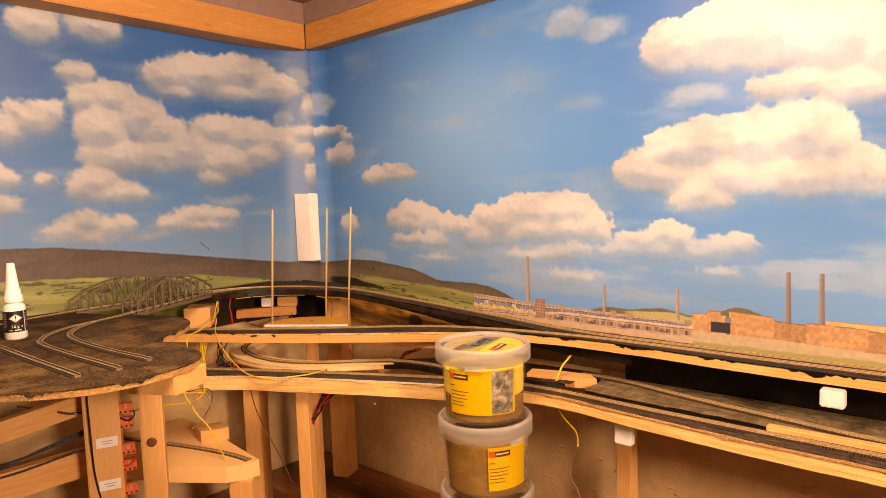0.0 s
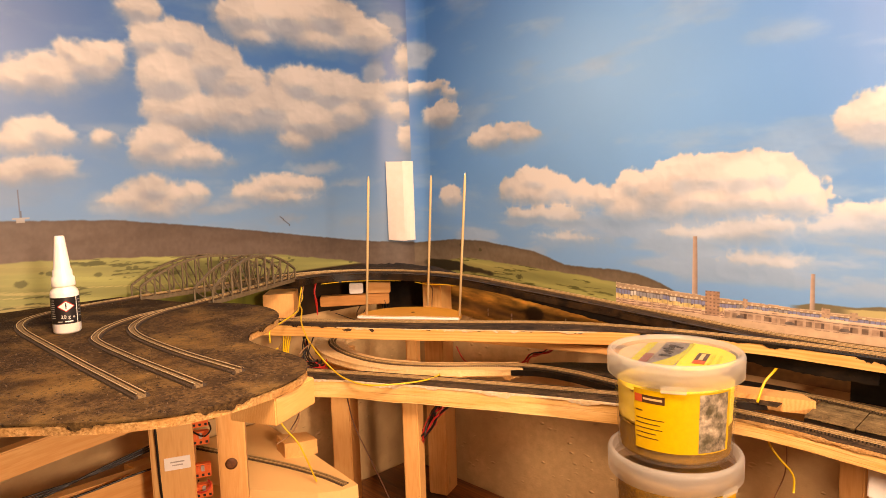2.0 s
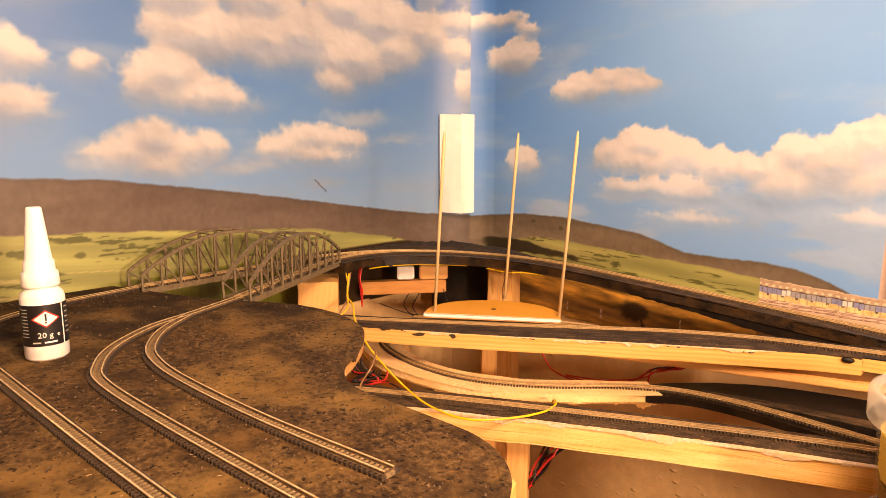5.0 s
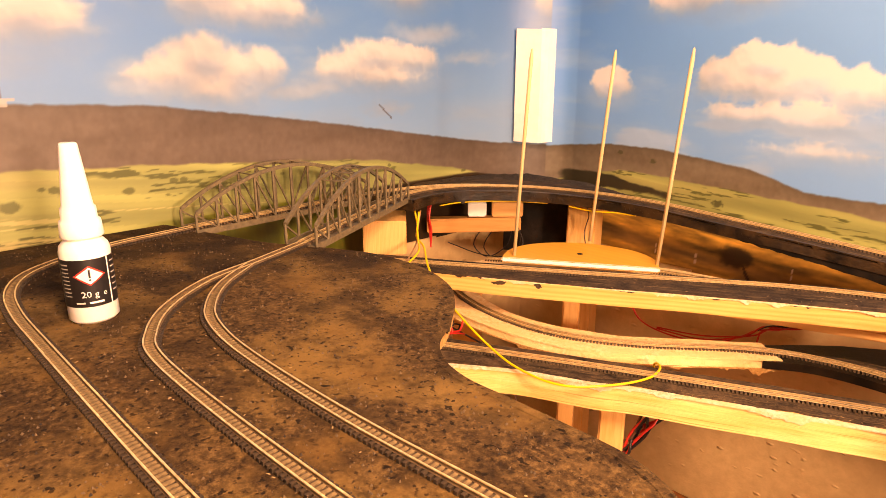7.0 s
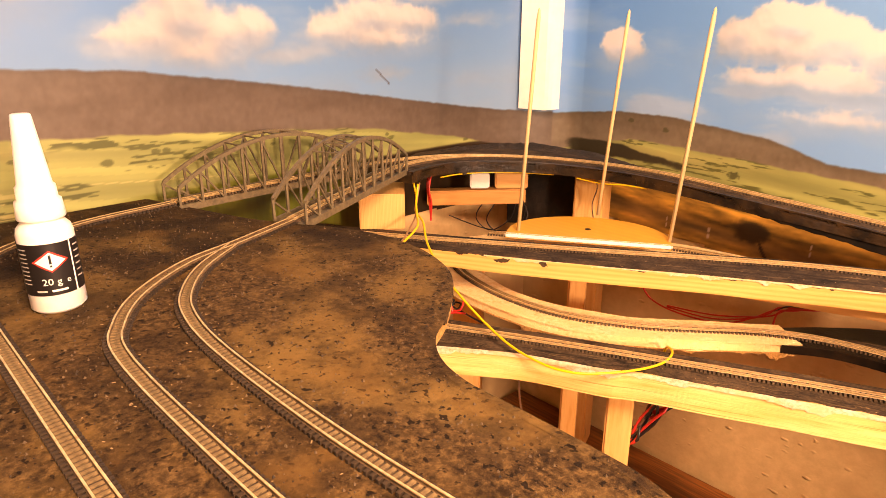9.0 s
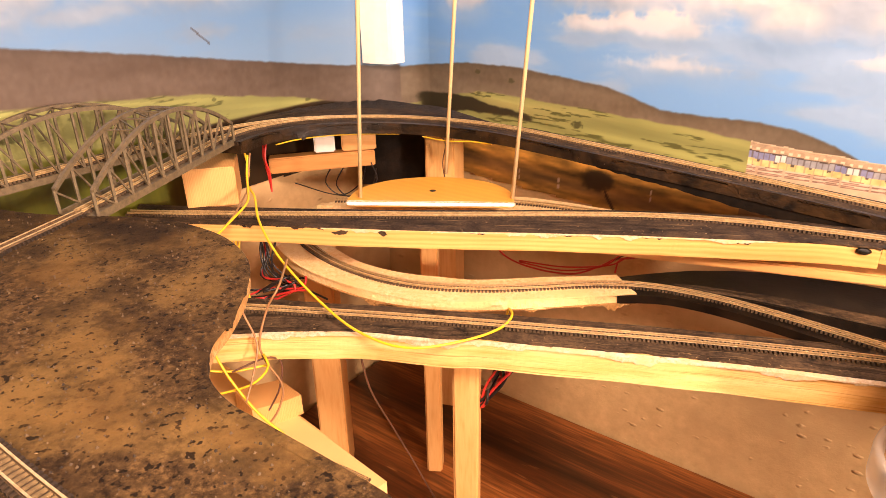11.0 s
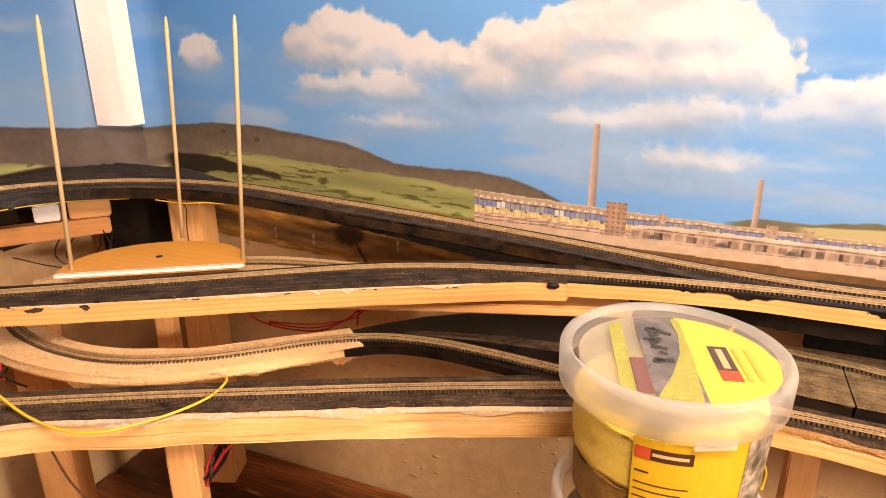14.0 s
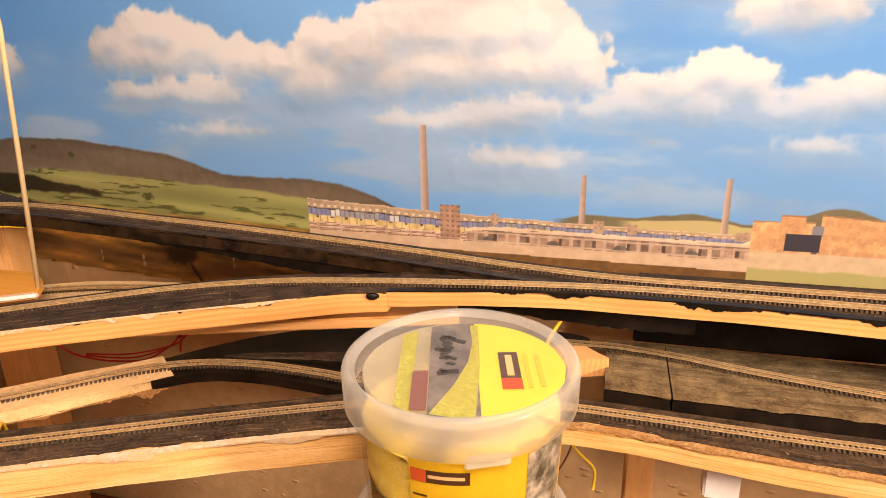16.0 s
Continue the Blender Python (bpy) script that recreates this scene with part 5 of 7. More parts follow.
# lower front line
L = [(-1.14, 0.640, 1.126), (-1.022, 0.709, 1.126), (-0.916, 0.766, 1.126), (-0.828, 0.811, 1.126), (-0.741, 0.853, 1.126), (-0.657, 0.893, 1.126), (-0.575, 0.929, 1.126), (-0.512, 0.953, 1.126), (-0.45, 0.966, 1.126),
     (-0.393, 0.970, 1.126), (-0.317, 0.968, 1.126), (-0.244, 0.965, 1.126), (-0.10, 0.962, 1.126), (0.60, 0.955, 1.126)]
lfront = line((-1.05, 0.610, 1.1255), (-0.967, 0.690, 1.1255), (-0.914, 0.731, 1.1255), (-0.878, 0.754, 1.1255), (-0.82, 0.781, 1.1255), (-0.79, 0.799, 1.1255), (-0.682, 0.850, 1.1255), (-0.60, 0.887, 1.1255), (-0.545, 0.909, 1.1255),
              (-0.48, 0.934, 1.1255), (-0.415, 0.950, 1.1255), (-0.36, 0.952, 1.1255), (-0.30, 0.945, 1.1255), (-0.25, 0.940, 1.1255), (-0.10, 0.930, 1.1255), (0.60, 0.915, 1.1255))
lback = line((-1.15, 0.660, 1.1255), (-1.032, 0.728, 1.1255), (-0.925, 0.785, 1.1255), (-0.837, 0.830, 1.1255), (-0.75, 0.872, 1.1255), (-0.666, 0.912, 1.1255), (-0.585, 0.948, 1.1255), (-0.52, 0.973, 1.1255), (-0.46, 0.985, 1.1255),
             (-0.393, 0.989, 1.1255), (-0.317, 0.986, 1.1255), (-0.244, 0.983, 1.1255), (-0.10, 0.980, 1.1255), (0.60, 0.973, 1.1255))
SPLIT = -0.45
for label, keep, thick, seed in (("broad pine lath with dark roadbed along the front", lambda p: p.x <= SPLIT, 0.024, 21), ("slimmer pine lath with crumbling roadbed along the front", lambda p: p.x > SPLIT - 0.004, 0.0165, 22)):
    f, b = [p for p in lfront if keep(p)], [p for p in lback if keep(p)]
    bed = lath(label, f, b, thick, M_SAWN, M_GREYBED, seed=seed, layer=0.0016, inset=0.0025, jitter=0.0022)
    crumbs(bed, f, b, 45, seed + 40, M_CRUMB)
    crumb_line = [p + Vector((0.0003, -0.0007, -0.0006)) for p in f]
    tagged(torn_edge(bed, crumb_line, b, 0.0030 if seed == 21 else 0.0018, seed + 9, M_WHITEGLUE if seed == 21 else M_FRAYED, "glue_line"), "pale torn crumbs along the roadbed")
track(L, "long model track on the front lath")

# unpainted curved ramp and the black strip that carries its track on
I = [(-1.125, 0.96, 1.130), (-1.118, 0.905, 1.129), (-1.090, 0.868, 1.128), (-1.049, 0.847, 1.1275), (-0.994, 0.835, 1.127), (-0.939, 0.835, 1.127), (-0.892, 0.847, 1.127), (-0.844, 0.873, 1.127), (-0.802, 0.906, 1.127), (-0.760, 0.942, 1.127),
     (-0.715, 0.966, 1.127), (-0.663, 0.976, 1.127), (-0.610, 0.976, 1.1267), (-0.562, 0.972, 1.1265), (-0.514, 0.968, 1.1263), (-0.45, 0.967, 1.1262)]
ifront = line((-1.150, 0.96, 1.1275), (-1.145, 0.89, 1.1275), (-1.110, 0.845, 1.1275), (-1.060, 0.820, 1.127), (-1.004, 0.808, 1.127), (-0.93, 0.811, 1.127), (-0.87, 0.829, 1.127), (-0.826, 0.858, 1.127), (-0.771, 0.905, 1.127), (-0.722, 0.948, 1.127))
iback = line((-1.100, 0.96, 1.1275), (-1.095, 0.91, 1.1275), (-1.068, 0.880, 1.1275), (-1.026, 0.862, 1.127), (-0.978, 0.853, 1.127), (-0.925, 0.860, 1.127), (-0.872, 0.882, 1.127), (-0.828, 0.914, 1.127), (-0.78, 0.952, 1.127), (-0.752, 0.974, 1.127))
ramp = root("fibreboard_ramp", (-1.0, 0.83, 1.116), "unpainted curved fibreboard ramp under the middle lath", "track bed", "track beds")
part("board", loft(ifront, iback, 0.0105, 0.0011, 31), M_FIBRE, ramp, "pale soft fibreboard")
tagged(torn_edge(ramp, [p + Vector((0, 0, -0.0090)) for p in ifront], iback, 0.0042, 37, M_FRAYED, "frayed_edge"), "brown splintered lower edge")
tagged(torn_edge(ramp, [p + Vector((0, 0, 0.0002)) for p in ifront], iback, 0.0012, 38, M_FIBRE, "frayed_edge"), "torn upper edge")
strip_f = line((-0.735, 0.935, 1.1265), (-0.70, 0.956, 1.1265), (-0.66, 0.963, 1.1265), (-0.61, 0.962, 1.126), (-0.56, 0.957, 1.1257), (-0.53, 0.954, 1.1255))
strip_b = line((-0.755, 0.968, 1.1265), (-0.71, 0.982, 1.1265), (-0.66, 0.990, 1.1265), (-0.61, 0.990, 1.126), (-0.56, 0.986, 1.1257), (-0.53, 0.984, 1.1255))
tagged(part("black_strip", loft(strip_f, strip_b, 0.008, 0.0004, 33), M_BLACKPAINT), "narrow black painted strip bridging to the front lath", "track bed", "track beds")
track(I, "model track on the unpainted ramp")

# black deck behind it, and the grey slab with its own track
deck = [(-0.757, 0.972), (-0.66, 0.992), (-0.60, 1.003), (-0.50, 1.012), (-0.435, 1.0155), (-0.385, 1.10), (-0.50, 1.10), (-0.62, 1.075), (-0.70, 1.030)]
deck = spline([Vector((x, y, 0)) for x, y in deck + deck[:1]], 0.006)[:-1]
deck_thing = root("black_deck", (-0.55, 1.02, 1.1135), "black painted plywood deck with a pointed end and grey dust", "track bed", "track beds")
part("board", slab(deck, 1.1235, 0.010, 0.0006, 7), M_BLACKPAINT, deck_thing, "black painted plywood")
streak_f = line((-0.70, 0.990, 1.1248), (-0.62, 1.004, 1.1248), (-0.52, 1.013, 1.1248), (-0.40, 1.022, 1.1248))
streak_b = line((-0.70, 0.993, 1.1248), (-0.62, 1.016, 1.1248), (-0.52, 1.030, 1.1248), (-0.40, 1.040, 1.1248))
part("dust_streak", loft(streak_f, streak_b, 0.0016, 0.0012, 35), M_GREYBED, deck_thing, "grey scattered dust")
R2 = [(-0.410, 1.082, 1.1235), (-0.385, 1.083, 1.1235), (-0.356, 1.083, 1.1235), (-0.308, 1.076, 1.1235), (-0.265, 1.065, 1.1235), (-0.223, 1.056, 1.1235), (-0.159, 1.044, 1.1235), (0.0, 1.020, 1.1235), (0.60, 1.000, 1.1235)]
track(R2, "model track crossing the grey slab")
for label, xs in (("short grey scattered slab piece with a black painted edge", (-0.369, -0.350, -0.335, -0.318)), ("grey scattered slab with a black painted edge", (-0.3165, -0.16, 0.0, 0.60))):
    rf = line(*[(x, np.interp(x, (-0.369, -0.31, -0.16, 0.0, 0.6), (1.017, 1.012, 1.012, 0.995, 0.977)), 1.122) for x in xs])
    rb = line(*[(x, 1.104, 1.122) for x in xs])
    slab_bed = lath(label, rf, rb, 0.014, M_BLACKPAINT, M_SLAB, "slab_track_bed", seed=44, jitter=0.0018)
    crumbs(slab_bed, rf, rb, 14, 66, M_CRUMB)
    torn_edge(slab_bed, rf, rb, 0.0012, 9, M_SLAB)

# hidden lower lath with its own track behind the disc
qf = line((-1.10, 0.905, 1.150), (-1.0, 0.970, 1.150), (-0.905, 1.020, 1.150), (-0.81, 1.050, 1.149), (-0.72, 1.068, 1.147))
qb = line((-1.085, 0.955, 1.150), (-1.0, 1.022, 1.150), (-0.91, 1.068, 1.150), (-0.81, 1.088, 1.149), (-0.72, 1.100, 1.147))
tagged(part("rear_lath", loft(qf, qb, 0.012, 0.0006, 71), M_FIBRE), "pale fibreboard lath with a track behind the half disc", "track bed", "track beds")
track([(-1.092, 0.930, 1.150), (-1.0, 0.996, 1.150), (-0.907, 1.044, 1.150), (-0.81, 1.069, 1.149), (-0.72, 1.084, 1.147)], "model track on the lath behind the half disc")
stub = [(-0.486, 1.048), (-0.477, 1.018), (-0.412, 1.037), (-0.398, 1.039), (-0.366, 1.051), (-0.375, 1.057), (-0.388, 1.069), (-0.432, 1.061)]
tagged(part("stub_block", slab([Vector((x, y, 0)) for x, y in stub], 1.1310, 0.0170, 0.0012, 58), M_PINE), "short pale splintered timber stub lodged against the black deck", "timber", "timber offcuts")
tagged(bar("timber_stub", (-0.10, 0.984, 1.1235), (0.10, 0.987, 1.1235), 0.012, 0.017, M_PINE), "orange pine stub beside the front track", "timber", "timber offcuts")
tagged(part("backing_board", box_bm(1.0, 0.008, 0.066, 0.001), M_BLACKPAINT, None, "", Matrix.Translation((0.155, 1.112, 1.154))), "black painted upright strip below the upper laths", "board")
uf = [p for p in ufront if p.x > -0.86 and p.x < -0.30]
drop = [Vector((0, 0.001, 0.011 + 0.022 * min(1, (p.x + 0.86) / 0.35) + 0.003 * noise.fractal(Vector((p.x * 30, 4, 0)), 0.7, 2.0, 4))) for p in uf]
fascia = bmesh.new()
rows = [[fascia.verts.new(p + Vector((0, w, -0.011))) for w in (0.002, 0.006)] + [fascia.verts.new(p + Vector((0, w, 0)) - Vector((0, 0, d.z))) for w in (0.006, 0.002)] for p, d in zip(uf, drop)]
for r0, r1 in zip(rows, rows[1:]):
    for k in range(4):
        fascia.faces.new((r0[k], r1[k], r1[(k + 1) % 4], r0[(k + 1) % 4]))
fascia.faces.new(rows[0])
fascia.faces.new(rows[-1][::-1])
bmesh.ops.recalc_face_normals(fascia, faces=fascia.faces[:])
tagged(part("fascia_board", fascia, M_BLACKPAINT), "black painted fascia hanging below the upper track", "board")
# plain black sheet added across the corner below the bed
tagged(part("corner_sheet", box_bm(0.115, 0.004, 0.105, 0.0006), M_BLACKPAINT, None, "", Matrix.Translation((-1.123, 1.088, 1.177)) @ pose(0, 0, 0, 0, 0, 38)), "flat black sheet standing across the corner below the track bed", "card")
tagged(bar("lower_plank", (-0.86, 0.945, 1.160), (-0.50, 1.055, 1.162), 0.045, 0.010, M_PINE), "orange pine plank below the middle lath", "timber", "timber offcuts")

# dark scatter bank behind the corner track
def bank():
    pts = line((-1.188, 0.90, 1.242), (-1.190, 0.96, 1.241), (-1.178, 1.010, 1.241), (-1.150, 1.050, 1.240), (-1.112, 1.068, 1.239), (-1.06, 1.078, 1.238), (-1.00, 1.068, 1.2365), (-0.94, 1.064, 1.235))
    bm = bmesh.new()
    rows = []
    for i, (p, n) in enumerate(zip(pts, sides(pts))):
        t = i / (len(pts) - 1)
        h = 0.0055 * max(0.0, math.sin(math.pi * t)) ** 0.8 + 0.004 * noise.noise(Vector((t * 9, 2, 0))) * math.sin(math.pi * t)
        row = []
        for k in range(9):
            a = k / 8
            w = (a - 0.5) * 0.044 * (0.25 + 0.75 * math.sin(math.pi * t))
            q = clamp(p + n * w)
            lump = 0.0050 * noise.noise(Vector((q.x * 90, q.y * 90, 3)))
            row.append(bm.verts.new((q.x, q.y, p.z - 0.002 + max(0, h * math.sin(math.pi * (0.08 + 0.72 * a)) + lump * math.sin(math.pi * a)))))
        rows.append(row)
    for a, b in zip(rows, rows[1:]):
        for k in range(8):
            bm.faces.new((a[k], b[k], b[k + 1], a[k + 1]))
    bmesh.ops.recalc_face_normals(bm, faces=bm.faces[:])
    return tagged(part("scatter_bank", bm, M_EARTH, None, "", None, True), "low bank of dark scatter behind the corner track", "earth bank")


bank()


# ---------- half disc with three rods ----------
def half_disc():
    a, c = Vector((-1.012, 0.868, 0)), Vector((-0.862, 0.962, 0))
    mid, d = (a + c) / 2, (c - a)
    r = d.length / 2
    ex, ey = d.normalized(), Vector((-d.y, d.x, 0)).normalized()
    outline = [mid + ex * r * math.cos(t) * (1.0 if abs(math.cos(t)) < 0.98 else 0.99) + ey * (0.085 * math.sin(t) ** 0.8) for t in [math.pi * k / 40 for k in range(41)]]
    thing = root("half_disc_stand", mid + Vector((0, 0, 1.17)), "half round wooden disc holding three thin upright rods", "template stand")
    top = 1.1845
    part("disc", slab(outline, top, 0.006, 0, 2), M_BIRCH, thing, "orange brown varnished half disc")
    bar("paper_edge", (a.x, a.y, top - 0.0025), (c.x, c.y, top - 0.0025), 0.003, 0.006, M_PAPER, thing, "white paper edge")
    for x, y, x2, y2 in ((-1.006, 0.884, -1.000, 0.896), (-0.981, 1.003, -0.965, 1.007), (-0.871, 0.971, -0.858, 0.981)):
        rod = lathe([(0, 0), (0.0021, 0), (0.0021, 0.223), (0.0012, 0.232), (0, 0.234)], 10)
        p, q = Vector((x, y, top)), Vector((x2, y2, top + 0.234))
        m = Matrix.Translation(p) @ (q - p).to_track_quat("Z", "Y").to_matrix().to_4x4()
        part("rod", rod, M_ROD, thing, "pale round wooden skewer", m, True)
    hole = lathe([(0, 0.0003), (0.0035, 0.0003), (0.0035, 0.0001)], 16)
    part("drill_hole", hole, M_INKBLACK, thing, "dark drilled hole", Matrix.Translation((mid + ey * 0.035).to_3d() + Vector((0, 0, top))))


half_disc()


# folded white paper strip in the corner
def paper_strip():
    """a strip of white paper with a lengthwise crease"""
    a, b = Vector((-1.179, 1.083, 0)), Vector((-1.131, 1.115, 0))
    d = (b - a).normalized()
    nrm = Vector((d.y, -d.x, 0))
    thing = root("paper_strip", a + Vector((0, 0, 1.289)), "white folded paper strip fixed in the corner of the backdrop", "paper")
    crease = a.lerp(b, 0.64) + nrm * 0.0085

    def leaf(name, p, q, drop_p, drop_q, label):
        bm = bmesh.new()
        rows = []
        for k in range(9):
            row = []
            for j in range(5):
                t, h = j / 4, k / 8
                low, high = 1.289 + drop_p + (drop_q - drop_p) * t, 1.4515 - 0.0015 * t
                curl = 0.0006 * math.sin(5 * h + 3 * t) * math.sin(math.pi * t) + 0.0012 * (1 - h) ** 6 * math.sin(math.pi * t)
                row.append(p.lerp(q, t) + nrm * curl + Vector((0, 0, low + (high - low) * h)))
            rows.append(row)
        front = [[bm.verts.new(v) for v in r] for r in rows]
        back = [[bm.verts.new(v - nrm * 0.0005) for v in r] for r in rows]
        for g, flip in ((front, False), (back, True)):
            for r0, r1 in zip(g, g[1:]):
                for k in range(4):
                    quad = (r0[k], r0[k + 1], r1[k + 1], r1[k])
                    bm.faces.new(quad[::-1] if flip else quad)
        ring_f = front[0] + [r[-1] for r in front[1:]] + front[-1][-2::-1] + [r[0] for r in front[-2:0:-1]]
        ring_b = back[0] + [r[-1] for r in back[1:]] + back[-1][-2::-1] + [r[0] for r in back[-2:0:-1]]
        for k in range(len(ring_f)):
            j = (k + 1) % len(ring_f)
            bm.faces.new((ring_f[k], ring_b[k], ring_b[j], ring_f[j]))
        bmesh.ops.recalc_face_normals(bm, faces=bm.faces[:])
        part(name, bm, M_PAPER, thing, label)

    leaf("broad_leaf", a + nrm * 0.003, crease, 0.0, -0.0015, "broad smooth leaf of the strip")
    leaf("narrow_leaf", crease, b + nrm * 0.0035, -0.0015, 0.0005, "narrow leaf bent back along the crease")


paper_strip()

# ---------- supports ----------
SHELF = 0.785
shelf = root("shelf", (-0.28, 0.836, SHELF), "dark brown stained shelf board below the layout", "shelf")
part("board", box_bm(1.85, 0.62, 0.024, 0.002), M_SHELF, shelf, "", Matrix.Translation((-0.280, 0.836, SHELF - 0.012)))
for x in (-1.12, 0.5):
    for y in (0.62, 1.06):
        part("leg", box_bm(0.06, 0.06, SHELF - 0.024 - FLOOR, 0.002), M_SHELF, shelf, "", Matrix.Translation((x, y, (SHELF - 0.024 + FLOOR) / 2)))

post("support_post", -0.826, 0.822, SHELF, 1.1005, 0.026, 0.024, 28, "square pine post under the front lath")
post("support_post", -0.969, 0.953, SHELF, 1.1385, 0.022, 0.020, 30, "slim pine post behind the front lath")
post("support_post", -1.047, 1.090, SHELF, 1.2265, 0.050, 0.040, 20, "tall pine post in the corner carrying the upper track")
post("support_post", -1.075, 0.878, SHELF, 1.1140, 0.060, 0.034, 40, "broad pine post under the curved ramp")
knotty = post("support_post", -0.918, 0.590, SHELF, 1.2345, 0.046, 0.034, 62, "knotty pine post under the plateau")
post("support_post", -0.962, 0.532, SHELF, 1.2345, 0.070, 0.050, 66, "pine post with orange terminal blocks")
post("support_post", -0.332, 1.082, SHELF, 1.1100, 0.026, 0.026, 0, "slim pine post under the grey slab")
tip = part("edge_block", box_bm(0.058, 0.046, 0.0239, 0.0012), M_PINE, None, "", Matrix.Translation((-0.631, 0.4955, 1.2225)) @ pose(0, 0, 0, 0, 0, 114.8))
tagged(tip, "pale pine block under the tip of the plateau", "timber", "timber offcuts")
bb = part("bridge_block", box_bm(0.042, 0.052, 0.060, 0.0012), M_PINE, None, "", Matrix.Translation((-1.150, 0.806, 1.200)) @ pose(0, 0, 0, 0, 90, 0) @ pose(0, 0, 0, 40, 0, 0))
tagged(bb, "pale pine block carrying the far bridge ends", "timber", "timber offcuts")
tagged(bar("ledge_rail", (-1.196, 0.918, 1.182), (-1.110, 1.020, 1.183), 0.020, 0.020, M_BEAM), "varnished pine rail below the corner track", "timber", "timber offcuts")
tagged(bar("ledge_block", (-1.138, 0.990, 1.205), (-1.108, 1.022, 1.205), 0.020, 0.022, M_PINE), "short pine block on the rail", "timber", "timber offcuts")
tagged(part("white_box", box_bm(0.026, 0.016, 0.020, 0.0015), M_WHITE, None, "", Matrix.Translation((-1.146, 0.968, 1.206)) @ pose(0, 0, 0, 0, 0, 48)), "small white plastic switch motor on the rail", "box", "white boxes")
tagged(part("white_box", box_bm(0.025, 0.014, 0.032, 0.0015), M_WHITE, None, "", Matrix.Translation((-0.283, 0.972, 1.0850))), "small white plastic motor box under the front lath", "box", "white boxes")
tagged(part("white_box", box_bm(0.026, 0.018, 0.021, 0.0015), M_WHITE, None, "", Matrix.Translation((-0.035, 1.018, 1.168))), "small white plastic motor box under the upper lath", "box", "white boxes")

# lower ramp under the plateau
ramp_edge = [(-1.195, 0.540), (-1.08, 0.575), (-0.97, 0.630), (-0.915, 0.668), (-0.883, 0.692), (-0.866, 0.718), (-0.862, 0.745), (-0.955, 0.756), (-1.02, 0.764), (-1.10, 0.772), (-1.195, 0.778)]
ramp = root("lower_ramp", (-1.0, 0.70, 0.952), "pale thick softwood ramp with a cut corner below the plateau", "track bed", "track beds")
part("board", slab([Vector((x, y, 0)) for x, y in ramp_edge], 0.980, 0.028, 0.0006, 51), M_RAWPLY, ramp, "pale sawn softwood board")
part("edge_strip", slab([Vector((x, y, 0)) for x, y in ((-1.10, 0.7725), (-1.0, 0.7625), (-0.95, 0.7565), (-0.95, 0.7625), (-1.0, 0.7690), (-1.10, 0.7790))], 0.972, 0.020, 0.0004, 52), M_PINE, ramp, "pine strip under the far edge")
track([(-1.185, 0.640, 0.980), (-1.11, 0.668, 0.980), (-1.03, 0.697, 0.980), (-0.965, 0.717, 0.980), (-0.915, 0.728, 0.980), (-0.875, 0.732, 0.980)], "model track on the lower ramp")
post("support_post", -0.882, 0.726, SHELF, 0.952, 0.040, 0.040, 36, "short pine post under the lower ramp")
wedge = [(-1.062, 0.732), (-1.020, 0.722), (-1.005, 0.747), (-0.998, 0.768), (-1.037, 0.773)]
tagged(part("wedge_block", slab([Vector((x, y, 0)) for x, y in wedge], 1.0037, 0.0237, 0.0004, 55), M_PINE), "pale offcut of pine lying on the lower ramp", "timber", "timber offcuts")
tagged(bar("brace", (-1.0, 0.30, 1.095), (-1.0, 0.545, 1.122), 0.02, 0.032, M_PINE), "slanting pine brace under the plateau", "timber", "timber offcuts")
tagged(bar("cross_board", (-1.02, 0.25, 1.015), (-1.02, 0.545, 1.015), 0.02, 0.045, M_PINE), "pine cross board carrying cables", "timber", "timber offcuts")


def dark_ring(name, where, turn, radius, thing, label):
    """a flat dark round mark on an upright face"""
    bm = lathe([(0, 0.0006), (radius * 0.55, 0.0008), (radius, 0.0002), (radius, -0.0004), (0, -0.0004)], 20)
    return part(name, bm, M_KNOT, thing, label, Matrix.Translation(where) @ pose(0, 0, 0, 0, 0, turn) @ pose(0, 0, 0, 0, 90, 0), True)


dark_ring("wood_knot", (-0.8978, 0.5775, 1.057), -28, 0.0075, knotty, "dark round knot")
wire("brown", [(-1.05, 0.44, 1.124), (-0.99, 0.478, 1.116), (-0.99, 0.494, 1.109), (-0.985, 0.512, 1.107)], 0.0020, "reddish brown cable hung under the plateau")
for k in range(3):
    wire("black", [(-1.00, 0.25, 1.048 + 0.004 * k), (-0.992, 0.39, 1.052 + 0.003 * k), (-0.99, 0.455, 1.066 - 0.002 * k), (-0.985, 0.512, 1.078 - 0.003 * k)], 0.0013, "dark cable of a bundle along the cross board")
wire("black", [(-0.95, 0.552, 1.232), (-0.915, 0.560, 1.228), (-0.885, 0.575, 1.2285), (-0.85, 0.590, 1.231)], 0.0018, "dark cable clipped under the plateau")
wire("black", [(-0.935, 0.545, 1.100), (-0.915, 0.552, 1.096), (-0.912, 0.560, 1.103), (-0.930, 0.566, 1.106)], 0.0011, "dark wire looping between terminal blocks")
wire("red", [(-0.940, 0.535, 1.028), (-0.918, 0.545, 1.024), (-0.914, 0.556, 1.030), (-0.930, 0.560, 1.032)], 0.0011, "red wire looping between terminal blocks")


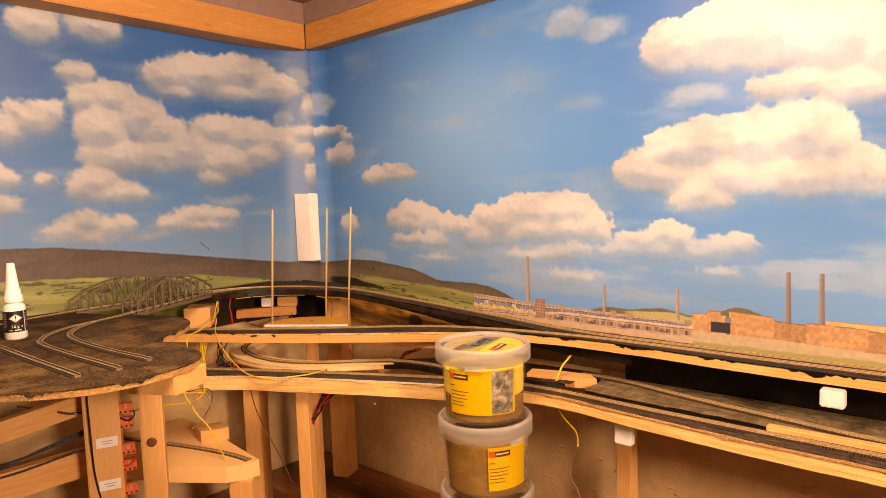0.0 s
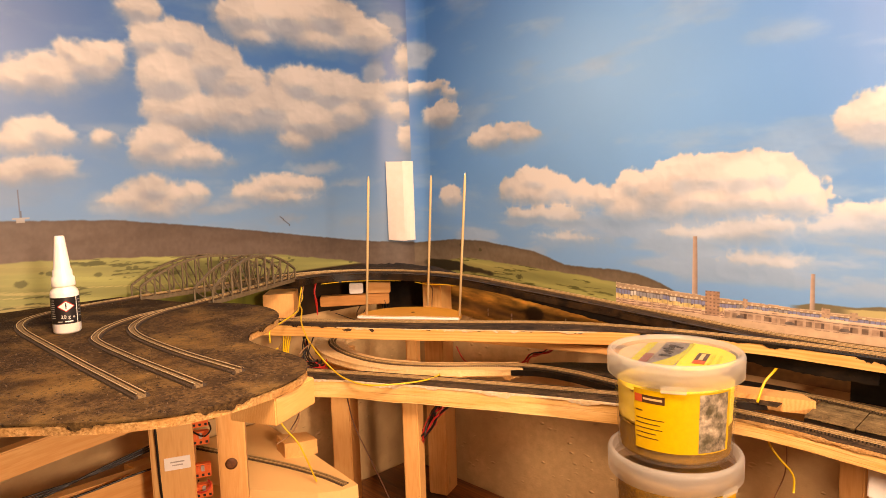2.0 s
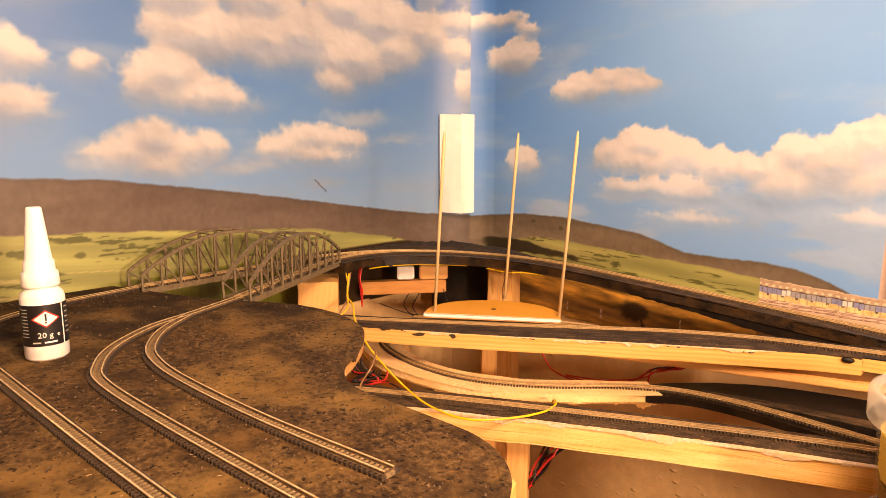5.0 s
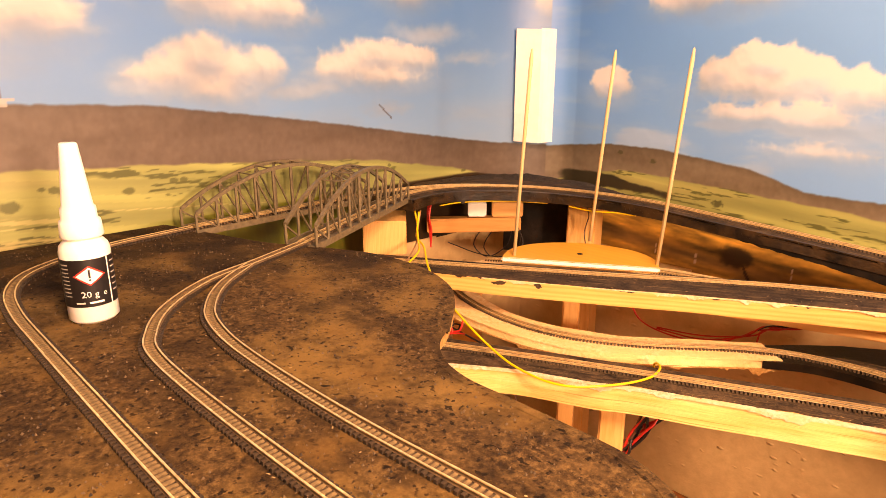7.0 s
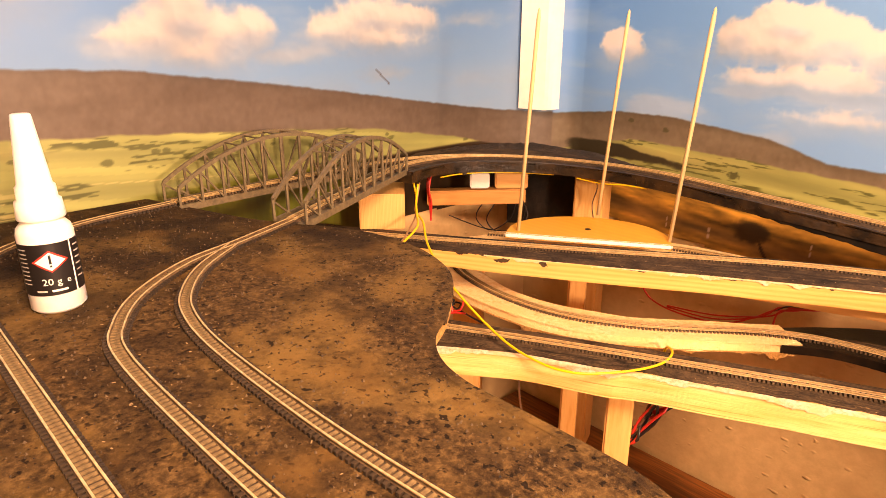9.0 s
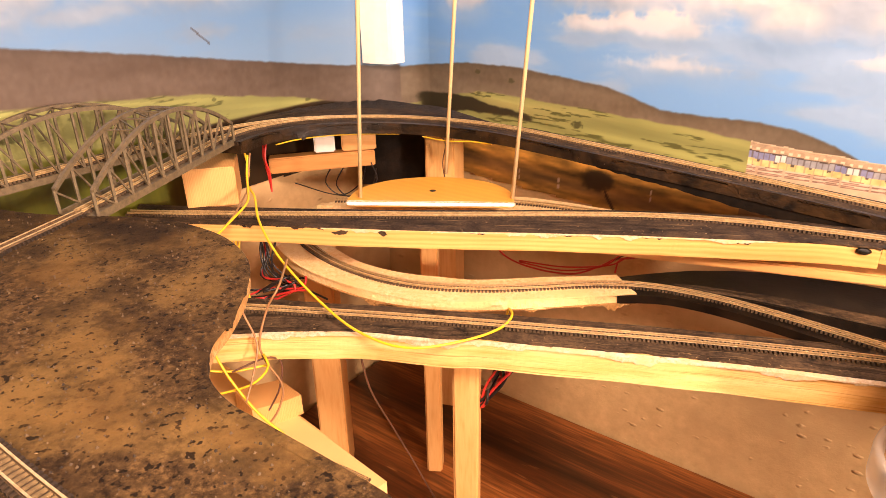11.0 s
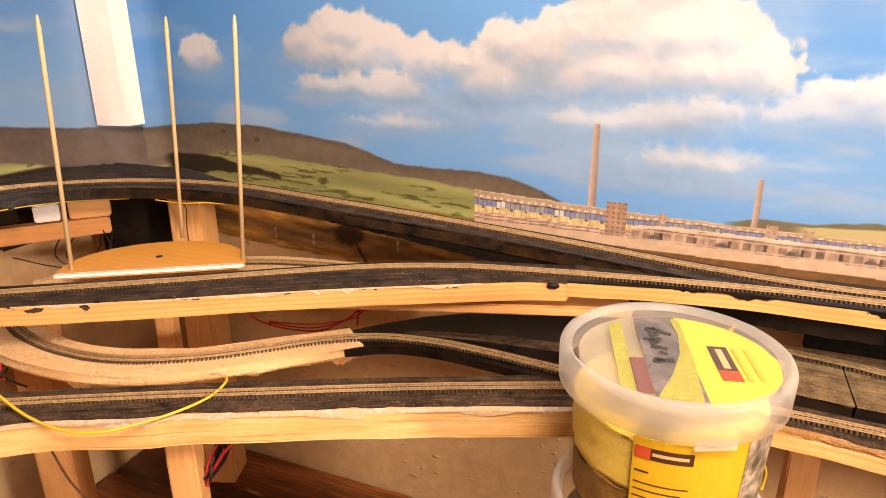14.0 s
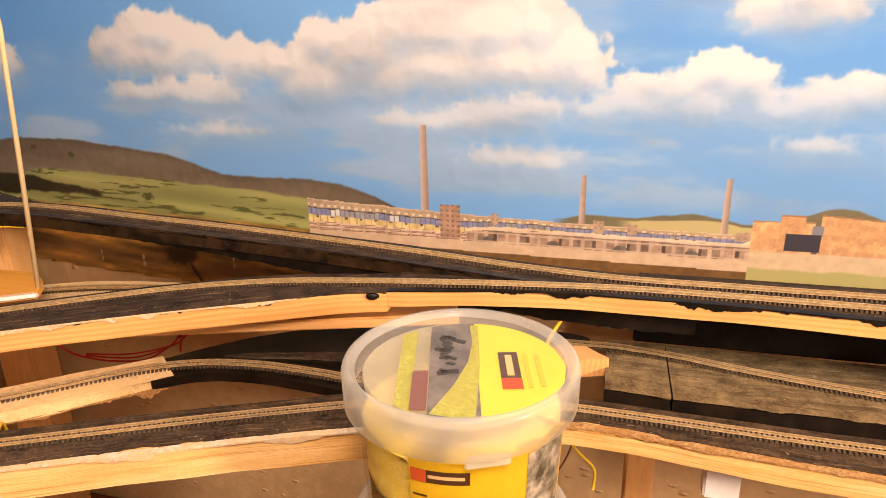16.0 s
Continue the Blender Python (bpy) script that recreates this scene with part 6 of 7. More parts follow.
# ---------- orange terminal blocks on the post ----------
def terminal(x, y, z, turn):
    base = Matrix.Translation((x, y, z)) @ pose(0, 0, 0, 0, 0, turn)
    thing = root("terminal_block", (x, y, z), "orange plastic terminal block screwed to the post", "terminal block", "terminal blocks")
    part("housing", box_bm(0.010, 0.020, 0.017, 0.001), M_ORANGE, thing, "", base)
    for k in range(3):
        part("lever", box_bm(0.004, 0.004, 0.007, 0.0006), M_GREYMETAL if k == 1 else M_ORANGE, thing, "", base @ Matrix.Translation((0.006, -0.007 + 0.007 * k, 0.004)))
        part("opening", box_bm(0.001, 0.003, 0.003, 0), M_INKBLACK, thing, "dark wire opening", base @ Matrix.Translation((0.0052, -0.007 + 0.007 * k, -0.005)))


for z in (1.112, 1.089, 1.046, 1.019, 0.980):
    terminal(-0.934, 0.556, z, -25)


for z in (1.068, 1.000):
    tag = part("paper_tag", box_bm(0.0008, 0.030, 0.016, 0), M_PAPER, None, "", Matrix.Translation((-0.927, 0.522, z)) @ pose(0, 0, 0, 0, 0, -24))
    tagged(tag, "white paper tag with printed bars stuck to the post", "tag", "paper tags")
    for k, w in enumerate((0.016, 0.012)):
        part("print_bar", box_bm(0.0006, w, 0.0014, 0), M_GREYMETAL, tag, "grey printed bar", Matrix.Translation((-0.9263, 0.5217, z + 0.002 - 0.004 * k)) @ pose(0, 0, 0, 0, 0, -24))


# ---------- glue bottle ----------
def on_cylinder(bm, radius, centre, z0, turn):
    """wraps a flat drawing (x across, y up) round an upright cylinder"""
    for v in bm.verts:
        a = turn + v.co.x / radius
        r = radius + v.co.z
        v.co = Vector((centre[0] + r * math.cos(a), centre[1] + r * math.sin(a), z0 + v.co.y))
    return bm


def flat_rect(w, h, x=0, y=0, lift=0.0, cuts=8):
    bm = bmesh.new()
    cols = [[bm.verts.new((x - w / 2 + w * k / cuts, y + s * h / 2, lift)) for s in (-1, 1)] for k in range(cuts + 1)]
    for a, b in zip(cols, cols[1:]):
        bm.faces.new((a[0], b[0], b[1], a[1]))
    return bm


def lettering(text, size, lift):
    """letters of the built-in font as a flat mesh, centred"""
    cu = bpy.data.curves.new("letters", "FONT")
    cu.body, cu.size, cu.align_x, cu.align_y = text, size, "CENTER", "CENTER"
    cu.resolution_u = 2
    tmp = bpy.data.objects.new("letters", cu)
    scene.collection.objects.link(tmp)
    me = tmp.to_mesh()
    bm = bmesh.new()
    bm.from_mesh(me)
    tmp.to_mesh_clear()
    bpy.data.objects.remove(tmp)
    for v in bm.verts:
        v.co.z = lift
    return bm


def glue_bottle(x, y, z, turn):
    thing = root("glue_bottle", (x, y, z), "white plastic glue bottle with black label standing on the plateau", "bottle")
    at = Matrix.Translation((x, y, z))
    r = 0.0139
    part("body", lathe([(0, 0.0004), (r - 0.002, 0), (r, 0.002), (r, 0.0435), (r - 0.0008, 0.047), (r - 0.0036, 0.0503), (0.0100, 0.0513), (0.0100, 0.054), (0, 0.054)], 56), M_GLUE, thing, "", at, True)
    part("cap", lathe([(0, 0.0518), (0.0116, 0.0518), (0.0119, 0.0526), (0.0112, 0.0615), (0.0098, 0.0626), (0.0096, 0.0690), (0.0084, 0.0705), (0.0051, 0.1040), (0.0047, 0.1062), (0.0040, 0.1067), (0, 0.1067)], 48), M_GLUE, thing, "white ribbed pointed cap", at, True)
    c = (x, y)
    lab = part("label", on_cylinder(flat_rect(2 * math.pi * r * 0.94, 0.0290, 0, 0, 0.0003, 64), r, c, z + 0.0258, turn), M_LABELBLACK, thing, "black printed label", None, True)

    def ink(name, bm, mat, label=""):
        return part(name, on_cylinder(bm, r, c, z + 0.0258, turn), mat, lab, label)

    for s, mat, lift in ((0.0086, M_INKRED, 0.0006), (0.0071, M_INKWHITE, 0.0008)):
        bm = bmesh.new()
        n = 8
        ring = []
        for a, b in (((s, 0), (0, s)), ((0, s), (-s, 0)), ((-s, 0), (0, -s)), ((0, -s), (s, 0))):
            ring += [bm.verts.new((a[0] + (b[0] - a[0]) * k / n, 0.0048 + 0.72 * (a[1] + (b[1] - a[1]) * k / n), lift)) for k in range(n)]
        # strips across, so that the shape bends with the bottle
        top = ring[0:2 * n + 1]
        bottom = [ring[0]] + ring[:2 * n - 1:-1]
        for k in range(2 * n):
            q = []
            for v in (top[k], top[k + 1], bottom[k + 1], bottom[k]):
                if v not in q:
                    q.append(v)
            if len(q) > 2:
                bm.faces.new(q)
        ink("warning_diamond", bm, mat, "red edged white warning diamond")
    ink("exclamation_mark", flat_rect(0.0011, 0.0050, 0, 0.0060, 0.0010, 2), M_INKBLACK, "black exclamation mark")
    ink("exclamation_mark", flat_rect(0.0011, 0.0011, 0, 0.0023, 0.0010, 2), M_INKBLACK, "black exclamation mark")
    bm = lettering("20 g", 0.0054, 0.0006)
    for v in bm.verts:
        v.co.x -= 0.0010
        v.co.y -= 0.0068
    ink("lettering", bm, M_INKWHITE, "white weight marking")
    bm = lettering("e", 0.0046, 0.0006)
    for v in bm.verts:
        v.co.x += 0.0070
        v.co.y -= 0.0068
    ink("lettering", bm, M_INKWHITE, "white estimated sign")
    ink("print_bar", flat_rect(0.0075, 0.0012, 0.0020, -0.0118, 0.0006), M_INKWHITE)
    ink("print_bar", flat_rect(0.0050, 0.0010, -0.0064, -0.0118, 0.0006), M_GREYMETAL)
    ink("white_line", flat_rect(0.0009, 0.0290, 0.0108, 0, 0.0006, 2), M_INKWHITE)
    for k in range(9):
        ink("print_bar", flat_rect(0.0055, 0.0006, -0.0138, 0.0115 - 0.0024 * k, 0.0006), M_GREYMETAL)
    for k in range(6):
        ink("print_bar", flat_rect(0.0045, 0.0008, 0.0150, 0.0110 - 0.0036 * k, 0.0006), M_GREYMETAL)
    # the drawn bottle is a size smaller than the real one
    base = Vector((x, y, z))
    for ob in thing.children_recursive:
        about = Vector() if ob.matrix_basis.translation.length > 0 else base
        for v in ob.data.vertices:
            v.co = about + (v.co - about) * 1.05


glue_bottle(-0.977, 0.428, BOARD, math.radians(-12))


# ---------- buckets of scatter grass ----------
BX, BY, BH = -0.454, 0.870, 0.1070


def bucket(z, fill, face):
    """a clear bucket with a frosted snap lid, yellow label and fibres inside"""
    thing = root("grass_bucket", (BX, BY, z), "clear plastic bucket of grass fibres with yellow label", "bucket", "stacked buckets")
    at = Matrix.Translation((BX, BY, z))
    part("tub", lathe([(0, 0.0004), (0.0560, 0.0004), (0.0580, 0.002), (0.0625, 0.090), (0.0645, 0.0905), (0.0645, 0.0920), (0.0625, 0.0925)], 80), M_CLEAR, thing, "clear plastic tub", at, True)
    # the top bucket has a shallow lid, those below a deep one that holds the next tub
    deep = 0.1032 if fill > 0.09 else 0.0985
    part("lid", lathe([(0.0618, deep), (0.0630, deep + 0.0008), (0.0638, 0.1062), (0.0646, 0.1074), (0.0672, 0.1074), (0.0686, 0.1062), (0.0696, 0.1035), (0.0692, 0.0838), (0.0678, 0.0828)], 80), M_FROST, thing, "frosted plastic snap lid", at, True)
    part("lid_top", lathe([(0, deep - 0.0005), (0.0600, deep - 0.0005), (0.0618, deep)], 80), M_LIDTOP, thing, "clear recessed lid top", at, True)
    bm = bmesh.new()
    bmesh.ops.create_cube(bm, size=1.0, matrix=Matrix.Diagonal((0.0016, 0.024, 0.0075, 1)))
    bmesh.ops.bevel(bm, geom=bm.edges[:], offset=0.0009, segments=2, affect="EDGES")
    part("pull_tab", bm, M_FROST, thing, "frosted pull tab", at @ pose(0, 0, 0, 0, 0, face - 10) @ Matrix.Translation((0.0668, 0, 0.0828)))
    def fibres(name, z0, z1, material, label, seed):
        rnd = random.Random(seed)
        bm = bmesh.new()
        rings = []
        for k in range(14):
            t = k / 13
            ring = []
            for j in range(48):
                a = 2 * math.pi * j / 48
                zz = z0 + t * (z1 - z0)
                rr = 0.0560 + 0.0042 * zz / 0.088 + rnd.uniform(-0.0012, 0)
                swell = 0.009 * noise.noise(Vector((math.cos(a) * 2, math.sin(a) * 2, seed * 0.7)))
                ring.append(bm.verts.new((rr * math.cos(a), rr * math.sin(a), zz + (swell if k == 13 else 0))))
            rings.append(ring)
        for a, b in zip(rings, rings[1:]):
            for j in range(48):
                bm.faces.new((a[j], a[(j + 1) % 48], b[(j + 1) % 48], b[j]))
        mid = bm.verts.new((0, 0, z1))
        for j in range(48):
            bm.faces.new((rings[-1][j], rings[-1][(j + 1) % 48], mid))
        bm.faces.new(rings[0][::-1])
        part(name, bm, material, thing, label, at, True)

    if fill > 0.09:
        fibres("pale_fibres", 0.037, 0.076, M_GRASSPALE, "matted pale yellow fibres", 5)
        fibres("dark_fibres", 0.004, 0.0365, M_GRASSDARK, "matted brown fibres", 6)
    else:
        fibres("grass_filling", 0.004, fill, M_GRASS if fill < 0.078 else M_GRASSDARK, "matted olive green fibres", int(z * 100))
    # label round the front
    r, turn = 0.0608, math.radians(face)

    def ink(name, bm, mat, par, label="", dz=0.044):
        return part(name, cone_wrap(bm, turn, z + dz), mat, par, label)

    def cone_wrap(bm, a0, z0):
        for v in bm.verts:
            zz = z0 + v.co.y
            rad = 0.0580 + 0.0045 * (zz - z - 0.002) / 0.088 + 0.0006 + v.co.z
            a = a0 + v.co.x / 0.0606
            v.co = Vector((BX + rad * math.cos(a), BY + rad * math.sin(a), zz))
        return bm

    lab = ink("label", flat_rect(0.1015, 0.063, 0, 0.003, 0, 32), M_YELLOWLABEL, thing, "yellow printed paper label")
    ink("label_photo", flat_rect(0.0330, 0.060, 0.0300, 0.003, 0.0003, 12), M_PHOTO, lab, "dark landscape photo on the label")
    ink("logo_bar", flat_rect(0.0310, 0.0080, -0.0340, 0.0250, 0.0003, 10), M_LOGO, lab, "dark brown logo bar")
    ink("logo_bar", flat_rect(0.0085, 0.0080, -0.0452, 0.0250, 0.0005, 4), M_LOGORED, lab, "orange logo field")
    ink("logo_bar", flat_rect(0.0190, 0.0022, -0.0305, 0.0252, 0.0005, 6), M_LOGOPALE, lab, "pale logo bar")
    ink("print_bar", flat_rect(0.008, 0.0013, -0.0450, 0.012, 0.0003), M_LOGO, lab)
    for k, w in enumerate((0.030, 0.026, 0.028, 0.022, 0.024)):
        ink("print_bar", flat_rect(w, 0.0009, -0.049 + w / 2, 0.004 - 0.005 * k, 0.0003), M_LOGO, lab)
    return thing


Z0 = SHELF
for k in range(4):
    bucket(Z0 + 0.0005 + k * (BH + 0.0011), (0.070, 0.080, 0.079, 0.095)[k], (-52, -60, -2, -55)[k])
TOP = Z0 + 0.0005 + 3 * (BH + 0.0011)


def header_card():
    """the yellow card seen through the frosted top lid"""
    thing = root("header_card", (BX, BY, TOP + 0.10050), "yellow card and bag of dark tufts under the bucket lid", "card")

    def chord(x0, x1, z):
        bm = bmesh.new()
        xs = [x0 + (x1 - x0) * k / 16 for k in range(17)]
        r = 0.0570
        up = [bm.verts.new((v, math.sqrt(max(0, r * r - v * v)), z)) for v in xs]
        dn = [bm.verts.new((v, -math.sqrt(max(0, r * r - v * v)), z)) for v in xs]
        for k in range(16):
            bm.faces.new([v for v in (dn[k], dn[k + 1], up[k + 1], up[k])])
        return bm

    at = Matrix.Translation((BX, BY, TOP + 0.0050)) @ pose(0, 0, 0, 0, 0, 14) @ Matrix.Translation((0.004, -0.003, 0))
    bag = lathe([(0, 0.09550), (0.0570, 0.09550), (0.0575, 0.09500), (0.0570, 0.0895), (0, 0.0895)], 48)
    part("bag", bag, M_BAG, thing, "milky plastic bag", Matrix.Translation((BX, BY, TOP + 0.0050)))
    part("card", chord(0.006, 0.0569, 0.09690), M_CARD, thing, "bright yellow card", at)
    part("bag_picture", chord(-0.022, 0.006, 0.09680), M_PICTURE, thing, "grey picture of dark tufts", at)
    part("bag_window", chord(-0.040, -0.031, 0.09670), M_GREENTUFT, thing, "pale green tufts", at)
    rnd = random.Random(4)
    for k in range(14):
        x, y = rnd.uniform(-0.016, -0.004), rnd.uniform(-0.012, 0.040)
        part("dark_twig", box_bm(rnd.uniform(0.004, 0.011), rnd.uniform(0.0016, 0.0042), 0.0006, 0), M_TWIG, thing, "", at @ Matrix.Translation((x, y, 0.09730)) @ pose(0, 0, 0, 0, 0, rnd.uniform(-40, 40)))
    part("brown_tab", box_bm(0.009, 0.040, 0.0006, 0.0002), M_BROWNTAB, thing, "brown tear strip", at @ Matrix.Translation((-0.027, -0.026, 0.09720)))
    part("logo_bar", box_bm(0.0115, 0.042, 0.0005, 0), M_LOGO, thing, "dark logo bar", at @ Matrix.Translation((0.0245, -0.006, 0.09730)))
    part("logo_bar", box_bm(0.0115, 0.011, 0.0005, 0), M_LOGORED, thing, "red logo field", at @ Matrix.Translation((0.0245, -0.0215, 0.09750)))
    part("logo_bar", box_bm(0.0040, 0.024, 0.0005, 0), M_LOGOPALE, thing, "pale logo bar", at @ Matrix.Translation((0.0245, -0.001, 0.09760)))
    for k, (x, w) in enumerate(((0.0345, 0.040), (0.0415, 0.038))):
        part("print_bar", box_bm(0.0026, w, 0.0005, 0), M_DARKYELLOW, thing, "", at @ Matrix.Translation((x, -0.006, 0.09730)))
    # meadow photo that runs slantwise into the yellow field
    bm = bmesh.new()
    rim = [(-0.021, -0.0500), (-0.008, -0.0540), (0.0030, -0.0540), (0.0075, 0.0), (0.0085, 0.0540), (0.0030, 0.0540), (0.0040, 0.030), (0.0005, 0.004), (-0.008, -0.022)]
    bm.faces.new([bm.verts.new((x, y, 0.09705)) for x, y in rim])
    part("meadow_photo", bm, M_GREENTUFT, thing, "yellow green meadow photo", at)


header_card()

# ---------- loose wires ----------
wire("yellow", [(-1.125, 0.832, 1.232), (-1.112, 0.826, 1.212), (-1.093, 0.808, 1.204), (-1.066, 0.795, 1.200), (-1.037, 0.775, 1.187), (-0.999, 0.760, 1.170), (-0.963, 0.752, 1.156), (-0.929, 0.748, 1.143), (-0.893, 0.745, 1.133), (-0.859, 0.746, 1.1292), (-0.837, 0.752, 1.1285), (-0.820, 0.766, 1.1285), (-0.800, 0.796, 1.1285), (-0.791, 0.823, 1.1285), (-0.794, 0.845, 1.1285), (-0.806, 0.859, 1.125), (-0.812, 0.866, 1.112)], 0.0012, "bright yellow wire drooping over the front lath")
wire("yellow", [(-1.100, 0.818, 1.232), (-1.092, 0.808, 1.214), (-1.078, 0.797, 1.204), (-1.057, 0.778, 1.199), (-1.042, 0.742, 1.191), (-1.024, 0.712, 1.187), (-1.012, 0.704, 1.170)], 0.0012, "yellow wire pulled over the middle lath")
wire("violet", [(-1.105, 0.825, 1.232), (-1.100, 0.815, 1.208), (-1.085, 0.800, 1.200), (-1.066, 0.770, 1.190), (-1.048, 0.742, 1.186)], 0.001)
for k in range(3):
    wire("red", [(-1.142 + 0.003 * k, 0.872, 1.232), (-1.140 + 0.004 * k, 0.868 - 0.002 * k, 1.212), (-1.136 + 0.002 * k, 0.868, 1.195), (-1.138, 0.872, 1.170)], 0.001)
for k in range(4):
    wire("yellow", [(-1.086 + 0.0030 * k, 0.770 + 0.003 * k, 1.160), (-1.082 + 0.002 * k, 0.767 + 0.0025 * k, 1.148), (-1.066 + 0.0022 * k, 0.756 + 0.0018 * k, 1.136 - 0.002 * (k % 2)), (-1.043 + 0.003 * k, 0.743 + 0.002 * k, 1.118), (-1.037 + 0.003 * k, 0.745 + 0.002 * k, 1.098)], 0.0013, "yellow wire of a bundle hanging between the laths")
rnd = random.Random(77)
for k in range(5):
    s = [Vector((rnd.uniform(-0.007, 0.007), rnd.uniform(-0.006, 0.006), rnd.uniform(-0.006, 0.006))) for i in range(6)]
    wire("red" if k == 3 else "black", [Vector((-1.078, 0.806, 1.160)) + s[0], Vector((-1.072, 0.798, 1.136)) + s[1], Vector((-1.058, 0.792, 1.118)) + s[2], Vector((-1.036, 0.796, 1.112)) + s[3], Vector((-1.022, 0.790, 1.116)) + s[4], Vector((-1.045, 0.770, 1.106)) + s[5]], 0.0012, "thin dark wire tangled between the laths")
wire("black", [(-1.082, 0.812, 1.160), (-1.078, 0.808, 1.136), (-1.068, 0.805, 1.115), (-1.051, 0.811, 1.105), (-1.035, 0.823, 1.106), (-1.034, 0.806, 1.100), (-1.057, 0.765, 1.110)], 0.0011)
wire("black", [(-1.062, 0.816, 1.158), (-1.056, 0.798, 1.132), (-1.042, 0.790, 1.121), (-1.018, 0.799, 1.112), (-0.997, 0.800, 1.109), (-0.981, 0.802, 1.106)], 0.0011)
wire("black", [(-1.075, 0.806, 1.160), (-1.060, 0.800, 1.128), (-1.046, 0.806, 1.112), (-1.022, 0.800, 1.120), (-1.030, 0.786, 1.106), (-1.058, 0.762, 1.102)], 0.0010)
wire("red", [(-1.055, 0.763, 1.105), (-1.042, 0.777, 1.111), (-1.024, 0.791, 1.110), (-1.009, 0.797, 1.114), (-1.010, 0.802, 1.124)], 0.0011)
wire("red", [(-1.053, 0.768, 1.102), (-1.034, 0.779, 1.100), (-1.018, 0.791, 1.109), (-1.002, 0.797, 1.112)], 0.0011)
wire("yellow", [(-1.010, 0.715, 1.160), (-0.973, 0.667, 1.155), (-0.972, 0.666, 1.145), (-0.968, 0.663, 1.127), (-0.958, 0.665, 1.105), (-0.944, 0.670, 1.082), (-0.932, 0.676, 1.064), (-0.914, 0.686, 1.042), (-0.905, 0.705, 0.985)], 0.0012, "yellow wire looping below the plateau")
wire("yellow", [(-1.020, 0.600, 1.118), (-0.979, 0.636, 1.121), (-0.973, 0.649, 1.112), (-0.961, 0.671, 1.102), (-0.949, 0.698, 1.098)], 0.0011)
wire("yellow", [(-1.030, 0.600, 1.075), (-0.983, 0.635, 1.085), (-0.964, 0.660, 1.085), (-0.948, 0.681, 1.089), (-0.941, 0.694, 1.101), (-0.942, 0.692, 1.115)], 0.0011)
wire("violet", [(-1.030, 0.735, 1.164), (-0.964, 0.692, 1.170), (-0.959, 0.690, 1.151), (-0.947, 0.691, 1.125), (-0.942, 0.680, 1.103), (-0.939, 0.667, 1.083)], 0.001)
wire("violet", [(-0.985, 0.762, 1.164), (-0.944, 0.718, 1.167), (-0.949, 0.707, 1.149), (-0.948, 0.694, 1.123), (-0.944, 0.695, 1.105), (-0.936, 0.701, 1.085), (-0.934, 0.699, 1.071), (-0.936, 0.688, 1.054), (-0.945, 0.668, 1.041)], 0.001)
wire("brown", [(-0.954, 0.668, 1.106), (-0.949, 0.699, 1.105), (-0.945, 0.711, 1.095), (-0.944, 0.704, 1.072), (-0.948, 0.693, 1.054)], 0.0009)
wire("red", [(-0.927, 1.018, 1.115), (-0.910, 1.020, 1.092), (-0.874, 1.024, 1.083), (-0.825, 1.029, 1.086), (-0.792, 1.032, 1.104), (-0.775, 1.028, 1.118), (-0.748, 1.024, 1.129), (-0.730, 1.03, 1.150)], 0.0011)
wire("red", [(-0.771, 1.020, 1.106), (-0.768, 1.022, 1.121), (-0.748, 1.020, 1.130), (-0.729, 1.022, 1.136), (-0.715, 1.03, 1.150)], 0.0011)
wire("black", [(-0.775, 1.026, 1.118), (-0.760, 1.020, 1.130), (-0.742, 1.022, 1.134), (-0.725, 1.022, 1.146)], 0.0009)
rnd = random.Random(61)
for k in range(10):
    a, b, c = [Vector((rnd.uniform(-0.006, 0.014), rnd.uniform(-0.006, 0.004), rnd.uniform(-0.009, 0.009))) for i in range(3)]
    wire(("red", "black", "red", "black", "red", "brown", "black", "red", "black", "red")[k], [(-0.800 + 0.0045 * k, 0.862, 1.0985), Vector((-0.800, 0.846, 1.078)) + a, Vector((-0.811, 0.838, 1.056)) + b, Vector((-0.820, 0.832, 1.036)) + c, (-0.823, 0.834, 1.014 + 0.0015 * k)], 0.0015, "red and black wires bunched beside the post" if k == 0 else "thin wire bunched beside the post")
for k in range(2):
    lift = 0.0045 * k
    wire("red", [(-0.890, 1.024, 1.086 + lift * 0.4), (-0.840, 1.026, 1.088 + lift), (-0.800, 1.025, 1.101 + lift * 0.5), (-0.780 + lift, 1.024, 1.113), (-0.768 + lift, 1.022, 1.126 - lift * 0.6), (-0.750, 1.022, 1.130 + lift * 0.7), (-0.732, 1.024, 1.136), (-0.718, 1.032, 1.150)], 0.0010, "red wires looping up behind the black deck")
for k in range(2):
    wire("black", [(-1.150 + 0.02 * k, 0.985, 1.176), (-1.158 + 0.02 * k, 0.975, 1.150), (-1.140 + 0.02 * k, 0.985, 1.133), (-1.118 + 0.02 * k, 1.000, 1.150), (-1.112 + 0.018 * k, 1.005, 1.172)], 0.0008, "thin dark wire looped before the wall")
wire("brown", [(-0.893, 0.755, 1.100), (-0.898, 0.770, 1.050), (-0.896, 0.795, 0.991), (-0.894, 0.815, 0.944), (-0.86, 0.83, 0.87), (-0.80, 0.85, SHELF + 0.002)], 0.001)
wire("black", [(-0.935, 0.500, 1.232), (-0.930, 0.500, 1.100), (-0.935, 0.505, 1.010), (-0.930, 0.52, 0.93)], 0.0016, "thick dark cable hanging below the plateau")
wire("black", [(-1.00, 0.25, 1.040), (-1.00, 0.42, 1.036), (-0.985, 0.53, 1.045), (-0.96, 0.56, 1.02)], 0.0014, "dark cable along the cross board")
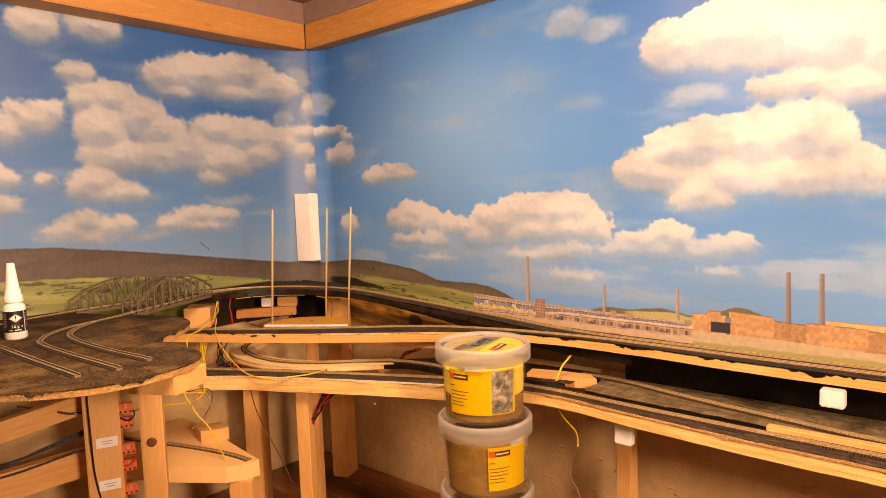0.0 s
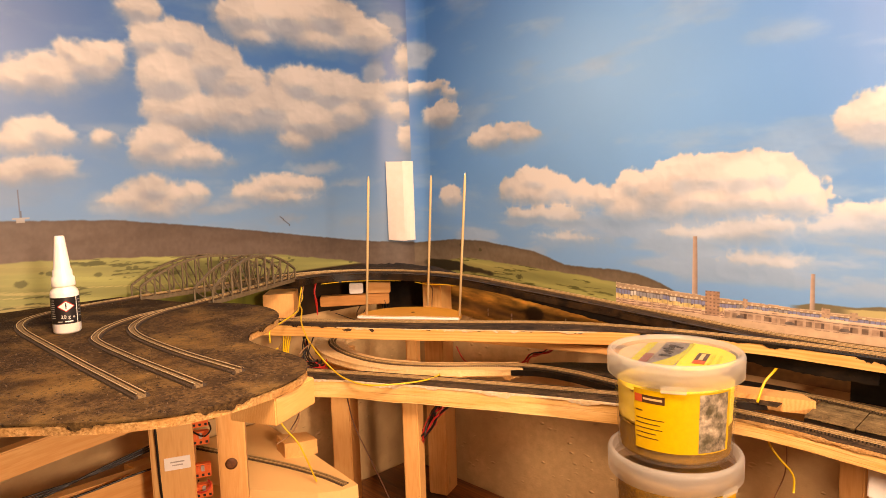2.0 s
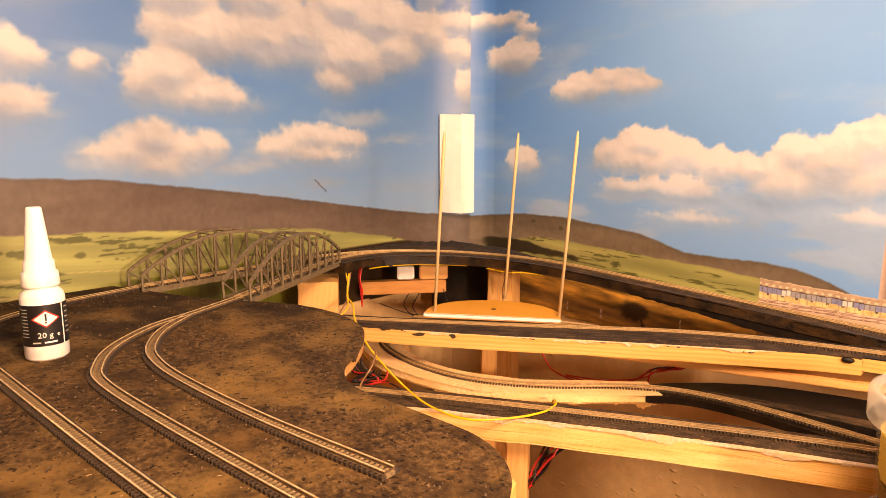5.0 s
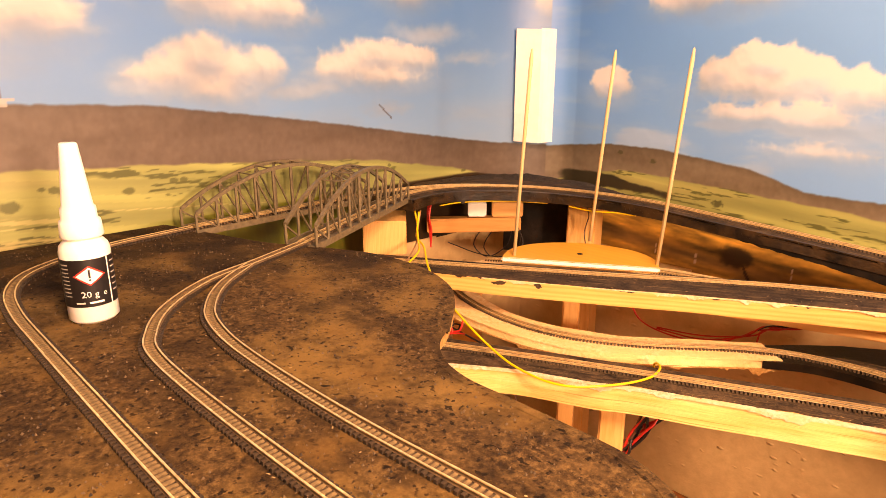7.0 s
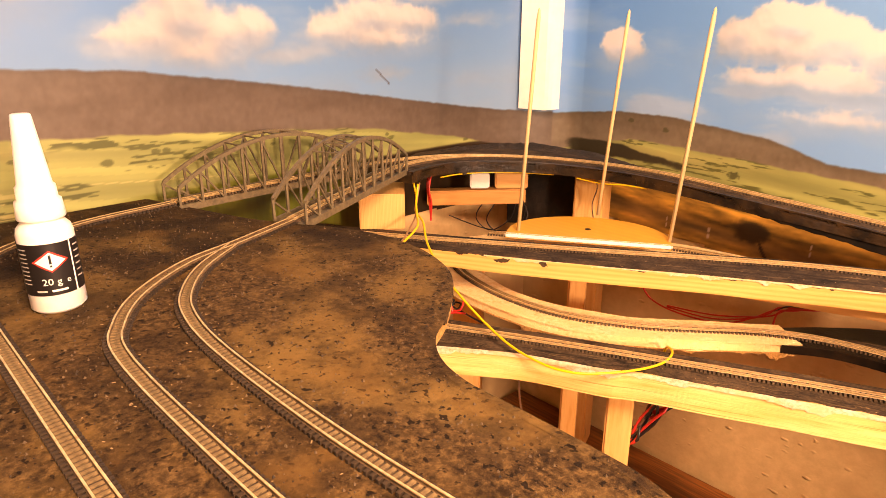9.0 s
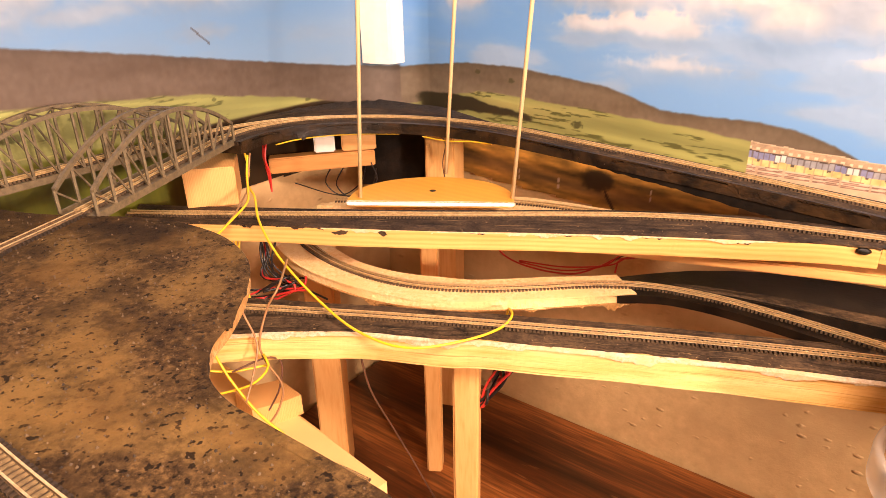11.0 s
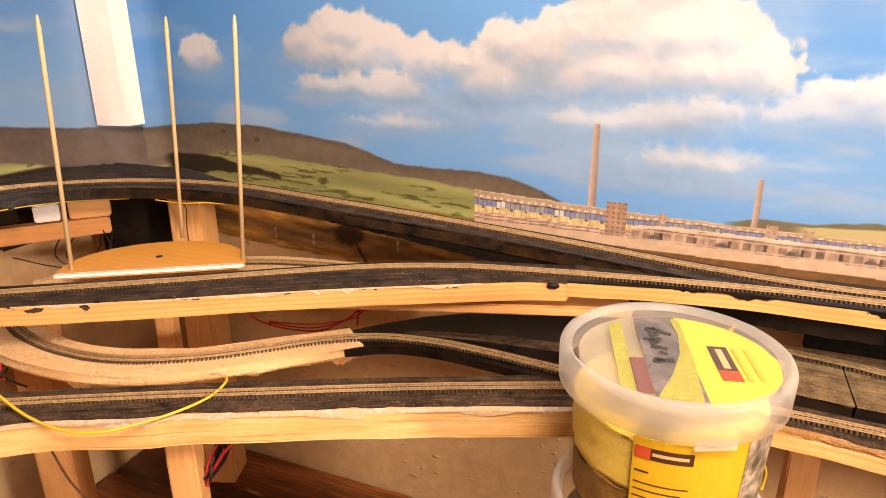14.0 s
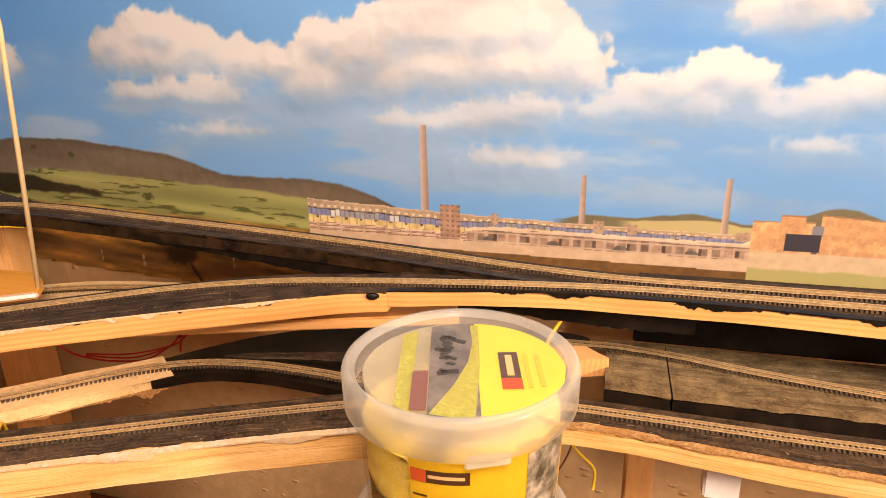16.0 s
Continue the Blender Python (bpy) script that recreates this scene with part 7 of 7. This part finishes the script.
wire("yellow", [(-0.404, 1.044, 1.172), (-0.411, 1.041, 1.160), (-0.417, 1.033, 1.150), (-0.419, 1.026, 1.140), (-0.420, 1.016, 1.127)], 0.0017, "yellow wire tied round the timber stub")
wire("yellow", [(-0.399, 0.985, 1.1015), (-0.393, 0.980, 1.092), (-0.385, 0.985, 1.078), (-0.373, 0.995, 1.058), (-0.373, 0.998, 1.036)], 0.0013)
wire("violet", [(-0.385, 1.010, 1.105), (-0.395, 1.040, 1.040), (-0.412, 1.050, 0.990), (-0.414, 1.044, 0.960), (-0.400, 1.048, 0.930), (-0.39, 1.06, SHELF + 0.002)], 0.0009)
wire("black", [(-1.165, 0.930, 1.160), (-1.120, 0.950, 1.148), (-1.085, 0.965, 1.150), (-1.075, 0.985, 1.165), (-1.088, 0.990, 1.185)], 0.0007)

wire("yellow", [(-1.120, 0.872, 1.2285), (-1.122, 0.905, 1.2270), (-1.108, 0.938, 1.2265), (-1.080, 0.972, 1.2255), (-1.046, 0.998, 1.2245)], 0.0008, "thin yellow wire strung under the corner track")
wire("yellow", [(-1.020, 1.010, 1.2225), (-0.990, 1.016, 1.2200), (-0.960, 1.024, 1.2215), (-0.935, 1.030, 1.2205)], 0.0008, "thin yellow wire strung under the corner track")
wire("brown", [(-1.000, 1.022, 1.222), (-1.012, 1.045, 1.205), (-1.022, 1.052, 1.180), (-1.010, 1.040, 1.1625)], 0.0008)

# ---------- assumed ceiling lamps at the two point lights, out of sight ---
for x, y, z in (LAMP, LAMP2):
    thing = root("ceiling_lamp", (x, y, CEIL), "assumed ceiling lamp, out of view, over a warm point light", "lamp", "ceiling lamps")
    part("canopy", lathe([(0, 0), (0.06, 0), (0.058, -0.012), (0, -0.014)], 32), M_WHITE, thing, "white metal canopy", Matrix.Translation((x, y, CEIL - 0.0005)))
    if z < 1.7:
        part("cord", tube([Vector((x, y, CEIL - 0.012)), Vector((x, y, z + 0.13))], 0.004), M_WHITE, thing, "white cord")

# ---------- single sleepers of the plateau tracks ----------
for thing, spots in LATER:
    for m in spots:
        ob = new("sleeper", SLEEPER)
        ob.matrix_basis = m
        attach(ob, thing)
